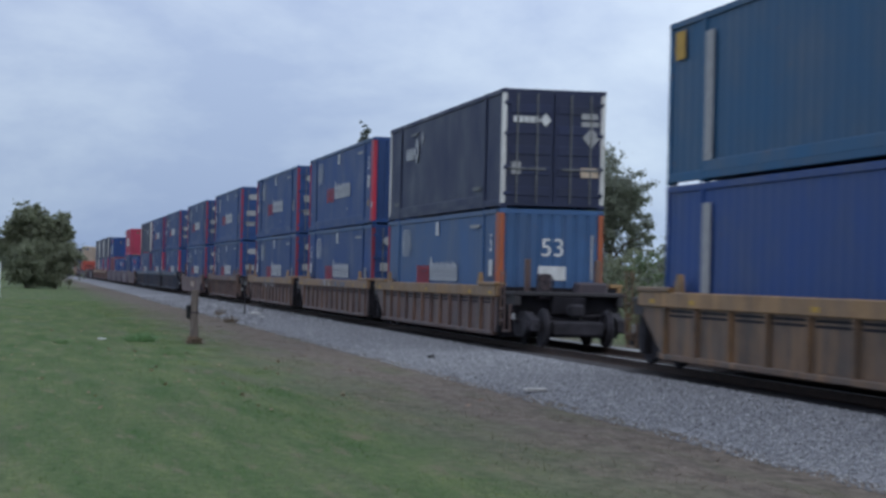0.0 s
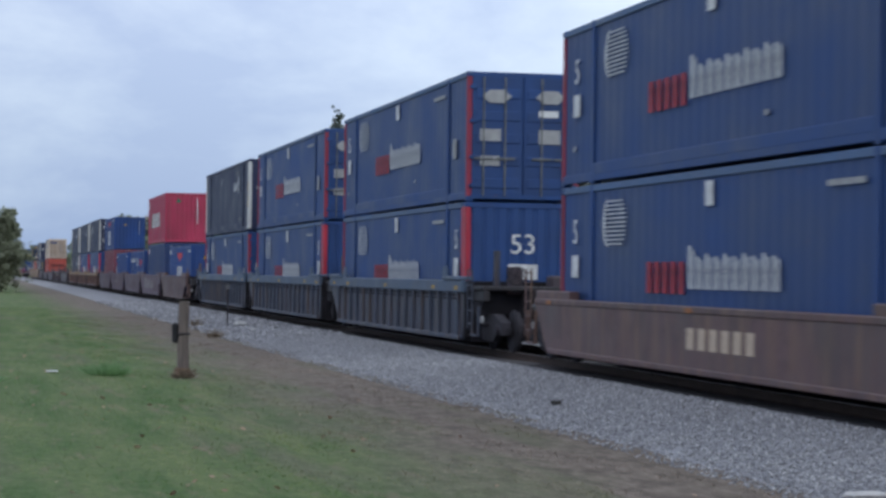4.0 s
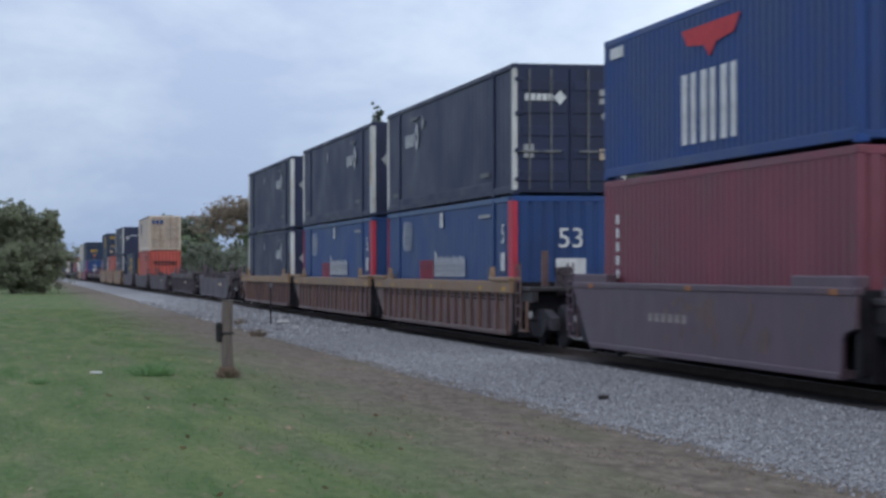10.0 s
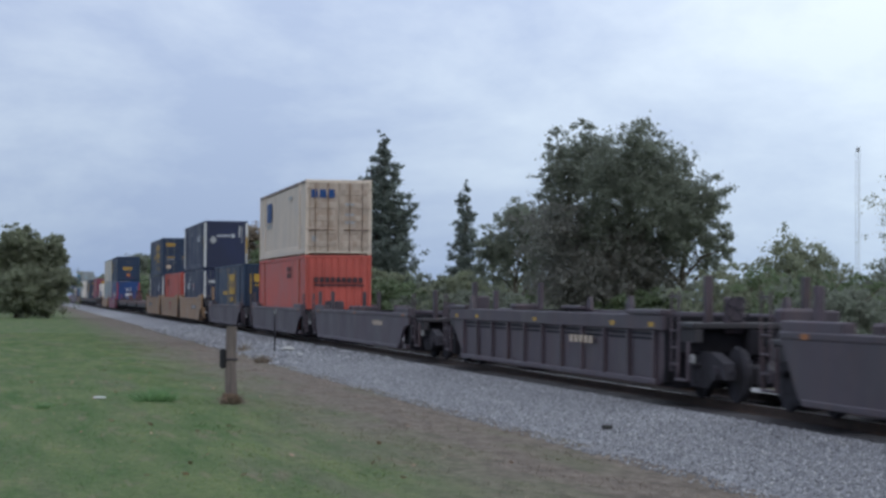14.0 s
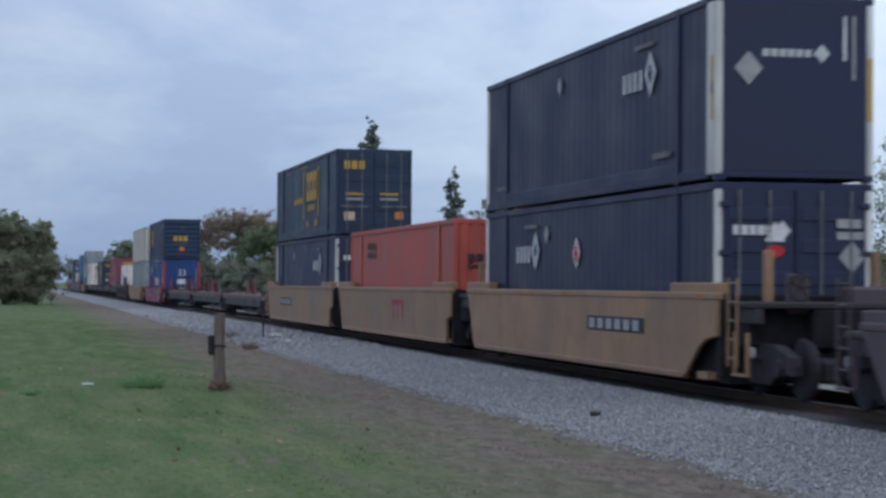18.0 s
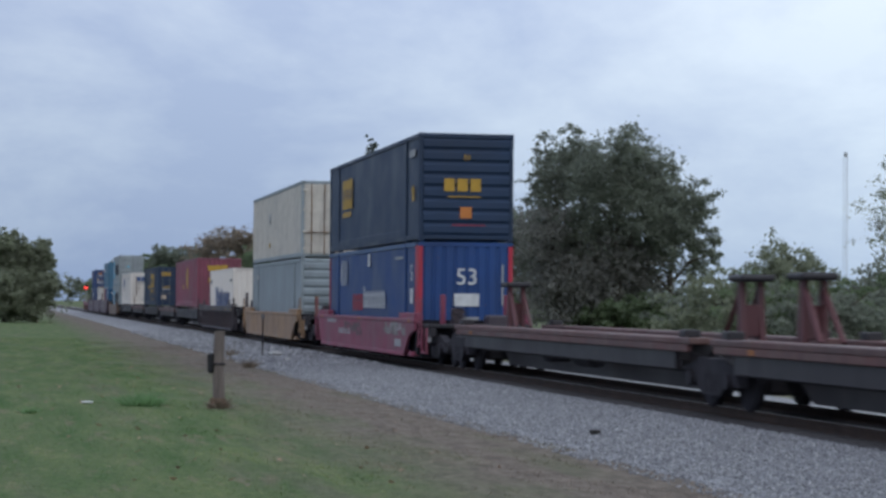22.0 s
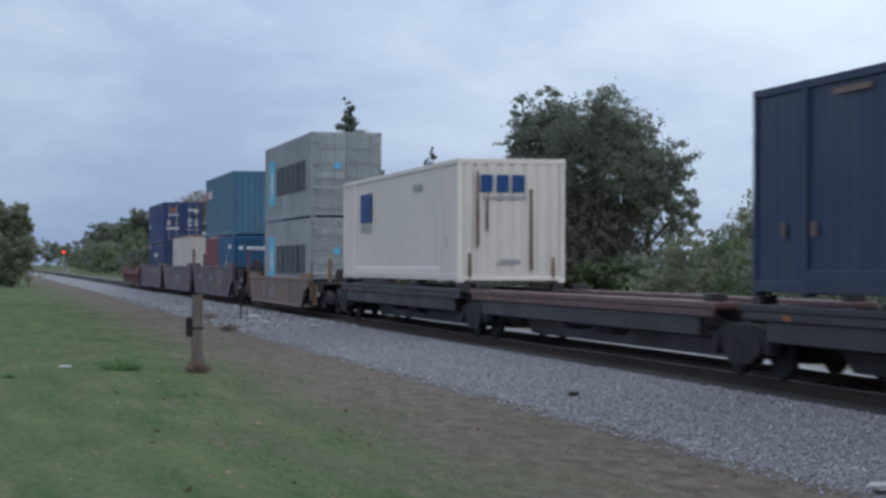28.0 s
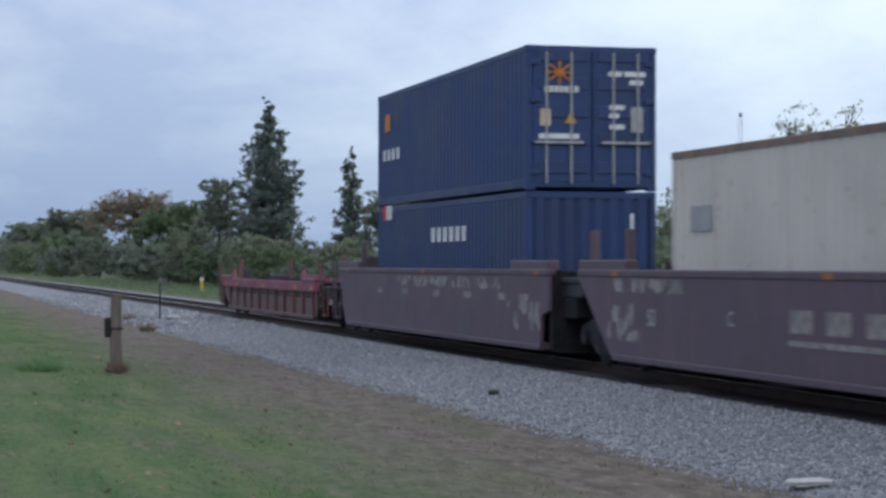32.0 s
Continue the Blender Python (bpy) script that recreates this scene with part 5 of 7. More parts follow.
graffiti(u, 5.0, 1.13, 3.0, 0.2, 62, CHORD_SLATE, x=-1.5555)
graffiti(u, 6.0, 1.13, 5.0, 0.2, 63, CAR_STAINED, x=-1.5565)
u = stack_53(70.7, b53("doors"), b53("doors"), "ribbed", CAR_RUST, CAR_TAN, RUSTY, trucks=(False, True), couplers=(False, True))
graffiti(u, 6.0, 0.9, 4.5, 0.4, 8, MARK_FADED)
u = stack_53(94.65, b53("doors"), b53("doors"), "ribbed", CAR_RUST, CAR_BROWN, "rust-brown ribbed double-stack well wagon", couplers=(True, True))
u = stack_53(117.3, b53("doors"), b53("doors"), "sheet", CAR_BROWN, CAR_BROWN, "rusty smooth-sided double-stack well wagon", couplers=(True, True))
wagon_word(u, 9.0, 0.55, 0.32, 3.0, 6, MARK_BEIGE)
SLATE = "slate-grey ribbed double-stack well wagon with a blue-grey top chord"
for s, lo, up, tr, cp in ((141.3, b53("corr"), b53("doors"), (True, True), (True, False)),
                          (161.0, b53("corr"), b53("doors"), (False, True), (False, False)),
                          (179.85, b53("doors"), lambda s, z: black_53(s, z, "smooth"), (False, True), (False, True))):
    stack_53(s, lo, up, "ribbed", CAR_SLATE, CHORD_SLATE, SLATE, tr, cp, panels=17, top=1.5)


def shield(c, W, y, z, mat, w=1.9):
    """A winged badge: a band with a drop under it."""
    x = -W / 2 - 0.004
    sh = Shape().prism([(y + w / 2, z + 0.28), (y + w / 2 - 0.3, z + 0.02), (y + 0.3, z - 0.05), (y, z - 0.25), (y - 0.3, z - 0.05),
                        (y - w / 2 + 0.3, z + 0.02), (y - w / 2, z + 0.28)][::-1], "x", x - 0.004, x + 0.003)
    return part("badge", sh, mat, c, "red winged badge")


def line_box(s, z, H, full=True):
    c = iso_box(s, z, 12.19, H, LINE_BLUE, "bright blue sea container with white bars and a red badge")
    if full:
        shield(c, ISO, 6.0, 1.97, MARK_RED, 2.9)
        side_word(c, ISO, 7.45, 0.38, 1.15, 2.95, 3, MARK_WHITE, strokes=4, label="white lettering bars")
    placards(c, ISO, 12.19)
    part("sticker", Shape().prism([(-0.62, 1.9), (-0.42, 1.9), (-0.52, 2.08)], "y", -0.02, -0.008), MARK_GOLD, c, "yellow warning triangle")
    end_mark(c, 0.74, 0.78, 1.2, 2.35, MARK_GREY, "placard", y=-0.012)
    return c


def red_line_box(s, z):
    c = iso_box(s, z, 12.19, 2.9, RED, "bright red forty foot sea container with white lettering bars")
    side_word(c, ISO, 9.0, 1.0, 0.85, 5.4, 7, MARK_WHITE, strokes=4, label="white lettering bars")
    part("badge", Shape().prism([(9.3, 0.95), (9.95, 0.95), (9.75, 1.25), (9.62, 1.8), (9.5, 1.25)], "x", -ISO / 2 - 0.008, -ISO / 2 - 0.001), MARK_GREEN, c, "green tree badge")
    part("badge", Shape().prism([(-0.6, 2.35), (-0.3, 2.35), (-0.45, 2.6)], "y", -0.02, -0.008), MARK_GREEN, c, "green tree badge")
    for q in (2.55, 2.35, 2.2):
        side_mark(c, ISO, 11.0, 11.75, q, q + 0.11, MARK_WHITE, "placard")
    end_mark(c, 0.62, 0.67, 1.1, 2.6, MARK_WHITE, "placard", y=-0.012)
    return c


def dark_blue_box(s, z, H=2.9, near="corr"):
    c = iso_box(s, z, 12.19, H, DEEP_BLUE, "dark blue forty foot sea container with a small white badge", near)
    side_mark(c, ISO, 10.7, 11.6, 2.3, 2.62, MARK_WHITE, "badge")
    side_mark(c, ISO, 11.25, 11.6, 2.3, 2.62, MARK_RED, "badge").location.x -= 0.006
    return c


BROWN_FIVE = "brown smooth-sided five-unit well wagon with grime and scrawls"
five = ((203.6, None), (219.1, "hy"), (234.4, "b3"), (250.0, "b4"), (265.5, "ap"))
for i, (s, what) in enumerate(five):
    u = well_unit(s - 0.7, s + 12.89, "sheet", CAR_PURPLE if i else CAR_BROWN, CAR_PURPLE, BROWN_FIVE, GW,
                  trucks=(i == 0, True), couplers=(i == 0, i == 4), top=1.37, ext=1.0 if i < 4 else 0.3)
    if i < 3:
        if i == 1:
            paint_blocks(u, 4.3, 0.5, 7.0, 0.72, 6, 21, MARK_FADED)
        else:
            graffiti(u, 5.0, 0.35, 5.5, 0.7, 20 + i, MARK_GHOST)
        graffiti(u, 0.8, 0.35, 4.0, 0.7, 80 + i, MARK_GHOST, x=-1.5565)
    else:
        wagon_word(u, 9, 0.75, 0.14, 2.2, 6, MARK_FADED)
        graffiti(u, 3.0, 0.4, 6.0, 0.8, 60 + i, CAR_BROWN)
    if i == 0:
        line_box(s, 0.345, 2.59)
    elif i == 1:
        dark_blue_box(s, 0.345, 2.9, "doors")
        red_line_box(s, 3.27)
    elif i == 2:
        c = iso_box(s, 0.345, 12.19, 2.59, LINE_BLUE, "bright blue forty foot sea container with small white lettering bars")
        side_word(c, ISO, 11.3, 1.85, 0.24, 3.8, 9, MARK_WHITE, label="white lettering bars")
        side_word(c, ISO, 6.0, 1.6, 0.5, 1.0, 2, MARK_WHITE, label="white lettering bars")
        shield(c, ISO, 3.0, 1.7, MARK_RED)
        side_mark(c, ISO, 2.2, 3.6, 0.75, 1.2, MARK_WHITE, "placard")
    elif i == 3:
        c = line_box(s, 0.345, 2.59, False)
        side_mark(c, ISO, 11.0, 11.7, 0.9, 1.5, MARK_WHITE, "badge")
        side_mark(c, ISO, 11.1, 11.7, 1.65, 1.8, MARK_RED, "badge")
    else:
        c = iso_box(s, 0.345, 12.19, 2.9, BRICK, "brick red forty foot sea container with a column of white bars")
        for q in range(6):
            side_mark(c, ISO, 11.2, 11.38, 0.85 + q * 0.25, 1.02 + q * 0.25, MARK_WHITE, "placard")
        part("sticker", Shape().prism([(0.3, 2.1), (0.5, 2.1), (0.4, 2.28)], "y", -0.02, -0.008), MARK_GOLD, c, "yellow warning triangle")
        c = iso_box(s, 3.27, 12.19, 2.59, LINE_BLUE, "bright blue sea container with white bars and a red badge")
        shield(c, ISO, 6.0, 1.97, MARK_RED, 2.9)
        side_word(c, ISO, 7.45, 0.38, 1.15, 2.95, 3, MARK_WHITE, strokes=4, label="white lettering bars")
        part("sticker", Shape().prism([(-0.45, 1.9), (-0.25, 1.9), (-0.35, 2.08)], "y", -0.02, -0.008), MARK_GOLD, c, "yellow warning triangle")
        end_mark(c, 0.74, 0.78, 1.2, 2.3, MARK_GREY, "placard", y=-0.012)
        placards(c, ISO, 12.19)

TAN3 = "brown ribbed well wagon with a broad tan top chord"
for s, lo, up, tr, cp in ((284.85, b53("corr"), lambda s, z: black_53(s, z, "doors"), (True, True), (True, False)),
                          (303.7, b53("corr"), lambda s, z: black_53(s, z, "smooth"), (False, True), (False, False)),
                          (323.3, lambda s, z: black_53(s, z, "smooth"), lambda s, z: black_53(s, z, "smooth"), (False, True), (False, True))):
    stack_53(s, lo, up, "ribbed", CAR_BROWN, CAR_TAN, TAN3, tr, cp, panels=18)

# empty wells
for a, b, st in ((346.0, 364.0, "sheet"), (369.6, 387.4, "ribbed"), (393.2, 412.2, "sheet")):
    u = well_unit(a, b, st, CAR_DARK, CAR_DARK, "empty dark brown well wagon", GW, couplers=(True, True), panels=11)
    wagon_word(u, 6, 0.8, 0.14, 1.8, 5, MARK_BEIGE)

stack_53(417.0, lambda s, z: orange_53(s, z), lambda s, z: cream_53(s, z, "doors"), "sheet", CAR_DARK, CAR_DARK, "dark brown smooth-sided well wagon", couplers=(True, True))
stack_53(440.3, lambda s, z: navy_53(s, z, "corr"), None, "sheet", CAR_DARK, CAR_DARK, "dark brown smooth-sided well wagon", couplers=(True, True))

YELLOW = "faded yellow smooth-sided double-stack well wagon"
u = stack_53(463.6, lambda s, z: black_53(s, z, "doors", red=True), lambda s, z: black_53(s, z, "smooth"), "sheet", CAR_TAN, CAR_TAN, YELLOW, couplers=(True, False), top=1.52)
wagon_mark(u, 3.7, 7.25, 0.82, 1.08, MARK_DARK)
wagon_word(u, 7.1, 0.86, 0.18, 3.3, 6, MARK_GREY, x=-1.558)
u = stack_53(483.3, lambda s, z: orange_53(s, z, mark=12.9), None, "sheet", CAR_TAN, CAR_TAN, YELLOW, trucks=(False, True), top=1.52)
wagon_mark(u, 6.2, 8.0, 1.06, 1.2, WORN_RED)
for q in (6.3, 7.0, 7.7):
    wagon_mark(u, q, q + 0.16, 0.67, 1.07, WORN_RED, x=-1.553)
u = stack_53(502.75, lambda s, z: black_53(s, z, "doors", 4.4), lambda s, z: navy_53(s, z, "doors"), "sheet", CAR_TAN, CAR_TAN, YELLOW, trucks=(False, True), couplers=(False, True), top=1.52)
wagon_mark(u, 10.2, 13.45, 0.79, 1.07, MARK_DARK)
wagon_word(u, 13.3, 0.84, 0.18, 3.0, 6, MARK_GREY, x=-1.558)

EMPTY = "empty red-brown spine wagon with raised red hitch stands"
spine_unit(523.6, 541.6, GW, EMPTY, stand_far=True, trucks=(True, True), couplers=(True, False))
spine_unit(541.9, 561.0, GW, EMPTY, stand_far=True, trucks=(False, True))
spine_unit(561.3, 580.3, GW, EMPTY, stand_near=True, stand_far=True, trucks=(False, True), couplers=(False, True))

u = stack_53(584.75, b53("corr"), lambda s, z: navy_53(s, z, "ribs"), "sheet", CAR_RED, CAR_RED, "weathered red smooth-sided well wagon", couplers=(True, True))
wagon_word(u, 15.5, 0.95, 0.14, 2.0, 5, MARK_GREY)
wagon_word(u, 13.0, 0.62, 0.18, 2.4, 5, MARK_GREY)
wagon_word(u, 3.6, 0.85, 0.2, 1.8, 5, MARK_GREY)
wagon_mark(u, 1.9, 2.9, 0.42, 0.62, MARK_GREY)
graffiti(u, 1.2, 0.72, 3.6, 0.36, 91, MARK_FADED, x=-1.556)
graffiti(u, 8.0, 0.6, 3.6, 0.4, 92, MARK_GHOST, x=-1.556)


def reefer(s, z):
    c = box_container("container", "dirty white fifty-three foot container with stained doors", s, 16.15, D53, 2.9, z, REEFER_WHITE, G53, "doors",
                      inset40=False, pitch=0.42, depth=0.02, rail=PLAIN_GREY, rods=CAR_STAINED, posts=PLAIN_GREY, flat_doors=True)
    end_mark(c, 0.18, 0.36, 0.75, 0.98, MARK_BLUE, "placard", y=-0.03)
    end_mark(c, 0.52, 0.72, 0.75, 1.02, MARK_DARK, "placard", y=-0.03)
    end_mark(c, 0.6, 1.0, 2.25, 2.4, MARK_GREY, "placard", y=-0.03)
    side_mark(c, D53, 9.6, 10.1, 1.6, 2.0, MARK_GREY, "placard")
    side_mark(c, D53, 9.7, 10.1, 0.6, 0.8, MARK_GOLD, "placard")
    return c


def grey_53(s, z):
    c = plain_53(s, z, "ribs", PLAIN_GREY, "plain blue-grey fifty-three foot container with a ribbed end")
    side_mark(c, D53, 13.4, 14.6, 2.2, 2.4, MARK_GREY, "placard")
    return c


stack_53(608.15, grey_53, reefer, "sheet", CAR_PEACH, CAR_PEACH, "stained yellow smooth-sided well wagon", couplers=(True, True))

# a short dark well with one white box
u = well_unit(631.0, 649.2, "ribbed", CAR_SOOT, CAR_SOOT, "dark brown closely ribbed well wagon", GW, couplers=(True, True), panels=19)
c = iso_box(633.75, 0.345, 12.19, 2.9, WHITE, "white forty foot sea container with blue lettering bars")
for y0, w, h in ((8.85, 1.5, 1.05), (7.1, 1.0, 0.78), (5.85, 0.55, 0.98), (5.05, 0.95, 0.78), (3.9, 1.0, 0.78), (2.65, 1.05, 0.78)):
    for q in (0.0, w * 0.68):
        side_mark(c, ISO, y0 - q - w * 0.32, y0 - q, 0.95, 0.95 + h, MARK_BLUE, "lettering_bar", label="tall blue lettering bar")
for y in (0.2, 11.95):
    side_mark(c, ISO, y - 0.05, y + 0.04, 0.4, 1.5, CAR_STAINED, "rust_stain")
placards(c, ISO, 12.19, MARK_DARK)

# five spine units, three with a box
SPINE = "black spine wagon under containers"
for i, (a, b) in enumerate(((652.7, 670.4), (670.7, 686.4), (686.7, 704.5), (704.8, 722.0), (722.3, 740.0))):
    spine_unit(a, b, GW, SPINE if i % 2 == 0 else "empty dark spine wagon", trucks=(i == 0, True), couplers=(i == 0, i == 4), deck=RED_BROWN if i % 2 else CAR_BLACK)
c = box_container("container", "maroon forty-eight foot container with yellow half-moon badges", 653.6, 16.15, D53, 2.9, 1.22, MAROON, G53, "corr", inset40=True, pitch=0.3, depth=0.03)
half = [(6.3, 1.0), (7.2, 1.25), (7.6, 1.75), (7.2, 2.25), (6.3, 2.5)]
part("badge", Shape().prism(half, "x", -D53 / 2 - 0.008, -D53 / 2 - 0.001), MARK_GOLD, c, "yellow half-moon badge")
part("badge", Shape().prism([(-0.72, 2.45), (0.55, 2.5), (0.4, 2.05), (-0.2, 1.95), (-0.6, 2.15)], "y", -0.02, -0.008), MARK_GOLD, c, "yellow half-moon badge")
end_mark(c, -0.3, 0.3, 0.45, 0.7, MARK_GREY, "placard", y=-0.02)
end_word(c, -0.6, 0.45, 1.5, 1.75, 4, MARK_GOLD, "yellow lettering bars", y=-0.02)
side_mark(c, D53, 9.5, 10.0, 1.1, 1.4, MARK_GOLD, "placard")
navy_53(687.5, 1.22, "doors")
cream_53(723.05, 1.22, "corr", wall=WHITE)


# the last wells
def star_box(s, z):
    c = iso_box(s, z, 12.19, 2.9, GREY, "grey sea container with a sky-blue star panel and dark bars", "doors")
    side_mark(c, ISO, 9.25, 10.8, 0.62, 2.35, MARK_SKY, "star_panel")
    pts = []
    for k in range(14):
        r = 0.62 if k % 2 == 0 else 0.26
        pts.append((10.02 + r * 0.95 * math.sin(math.pi * k / 7), 1.48 + r * math.cos(math.pi * k / 7)))
    part("star", Shape().prism(pts[::-1], "x", -ISO / 2 - 0.013, -ISO / 2 - 0.002), MARK_WHITE, c, "white seven-pointed star")
    side_word(c, ISO, 8.7, 0.95, 1.05, 7.7, 6, MARK_DARK, strokes=4, label="tall dark lettering bars")
    part("badge", Shape().prism([(0.12 + 0.13 * math.cos(2 * math.pi * i / 10) - 0.45, 1.75 + 0.13 * math.sin(2 * math.pi * i / 10)) for i in range(10)], "y", -0.035, -0.022),
         MARK_SKY, c, "sky-blue round badge")
    end_mark(c, 0.3, 0.55, 0.3, 0.42, MARK_BEIGE, "placard", y=-0.03)
    end_mark(c, -0.9, -0.65, 0.3, 0.42, MARK_GREY, "placard", y=-0.03)
    return c


u = well_unit(744.9, 760.9, "sheet", CAR_STAINED, CAR_STAINED, "stained ochre smooth-sided well wagon", GW, couplers=(True, True))
graffiti(u, 8.5, 0.4, 3.0, 0.7, 31, MARK_FADED)
star_box(746.45, 0.345)
star_box(746.45, 3.265)
LAST = "mineral-brown smooth-sided three-unit well wagon"
u = well_unit(767.2, 784.8, "sheet", CAR_PURPLE, CAR_PURPLE, LAST, GW, couplers=(True, False), top=1.54, ext=0.7)
spray_loops(u, 4.1, 6.7, 0.38, 1.4, 4, 40, MARK_FADED, -1.552)
graffiti(u, 4.3, 0.75, 2.4, 0.3, 40, MARK_FADED)
wagon_mark(u, 8.0, 10.0, 0.92, 0.98, MARK_GREY)
graffiti(u, 12.5, 0.9, 3.0, 0.3, 71, MARK_FADED)
graffiti(u, 4.6, 0.5, 2.8, 0.35, 72, CAR_STAINED, x=-1.5565)
c = iso_box(769.9, 0.345, 6.06, 2.59, TEAL, "blue twenty foot sea container with white lettering bars")
end_word(c, -0.6, 0.9, 1.95, 2.1, 12, MARK_WHITE, "white lettering bars", y=-0.012)
end_mark(c, -0.95, -0.75, 1.95, 2.12, MARK_WHITE, "placard", y=-0.012)
side_mark(c, ISO, 0.6, 1.8, 2.0, 2.2, MARK_WHITE, "placard")
for i in range(9):
    side_mark(c, ISO, 3.0 - i * 0.15, 3.11 - i * 0.15, 1.18 + 0.11 * abs(i - 1), 1.27 + 0.11 * abs(i - 1), MARK_PALE, "spray_dot", label="white spray dot")
spray_loops(c, 2.2, 2.9, 1.1, 1.5, 1, 45, MARK_PALE, -ISO / 2 - 0.004)
c = iso_box(776.0, 0.345, 6.06, 2.59, BRICK, "dark red twenty foot sea container")
c = iso_box(769.9, 2.945, 12.19, 2.9, DULL_TEAL, "dull teal forty foot sea container with white lettering bars")
side_word(c, ISO, 11.0, 1.9, 0.4, 2.2, 5, MARK_WHITE, label="white lettering bars", gap=0.1)
side_mark(c, ISO, 11.1, 11.5, 1.8, 2.3, MARK_RED, "badge")
side_mark(c, ISO, 4.0, 4.2, 1.0, 1.2, MARK_GREY, "placard")
u = well_unit(786.7, 803.9, "sheet", CAR_PURPLE, CAR_PURPLE, LAST, GW, trucks=(True, True), top=1.54, ext=0.8)
wagon_word(u, 9.7, 0.80, 0.28, 4.2, 4, MARK_FADED)
wagon_mark(u, 5.4, 9.75, 0.64, 0.71, MARK_FADED)
graffiti(u, 15.4, 0.5, 1.1, 0.55, 73, MARK_FADED)
graffiti(u, 13.0, 1.22, 3.4, 0.2, 74, MARK_FADED)
digits("C", 0.28, MARK_GREY, u, (-1.5555, 11.6, 0.91), "side")
digits("53", 0.34, MARK_GREY, u, (-1.5555, 14.6, 0.85), "side")
c = iso_box(789.2, 0.345, 12.19, 2.9, STAINED_CREAM, "stained cream forty foot sea container with rusty corners", rail=CAR_STAINED)
side_mark(c, ISO, 10.6, 11.4, 1.75, 2.1, MARK_GREY, "placard")
side_mark(c, ISO, 0.02, 0.12, 0.3, 2.1, CAR_STAINED, "rust_stain")
part("rust_stain", Shape().box(-1.19, -1.08, -0.012, -0.004, 0.3, 2.1), CAR_STAINED, c)
part("rust_stain", Shape().box(1.05, 1.19, -0.012, -0.004, 0.3, 1.9), CAR_STAINED, c)
u = well_unit(806.3, 823.8, "sheet", CAR_PURPLE, CAR_PURPLE, LAST, GW, trucks=(False, True), couplers=(False, True), top=1.54)
for q in (1.2, 2.6, 5.0, 7.4, 10.2, 12.6):
    wagon_mark(u, q, q + 0.5, 1.0, 1.12, MARK_FADED)
graffiti(u, 0.6, 0.5, 1.8, 0.5, 51, MARK_FADED)
graffiti(u, 3.0, 1.18, 9.0, 0.22, 75, MARK_FADED)
c = dark_blue_box(808.7, 0.345, 2.59)
side_word(c, ISO, 7.0, 1.75, 0.3, 3.0, 6, MARK_WHITE, label="white lettering bars")
end_mark(c, 0.72, 0.78, 0.9, 2.2, MARK_WHITE, "placard")
c = iso_box(808.7, 2.95, 12.19, 2.59, DEEP_BLUE, "dark blue sea container with an orange star on its doors", "doors")
for k in range(4):
    w = math.pi * k / 4
    dx, dz = 0.26 * math.cos(w), 0.2 * math.sin(w)
    part("badge", Shape().tube((-0.62 - dx, -0.03 - 0.002 * k, 2.1 - dz), (-0.62 + dx, -0.03 - 0.002 * k, 2.1 + dz), 0.02, n=6), MARK_ORANGE, c, "orange star stroke")
end_word(c, -0.9, -0.25, 1.75, 1.86, 7, MARK_WHITE, "white lettering bars", y=-0.03)
end_mark(c, -0.98, -0.78, 1.15, 1.45, MARK_BEIGE, "placard", y=-0.03)
part("sticker", Shape().prism([(-0.52, 1.2), (-0.3, 1.2), (-0.41, 1.4)], "y", -0.036, -0.026), MARK_GOLD, c, "yellow warning triangle")
end_mark(c, 0.72, 0.95, 1.05, 1.5, MARK_GREY, "placard", y=-0.03)
for a, b, q in ((0.3, 0.55, 2.05), (0.6, 1.0, 2.05), (0.7, 0.95, 1.9), (0.32, 0.6, 1.45), (0.32, 0.5, 1.3), (0.32, 0.6, 1.1), (-1.0, -0.25, 0.92)):
    end_mark(c, a, b, q, q + 0.09, MARK_WHITE, "placard", y=-0.03)
side_word(c, ISO, 11.6, 1.05, 0.25, 1.8, 4, MARK_WHITE, label="white lettering bars")
side_mark(c, ISO, 10.9, 11.4, 1.7, 2.1, MARK_ORANGE, "badge")
u = well_unit(826.9, 843.6, "ribbed", RED_BROWN, CAR_RED, "empty dull red ribbed well wagon at the tail", GW, couplers=(True, True), panels=11, top=1.18)


# ---- ground, track and line side ----
def sheet_mesh(name, v, f, mat):
    me = bpy.data.meshes.new(name)
    me.from_pydata(v, [], f)
    me.materials.append(mat)
    return me


def quads_mesh(name, V, mat, n=4, smooth=False):
    """Many loose polygons of n corners from one array of corners."""
    V = np.asarray(V, dtype=np.float32).reshape(-1, 3)
    k = len(V) // n
    me = bpy.data.meshes.new(name)
    me.vertices.add(len(V))
    me.vertices.foreach_set("co", V.ravel())
    me.loops.add(len(V))
    me.loops.foreach_set("vertex_index", np.arange(len(V), dtype=np.int32))
    me.polygons.add(k)
    me.polygons.foreach_set("loop_start", np.arange(k, dtype=np.int32) * n)
    me.materials.append(mat)
    me.update()
    me.validate()
    return me


g = new("ground", sheet_mesh("ground", [(-4000, -600, GROUND), (4000, -600, GROUND), (4000, 4400, GROUND), (-4000, 4400, GROUND)], [(0, 1, 2, 3)], GRASS_EARTH))
tagged(g, "mown grass with brown bare patches beside the track", "ground", kind="structure")

prof = [(7.2, -0.06), (7.5, 0.03), (8.3, 0.075), (9.4, 0.13), (10.2, 0.165), (13.65, 0.165), (14.5, 0.12), (15.6, 0.05), (16.4, -0.06)]
bed = Shape().prism(prof[::-1], "y", -120, 1600)
single("ballast_bed", bed, BALLAST, "pale grey crushed stone ballast under the track", "ballast", kind="structure")

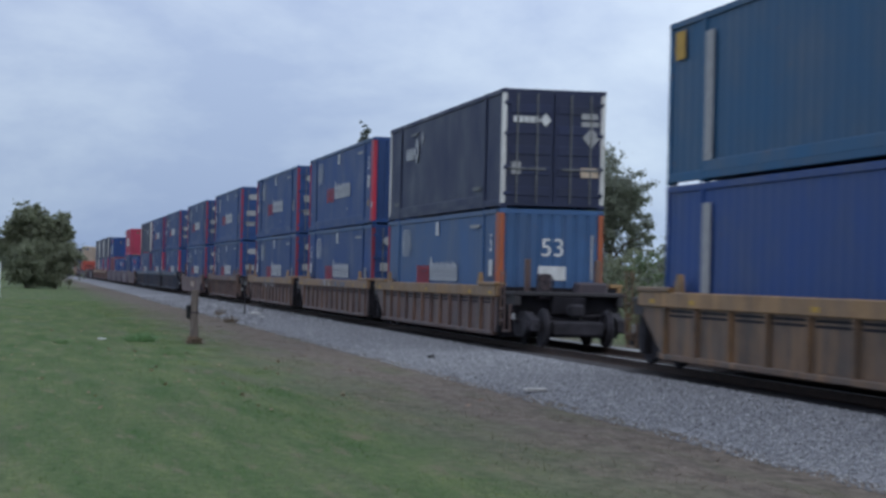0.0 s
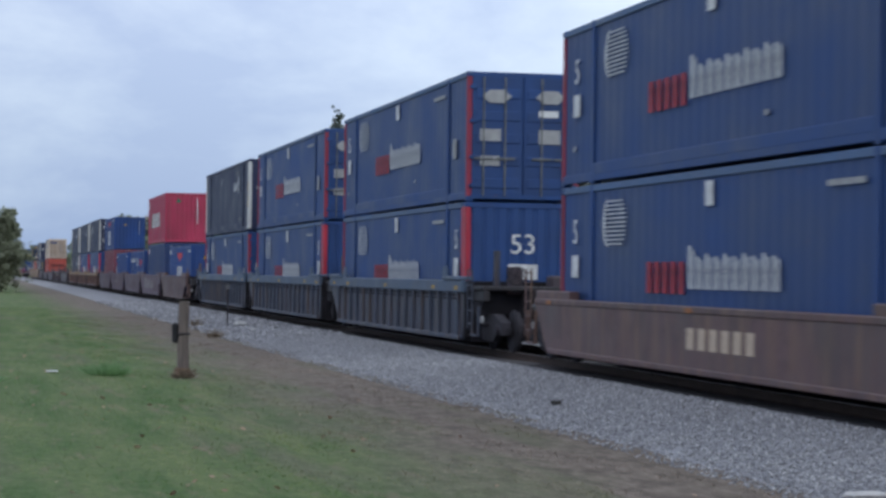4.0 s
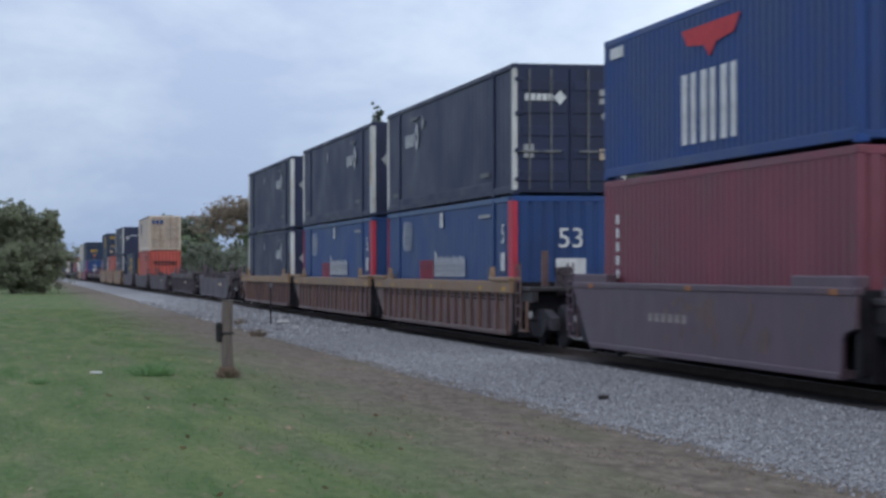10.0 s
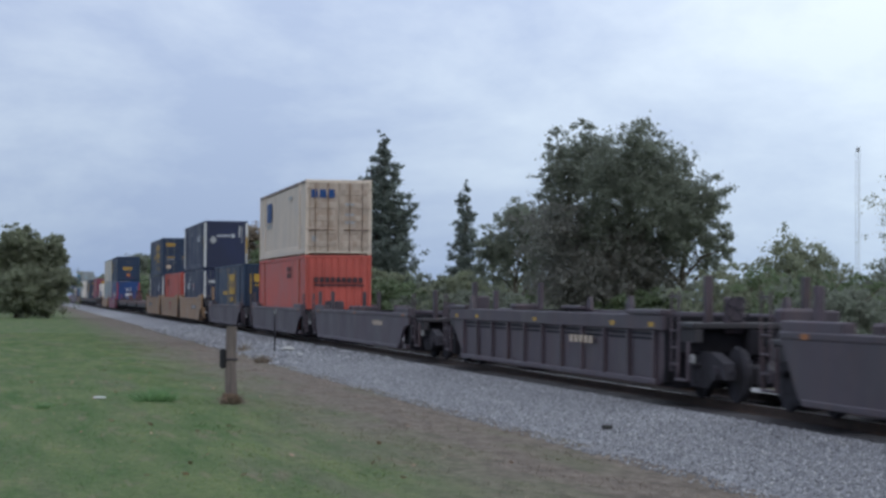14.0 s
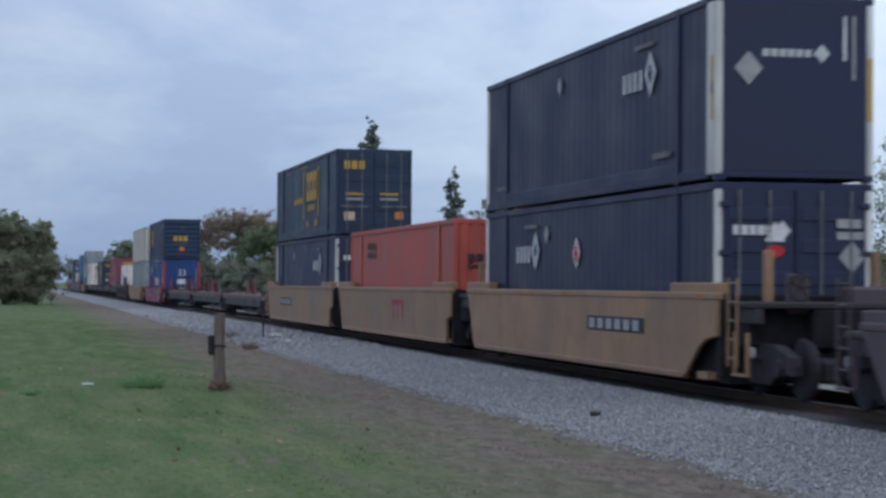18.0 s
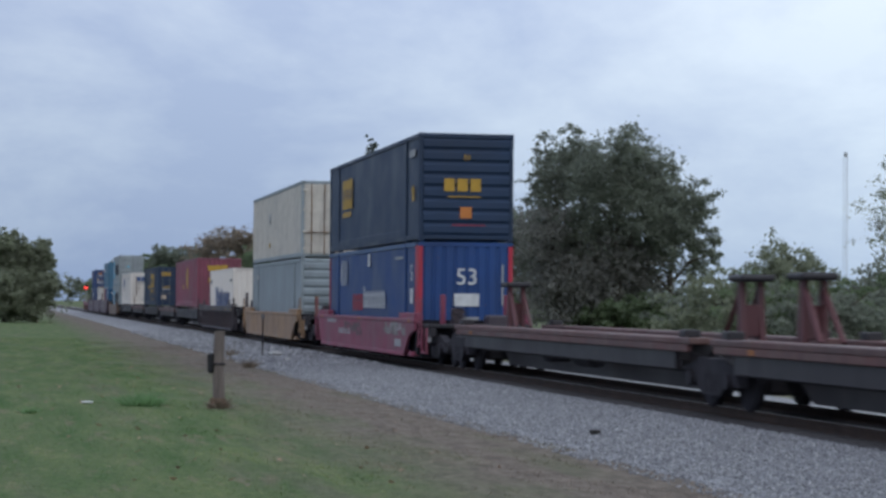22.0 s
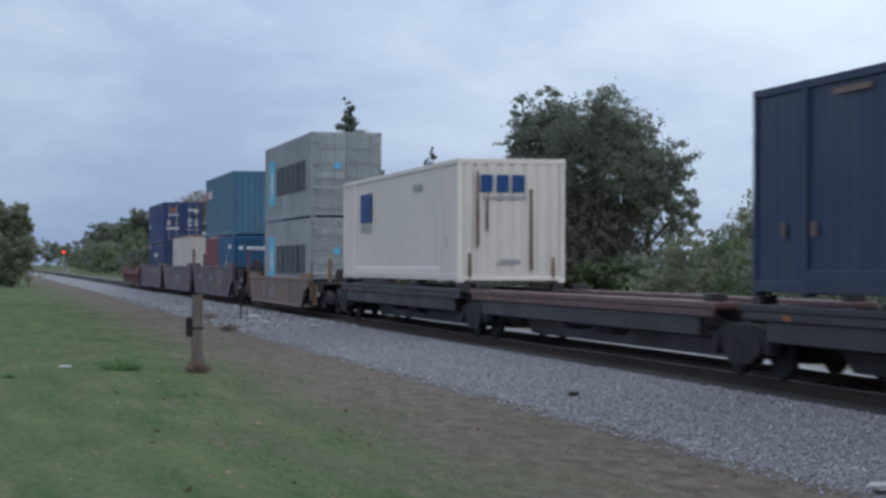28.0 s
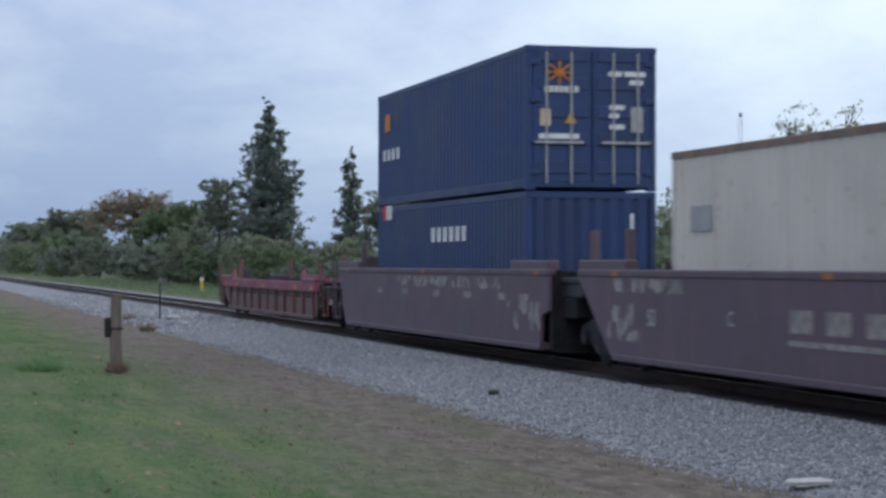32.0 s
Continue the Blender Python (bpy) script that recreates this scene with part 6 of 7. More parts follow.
track = thing("railway_track", "steel rails on dark wooden sleepers in ballast", "track", (TRACK, 0, 0), kind="structure")
for sx in (-1, 1):
    rail_prof = [(-0.075, 0.16), (0.075, 0.16), (0.075, 0.175), (0.012, 0.2), (0.012, 0.285), (0.036, 0.295), (0.036, RAIL), (-0.036, RAIL), (-0.036, 0.295), (-0.012, 0.285), (-0.012, 0.2), (-0.075, 0.175)]
    r = part("rail", Shape().prism([(x + sx * 0.755, z) for x, z in rail_prof], "y", -120, 1600), plain("rusty_rail", (0.045, 0.028, 0.02), 0.75, 0.1), track, "rust-sided steel rail")
    part("rail_head", Shape().box(sx * 0.755 - 0.028, sx * 0.755 + 0.028, -120, 1600, RAIL - 0.006, RAIL + 0.003), TREAD, r, "polished running surface")

# Wagon-wide dark strip: oily stone, with the shade under the train painted in.
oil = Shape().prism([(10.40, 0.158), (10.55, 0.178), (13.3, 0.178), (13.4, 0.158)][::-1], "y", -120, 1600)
single("oily_ballast", oil, plain("oily_shaded_stone", (0.040, 0.037, 0.042), 0.9, 0, 0.4, 14), "oily ballast between the rails with the train's shade painted in", "ballast", kind="structure")
tie = lambda: Shape().cbox(-1.3, 1.3, -0.11, 0.11, 0.08, 0.185, 0.012)
for i in range(230):
    part("sleeper", tie, TIE_WOOD, track, at=(0.02 * math.sin(i * 2.3), 14 + i * 0.5, 0), key=("tie",))
rest = Shape()
for i in range(420):
    rest.box(-1.3, 1.3, 129.4 + i * 0.5 - 0.11, 129.4 + i * 0.5 + 0.11, 0.08, 0.185)
tagged(part("sleepers", rest, TIE_WOOD, track), kind="stuff")


def loose_stones(name, n, x0, x1, y0, y1, size, seed, label, mat=None, power=1.0):
    """Angular stones lying on the ballast slope, as one heap of small eight-sided lumps."""
    r = np.random.RandomState(seed)
    x = x0 + (x1 - x0) * r.rand(n)
    y = y0 + (y1 - y0) * r.rand(n) ** power
    edge = (x > 7.5 + 0.22 * np.sin(y * 0.9) + 0.16 * np.sin(y * 2.3 + 1) - 0.25 * r.rand(n) ** 3 * 6)
    x, y = x[edge], y[edge]
    k = len(x)
    z = np.interp(x, [p[0] for p in prof], [p[1] for p in prof])
    z = np.maximum(z, 0.0)
    s = size * (0.55 + 0.9 * r.rand(k))
    base = np.array([[1, 0, 0], [0, 1, 0], [-1, 0, 0], [0, -1, 0], [0, 0, 1], [0, 0, -1]], float)
    P = base[None] * (0.7 + 0.6 * r.rand(k, 6, 1)) + 0.25 * r.randn(k, 6, 3)
    P *= s[:, None, None] * np.stack([np.ones(k), 0.8 + 0.4 * r.rand(k), 0.75 * np.ones(k)], 1)[:, None, :]
    w = r.rand(k) * 6.28
    c, q = np.cos(w), np.sin(w)
    X = P[..., 0] * c[:, None] - P[..., 1] * q[:, None]
    Y = P[..., 0] * q[:, None] + P[..., 1] * c[:, None]
    V = np.stack([X + x[:, None], Y + y[:, None], P[..., 2] + z[:, None] + s[:, None] * 0.3], 2)
    tri = np.array([[0, 1, 4], [1, 2, 4], [2, 3, 4], [3, 0, 4], [1, 0, 5], [2, 1, 5], [3, 2, 5], [0, 3, 5]])
    me = bpy.data.meshes.new(name)
    F = (tri[None] + (np.arange(k) * 6)[:, None, None]).reshape(-1)
    me.vertices.add(k * 6)
    me.vertices.foreach_set("co", V.astype(np.float32).ravel())
    me.loops.add(len(F))
    me.loops.foreach_set("vertex_index", F.astype(np.int32))
    me.polygons.add(k * 8)
    me.polygons.foreach_set("loop_start", np.arange(k * 8, dtype=np.int32) * 3)
    me.materials.append(mat or STONE)
    me.update()
    me.validate()
    return tagged(new(name, me), label, "gravel", kind="stuff")


loose_stones("ballast_stones", 110000, 7.0, 10.5, -6, 66, 0.019, 3, "pale grey crushed stones on the ballast slope", power=1.2)
loose_stones("ballast_stones", 9000, 7.0, 10.5, 60, 130, 0.05, 4, "pale grey crushed stones farther along the slope")


def grass_field(name, n, x0, x1, y0, y1, h, seed, label, mat, power=1.0, keep=None):
    """Grass blades, three-cornered, leaning every way."""
    r = np.random.RandomState(seed)
    x = x0 + (x1 - x0) * r.rand(n)
    y = y0 + (y1 - y0) * r.rand(n) ** power
    if keep is not None:
        m = keep(x, y, r)
        x, y = x[m], y[m]
    k = len(x)
    hh = h * (0.5 + r.rand(k))
    w = 0.004 + 0.003 * r.rand(k) + y * 0.00008
    a = r.rand(k) * 6.28
    lean = 0.9 * hh
    b = r.rand(k) * 6.28
    p0 = np.stack([x - w * np.cos(a), y - w * np.sin(a), np.zeros(k)], 1)
    p1 = np.stack([x + w * np.cos(a), y + w * np.sin(a), np.zeros(k)], 1)
    p2 = np.stack([x + lean * np.cos(b), y + lean * np.sin(b), hh], 1)
    return tagged(new(name, quads_mesh(name, np.stack([p0, p1, p2], 1), mat, 3)), label, "grass", kind="stuff")


def patchy(x, y, r):
    v = np.sin(x * 0.9 + 1.3 * np.sin(y * 0.31)) + np.sin(y * 0.53 + 1.7 * np.sin(x * 0.7)) + np.sin(x * 2.1 + y * 0.8)
    return v + 1.5 * r.rand(len(x)) - np.clip((x - 3.2) * 0.8, 0, 3) > -0.4


def clumped(x, y, r):
    v = np.sin(x * 3.1 + 2.0 * np.sin(y * 0.6)) + np.sin(y * 1.3 + 1.7 * np.sin(x * 1.9)) + np.sin(x * 5.3 + y * 0.9)
    return v + 1.2 * r.rand(len(x)) > 0.5


grass_field("lawn_blades", 230000, -9, 7.0, -8, 110, 0.013, 7, "short mown grass blades", BRIGHT_TURF_BLADE, 1.5, patchy)
grass_field("dry_blades", 60000, 2.5, 7.75, -8, 90, 0.02, 9, "dry brown grass at the edge of the ballast", BRIGHT_TURF_BLADE, 1.5, clumped)
grass_field("verge_grass", 12000, 16.5, 25, 30, 260, 0.35, 11, "rough grass beyond the track", LEAF_MID, 1.3)


def tuft(name, x, y, rad, h, n, seed, label, mat):
    r = np.random.RandomState(seed)
    ang, q = r.rand(n) * 6.28, np.sqrt(r.rand(n)) * rad
    px, py = q * np.cos(ang), q * np.sin(ang)
    hh = h * (0.5 + 0.6 * r.rand(n)) * (1.1 - 0.6 * q / rad)
    a = r.rand(n) * 6.28
    w = 0.012 + 0.012 * r.rand(n)
    p0 = np.stack([px - w * np.cos(a), py - w * np.sin(a), np.zeros(n)], 1)
    p1 = np.stack([px + w * np.cos(a), py + w * np.sin(a), np.zeros(n)], 1)
    p2 = np.stack([px * 1.5 + 0.14 * r.randn(n), py * 1.5 + 0.14 * r.randn(n), hh], 1)
    ob = new(name, quads_mesh(name, np.stack([p0, p1, p2], 1), mat, 3))
    ob.location = (x, y, 0)
    return tagged(ob, label, "plant")


tuft("weed_clump", 2.42, 39.6, 0.34, 0.34, 330, 21, "bright green weed clump in the lawn", LEAF_WEED)
tuft("weed_clump", 0.3, 37.0, 0.10, 0.16, 90, 22, "small green weed clump in the lawn", LEAF_WEED)
tuft("dry_weed", 6.9, 62.0, 0.2, 0.4, 120, 23, "dry brown weed at the foot of the ballast", DRY_WEED)
tuft("dry_weed", 7.6, 74.0, 0.22, 0.45, 120, 24, "dry brown weed at the foot of the ballast", DRY_WEED)


def fallen_leaves(n, x0, x1, y0, y1, seed):
    """Curled dry leaves strewn over the lawn."""
    r = np.random.RandomState(seed)
    p = np.stack([x0 + (x1 - x0) * r.rand(n), y0 + (y1 - y0) * r.rand(n) ** 1.2, np.full(n, 0.02)], 1)
    a = r.rand(n) * 6.28
    s = (0.025 + 0.035 * r.rand(n))[:, None]
    u = np.stack([np.cos(a), np.sin(a), 0.5 * r.rand(n)], 1) * s
    v = np.stack([-np.sin(a), np.cos(a), 0.6 * r.rand(n)], 1) * s * 0.6
    return tagged(new("fallen_leaves", quads_mesh("fallen_leaves", np.stack([p - u, p - v, p + u, p + v], 1), LEAF_FALLEN)),
                  "dry orange-brown leaves strewn over the lawn", "leaves", kind="stuff")


fallen_leaves(330, -8, 6.5, 12, 62, 41)

# post, stake, litter
post = thing("fence_post", "weathered wooden post with a black box on its side", "post", (3.71, 38.6, 0), rz=radians(4))
ps, n = Shape(), 12
for i in range(8):
    q = i / 7
    rad = 0.115 - 0.02 * q if i < 7 else 0.05
    ps.v += [(0.012 * math.sin(i * 1.4) + rad * math.cos(2 * math.pi * j / n), rad * math.sin(2 * math.pi * j / n), 1.4 * min(1.0, i / 6)) for j in range(n)]
ps.f = [(i * n + j, i * n + (j + 1) % n, (i + 1) * n + (j + 1) % n, (i + 1) * n + j) for i in range(7) for j in range(n)] + [tuple(range(7 * n, 8 * n))]
part("shaft", ps, POST_WOOD, post)
bx = part("meter_box", Shape().cbox(-0.2, -0.09, -0.08, 0.08, 0.64, 1.0, 0.03), RUBBER, post, "small black box")
part("strap", Shape().cbox(-0.13, 0.115, -0.118, 0.118, 0.79, 0.82, 0.01), STEEL, post)
mound = Shape()
r_ = random.Random(4)
ring = [(math.cos(2 * math.pi * i / 14), math.sin(2 * math.pi * i / 14)) for i in range(14)]
mv = [(0, 0, 0.2)] + [(0.14 * a, 0.14 * b, 0.17 + 0.02 * r_.random()) for a, b in ring] + [(0.22 * a * r_.uniform(0.7, 1.2), 0.22 * b * r_.uniform(0.8, 1.2), -0.01) for a, b in ring]
mf = [(0, 1 + i, 1 + (i + 1) % 14) for i in range(14)] + [(1 + i, 15 + i, 15 + (i + 1) % 14, 1 + (i + 1) % 14) for i in range(14)]
single("earth_mound", Shape().add(mv, mf), plain("brown_earth", (0.13, 0.085, 0.055), 0.95, 0, 0.4, 9), "small mound of brown earth round the post", "earth", (3.71, 38.6, 0))
tuft("dry_weed", 3.73, 38.4, 0.16, 0.26, 150, 31, "dry weeds round the foot of the post", DRY_WEED)

stake = thing("marker_stake", "thin dark metal stake with a small grey plate", "stake", (8.35, 71.5, 0.07))
part("rod", Shape().tube((0, 0, 0), (0, 0, 1.45), 0.03, n=6), STEEL, stake)
part("plate", Shape().cbox(-0.06, 0.06, -0.045, -0.025, 1.28, 1.44, 0.01), ROD_STEEL, stake, "small grey plate")
for x, y, s, sd in ((8.75, 71.2, 0.22, 1), (8.5, 66.0, 0.12, 2), (9.0, 73.0, 0.16, 3)):
    rr = random.Random(sd)
    lump = Shape().cbox(-s, s, -s * 0.8, s * 0.8, 0, s * 0.7, s * 0.3)
    lump.v = [(a + rr.uniform(-0.2, 0.2) * s, b + rr.uniform(-0.2, 0.2) * s, c + rr.uniform(0, 0.2) * s) for a, b, c in lump.v]
    single("rubble_lump", lump, plain("broken_concrete", (0.45, 0.45, 0.44), 0.9, 0, 0.2, 8), "pale broken lump of concrete on the ballast", "rubble", (x, y, 0.09), "rubble by the stake")


def stone_lump(x, y, s, flat, mat, label, seed, name="stone"):
    rr = random.Random(seed)
    z = max(0.0, float(np.interp(x, [p[0] for p in prof], [p[1] for p in prof])))
    lump = Shape().cbox(-s, s, -s * 0.7, s * 0.7, 0, s * flat, s * 0.25 * min(1, flat))
    lump.v = [(a + rr.uniform(-0.15, 0.15) * s, b + rr.uniform(-0.15, 0.15) * s, c + rr.uniform(0, 0.15) * s * flat) for a, b, c in lump.v]
    single(name, lump, mat, label, "stone", (x, y, z + 0.02))


DARK_STONE = plain("dark_stone", (0.05, 0.048, 0.045), 0.9, 0, 0.3, 9)
PALE_STONE = plain("pale_slab", (0.5, 0.49, 0.47), 0.85, 0, 0.15, 8)
stone_lump(8.2, 29.3, 0.07, 0.8, DARK_STONE, "dark lump lying on the ballast", 1)
stone_lump(7.55, 16.9, 0.17, 0.3, PALE_STONE, "pale flat slab at the edge of the ballast", 2, "slab")
single("litter", Shape().cbox(-0.11, 0.11, -0.08, 0.08, 0.0, 0.03, 0.012), MARK_WHITE, "white scrap of litter in the grass", "litter", (1.42, 40.3, 0.02))

# white marker by the bush, pale road behind it
wm = thing("white_marker_post", "slim white marker post in the grass", "post", (-2.25, 118.0, 0))
part("shaft", Shape().cbox(-0.08, 0.08, -0.08, 0.08, 0, 2.2, 0.02), plain("white_post_paint", (0.75, 0.75, 0.74), 0.6), wm)
road = Shape().add([(-60, 196, 0.012), (-9, 205, 0.012), (-5.5, 222, 0.012), (-8, 240, 0.012), (-60, 236, 0.012)], [(0, 1, 2, 3, 4)])
single("gravel_road", road, ROAD_DUST, "pale gravel road beyond the bush", "road", kind="structure")

# red signal and yellow marker beyond the track
sig = thing("railway_signal", "railway signal mast showing a red light", "signal", (15.0, 440.0, 0))
part("mast", Shape().tube((0, 0, 0), (0, 0, 4.8), 0.09, n=8), MARK_GREY, sig)
hd = part("signal_head", Shape().cbox(-0.42, 0.42, 0.1, 0.2, 3.9, 4.95, 0.05), RUBBER, sig)
part("red_light", Shape().tube((0, 0.02, 4.42), (0, 0.12, 4.42), 0.30, n=14), glow_material("red_signal_glow", (1.0, 0.06, 0.04), 3.0), hd, "glowing red lens")
part("hood", Shape().tube((0, -0.2, 4.6), (0, 0.1, 4.62), 0.16, n=10), RUBBER, hd)
part("signal_case", Shape().cbox(0.5, 1.1, -0.3, 0.3, 0, 1.3, 0.03), MARK_GREY, sig)
ym = thing("yellow_marker", "short yellow and white marker post beyond the track", "post", (21.3, 156.0, 0))
part("shaft", Shape().cbox(-0.11, 0.11, -0.11, 0.11, 0, 0.75, 0.02), plain("yellow_marker_paint", (0.62, 0.45, 0.08), 0.6), ym)
part("cap", Shape().cbox(-0.13, 0.13, -0.13, 0.13, 0.75, 1.0, 0.03), MARK_WHITE, ym, "white cap")

# slender mast far behind the trees
mast = thing("radio_mast", "slender pale lattice mast above the trees", "mast", (122.0, 298.0, 0))
ms = [Shape() for _ in range(3)]
corners = [(0.36 * math.cos(a), 0.36 * math.sin(a)) for a in (0.3, 2.4, 4.5)]
H_ = 24.2
for (cx, cy), sh in zip(corners, ms):
    sh.tube((cx, cy, 0), (cx, cy, H_), 0.022, n=6)
    part("leg", sh, MARK_GREY, mast)
br = Shape()
for i in range(24):
    for (a, b), (c_, d_) in zip(corners, corners[1:] + corners[:1]):
        br.tube((a, b, i * 1.0), (c_, d_, i * 1.0 + 1.0), 0.011, n=4)
part("bracing", br, MARK_GREY, mast)
part("beacon", Shape().cbox(-0.22, 0.22, -0.22, 0.22, H_, H_ + 0.7, 0.08), MARK_GREY, mast)


# ---- trees ----
def limbs(sh, r, x, y, z, h, spread, base_r, n):
    """A tapered trunk in bends, with limbs that rise from it."""
    pts = [Vector((x, y, z))]
    k = 6
    for i in range(1, k + 1):
        pts.append(Vector((x + 0.02 * h * math.sin(i * 1.7), y + 0.02 * h * math.cos(i * 2.1), z + h * i / k)))
    for i in range(k):
        sh.tube(pts[i], pts[i + 1], base_r * (1 - i / (k + 0.5)), base_r * (1 - (i + 1) / (k + 0.5)), n=8, caps=False)
    tips = []
    for j in range(n):
        q = 0.3 + 0.65 * j / n
        i = min(k - 1, int(q * k))
        p = pts[i].lerp(pts[i + 1], q * k - i)
        a = j * 2.4 + r.random()
        out = spread * (0.55 + 0.5 * r.random()) * (1.15 - q * 0.6)
        e = p + Vector((out * math.cos(a), out * math.sin(a), out * 0.55 + 0.05 * h))
        mid = p.lerp(e, 0.5) + Vector((0, 0, 0.06 * h))
        br = base_r * (1 - q) * 0.5 + 0.02
        sh.tube(p, mid, br, br * 0.65, n=6, caps=False)
        sh.tube(mid, e, br * 0.65, br * 0.15, n=6, caps=False)
        tips.append(e)
    return tips


def cloud(rs, lobes, n, leaf):
    """Leaf quads in clumps inside lobes (centre, radii, weight), denser towards the skin."""
    out = []
    wsum = sum(w for *_, w in lobes)
    for (cx, cy, cz), (rx, ry, rz), w in lobes:
        k = int(n * w / wsum)
        clumps = max(10, k // 24)
        d = rs.randn(clumps, 3)
        d /= np.linalg.norm(d, axis=1)[:, None]
        rad = (0.3 + 0.7 * rs.rand(clumps) ** 0.45) * (0.72 + 0.6 * rs.rand(clumps) ** 2)
        cc = d * rad[:, None] * [rx, ry, rz] + [cx, cy, cz]
        which = rs.randint(0, clumps, k)
        size = min(rx, ry, rz) * 0.13 * (0.6 + 0.9 * rs.rand(k))[:, None]
        p = cc[which] + rs.randn(k, 3) * size * [1, 1, 0.7]
        a = rs.randn(k, 3)
        a /= np.linalg.norm(a, axis=1)[:, None]
        b = np.cross(a, rs.randn(k, 3))
        b /= np.linalg.norm(b, axis=1)[:, None]
        s = (leaf * (0.6 + 0.8 * rs.rand(k)))[:, None]
        out.append(np.stack([p - a * s, p - b * s * 0.5, p + a * s, p + b * s * 0.5], 1))
    V = np.concatenate(out)
    V[..., 2] = np.maximum(V[..., 2], 0.02)
    return V


def tree(x, y, h, w, leaf_mat, label, seed, shape="round", n=5000, leaf=0.22, name="tree", bare=False, group=""):
    r, rs = random.Random(seed), np.random.RandomState(seed)
    n, leaf = int(n * 2.5), leaf * 0.62
    t = thing(name, label, "tree" if name == "tree" else "bush", (x, y, 0), group)
    sh = Shape()
    lobes = []
    if shape == "cone":
        limbs(sh, r, 0, 0, 0, h * 0.97, w * 0.25, 0.02 * h, 6)
        k = 20
        for i in range(k):
            q = (i + 0.5) / k
            rad = w / 2 * (1 - q) ** 0.72 * r.uniform(0.84, 1.16) + 0.14
            a = r.random() * 6.28
            off = rad * 0.22
            lobes.append(((off * math.cos(a), off * math.sin(a), h * (0.06 + 0.93 * q)), (rad, rad, h / k * 1.5), rad ** 1.6 + 0.3))
    elif shape == "shrub":
        limbs(sh, r, 0, 0, 0, h * 0.7, w * 0.3, 0.018 * h, 6)
        for i in range(10):
            a, q = i * 2.4, r.uniform(0.1, 0.62)
            hh = h * r.uniform(0.3, 0.72)
            lobes.append(((w * 0.36 * q * 1.7 * math.cos(a), w * 0.3 * q * 1.7 * math.sin(a), hh), (w * 0.22, w * 0.22, h * 0.26), 1))
        lobes.append(((0, 0, h * 0.3), (w * 0.46, w * 0.42, h * 0.3), 3))
    else:
        tips = limbs(sh, r, 0, 0, 0, h * (0.86 if bare else 0.72), w * 0.42, 0.028 * h * (0.6 if bare else 1), 16 if bare else 9)
        if bare:
            for e in list(tips):
                for k in range(5):
                    q = e + Vector((r.uniform(-1, 1), r.uniform(-1, 1), r.uniform(0.1, 0.9))) * (0.13 * w)
                    sh.tube(e - Vector((0, 0, 0.04 * h)), q, 0.022, 0.006, n=4, caps=False)
        for e in tips:
            q = r.uniform(0.13, 0.24)
            lobes.append(((e.x, e.y, min(e.z + 0.05 * h, h * 0.9)), (w * q, w * q, h * q * 0.75), 1))
        for i in range(6):
            a = i * 1.05 + r.random()
            q = r.uniform(0.15, 0.34)
            lobes.append(((w * q * math.cos(a), w * q * math.sin(a), h * r.uniform(0.55, 0.86)), (w * 0.19, w * 0.19, h * 0.13), 1.1))
        lobes.append(((0, 0, h * 0.55), (w * 0.34, w * 0.34, h * 0.3), 2.4 if not bare else 0.1))
    part("trunk", sh, BARK, t)
    ob = new("crown", quads_mesh("crown", cloud(rs, lobes, n, leaf), leaf_mat))
    ob.parent = t
    return t


# bush beside the lawn and dark trees behind it
tree(-0.6, 183, 8.6, 5.2, LEAF_OLIVE, "leafy round bush-like tree at the end of the lawn", 101, "round", 7000, 0.24)
tree(2.0, 183.5, 7.9, 4.4, LEAF_OLIVE, "leafy round bush-like tree at the end of the lawn", 106, "round", 5000, 0.24)
tree(0.3, 181, 4.9, 7.6, LEAF_OLIVE, "dense olive bush at the end of the lawn", 102, "shrub", 13000, 0.22, "bush")
tree(-9.5, 228, 8.2, 8.5, LEAF_DARK, "dark green tree behind the gravel road", 103, "round", 5000, 0.3)
tree(-17.0, 236, 8.8, 9, LEAF_DARK, "dark green tree behind the gravel road", 104, "round", 4500, 0.3)
tree(-3.5, 300, 6.5, 9, LEAF_DARK, "dark green tree far behind the lawn", 105, "round", 3000, 0.35)

# beyond the track
tree(30.0, 179, 15.9, 7.6, LEAF_BLUE, "tall pointed evergreen tree beyond the track", 111, "cone", 15000, 0.24)
tree(27.0, 186, 10.6, 5.0, LEAF_DARK, "slim dark tree beyond the track", 112, "round", 2600, 0.26)
tree(30.4, 146, 10.0, 3.0, LEAF_BLUE, "slim pointed evergreen tree beyond the track", 113, "cone", 5000, 0.18)
tree(30.0, 128, 8.2, 6.0, LEAF_DARK, "dark rounded tree beyond the track", 114, "round", 4500, 0.2)
tree(27.4, 106, 11.9, 3.9, LEAF_DARK, "tall leafy tree beyond the track", 115, "round", 7000, 0.13)
tree(30.2, 104, 12.7, 7.4, LEAF_DARK, "broad leafy tree beyond the track", 116, "round", 14000, 0.14)
tree(33.2, 104, 9.4, 5.4, LEAF_DARK, "broad leafy tree beyond the track", 129, "round", 6000, 0.16)
tree(29.0, 105, 7.6, 9.5, LEAF_GREY, "dense grey-brown undergrowth below the tall trees", 117, "shrub", 12000, 0.18, "bush")
tree(32.3, 86, 5.2, 5.0, LEAF_OLIVE, "low rounded tree beyond the track", 118, "shrub", 4500, 0.14, "bush")
tree(35.0, 82, 4.2, 5.0, LEAF_DARK, "low rounded tree beyond the track", 119, "shrub", 4000, 0.14, "bush")
tree(34.2, 75, 8.1, 5.8, LEAF_OLIVE, "thin spreading tree with sparse leaves", 120, "round", 1800, 0.10, bare=True)
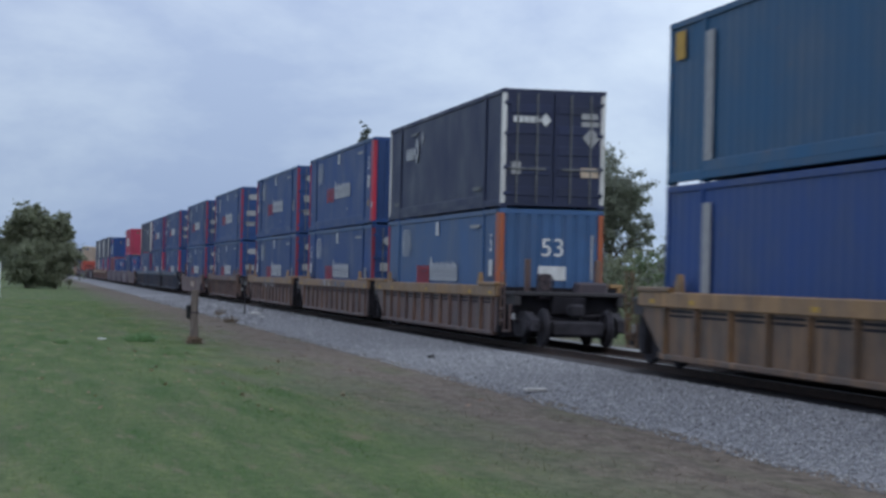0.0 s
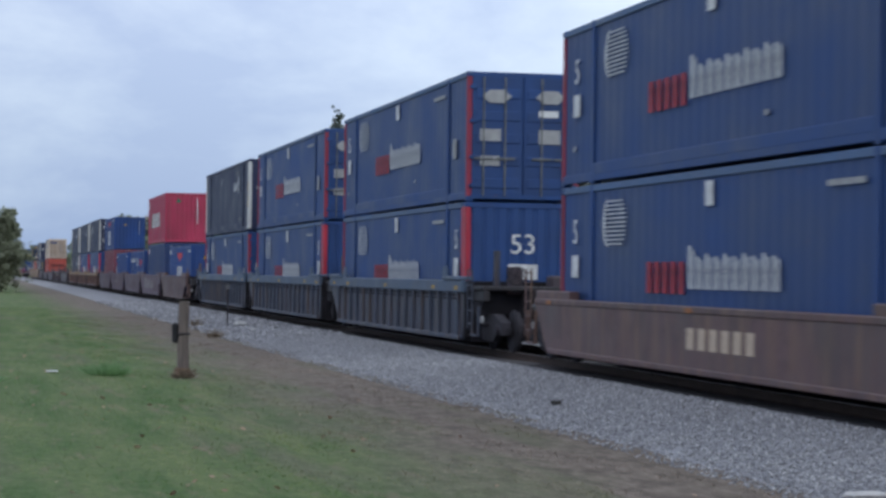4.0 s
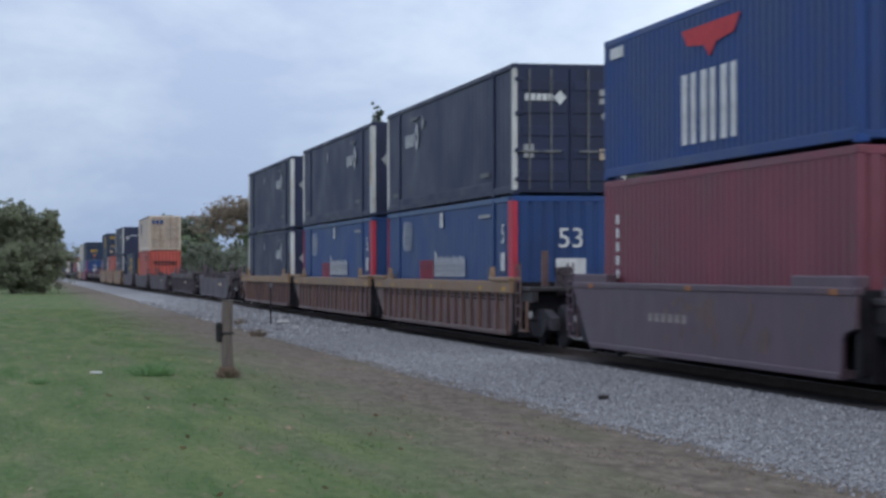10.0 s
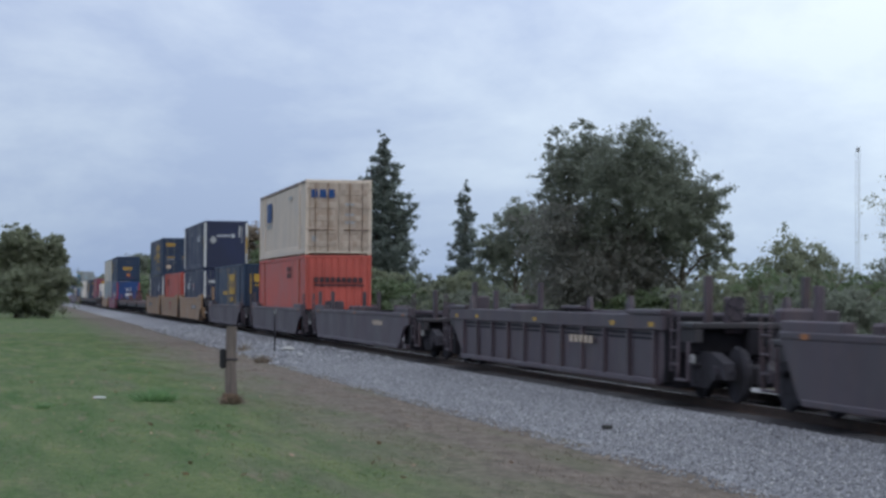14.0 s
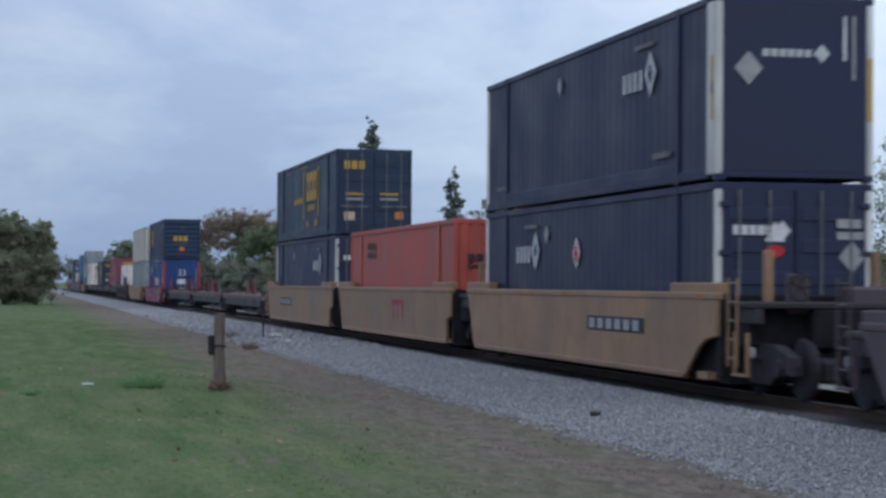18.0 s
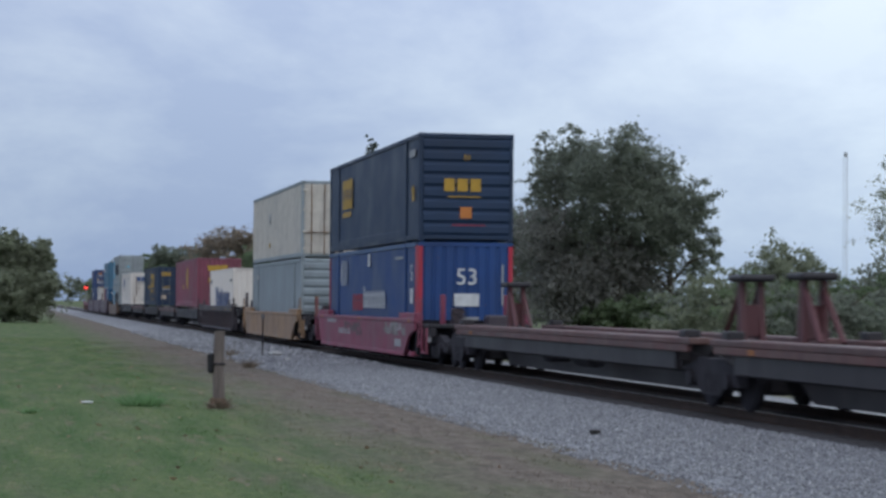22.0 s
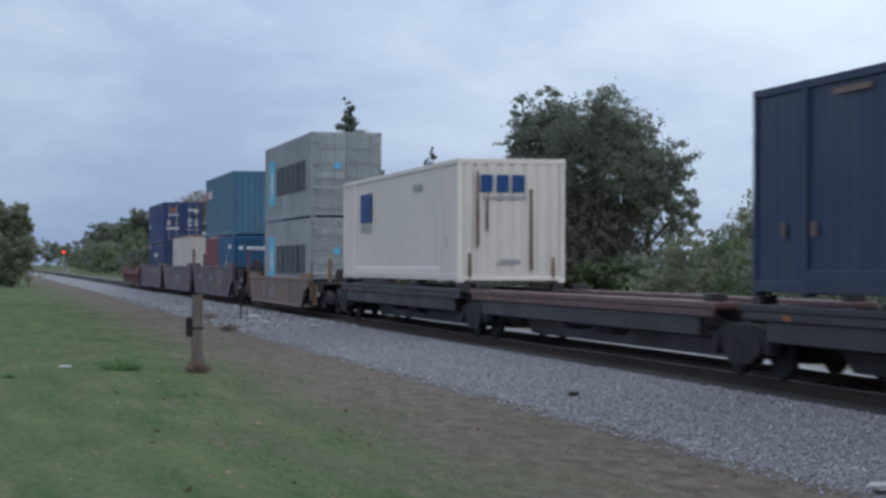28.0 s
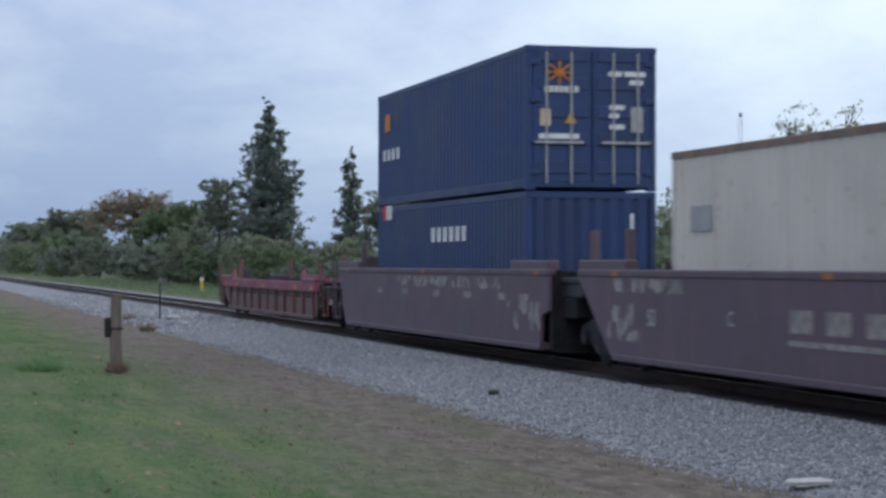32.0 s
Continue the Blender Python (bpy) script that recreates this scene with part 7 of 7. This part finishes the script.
tree(31.0, 296, 11.8, 15, LEAF_RUST, "broad tree with rusty autumn leaves", 121, "round", 7000, 0.28, bare=True)
tree(29.0, 240, 9.6, 8, LEAF_MID, "leafy green tree beyond the track", 122, "round", 3600, 0.3)
tree(28.0, 212, 9.0, 6, LEAF_MID, "leafy green tree beyond the track", 123, "round", 3200, 0.28)
tree(26.5, 200, 7.0, 6, LEAF_OLIVE, "rounded olive shrub beyond the track", 124, "shrub", 3200, 0.26, "bush")
tree(30.0, 380, 12.5, 14, LEAF_DARK, "dark green tree along the far line", 125, "round", 4000, 0.45)
tree(31.0, 440, 12.5, 14, LEAF_MID, "leafy green tree along the far line", 126, "round", 3600, 0.5)
tree(31.0, 520, 13.0, 16, LEAF_DARK, "dark green tree along the far line", 127, "round", 3600, 0.55)
tree(33.0, 620, 13.0, 18, LEAF_DARK, "dark green tree along the far line", 128, "round", 3000, 0.65)
rs_ = random.Random(77)
for i in range(26):
    y = 66 + i * 9 + rs_.uniform(-3, 3)
    m = (LEAF_DARK, LEAF_MID, LEAF_OLIVE)[i % 3]
    tree(27.5 + rs_.uniform(-1.5, 4), y, rs_.uniform(2.6, 4.6) + max(0, y - 150) * 0.008, rs_.uniform(6, 9), m, "dense green undergrowth beside the railway line", 200 + i, "shrub", 2600, 0.13 + y * 0.0008, "bush",
         group="undergrowth beyond the track")
for i in range(14):
    y = 310 + i * 26
    m = (LEAF_DARK, LEAF_MID, LEAF_OLIVE)[i % 3]
    tree(26 + rs_.uniform(-1, 4), y, rs_.uniform(6, 9), rs_.uniform(14, 20), m, "green thicket beside the far railway line", 240 + i, "shrub", 2400, 0.5, "bush", group="thickets along the far line")


def far_wood():
    """The wood that closes the view far down the line."""
    rs = np.random.RandomState(9)
    lobes = []
    for i in range(60):
        x = -160 + i * 9.0 + rs.uniform(-3, 3)
        if 6 < x < 18:
            continue
        y = 900 + rs.uniform(-30, 30)
        h = rs.uniform(9, 14)
        lobes.append(((x, y, h * 0.5), (7, 7, h * 0.5), 1))
    return tagged(new("far_wood", quads_mesh("far_wood", cloud(rs, lobes, 26000, 0.9), LEAF_DARK)), "far dark wood at the end of the line", "wood", kind="stuff")


far_wood()


# ---- what moves: the whole train along its track ----
def motions():
    times = [0, 0.5, 1, 1.5, 2, 3, 4.5, 8, 12, 16, 20, 24, 28, 32]
    for ob, s, z in MOVERS:
        walk(ob, [(t, pose(TRACK, s - run(t), z)) for t in times])


motions()
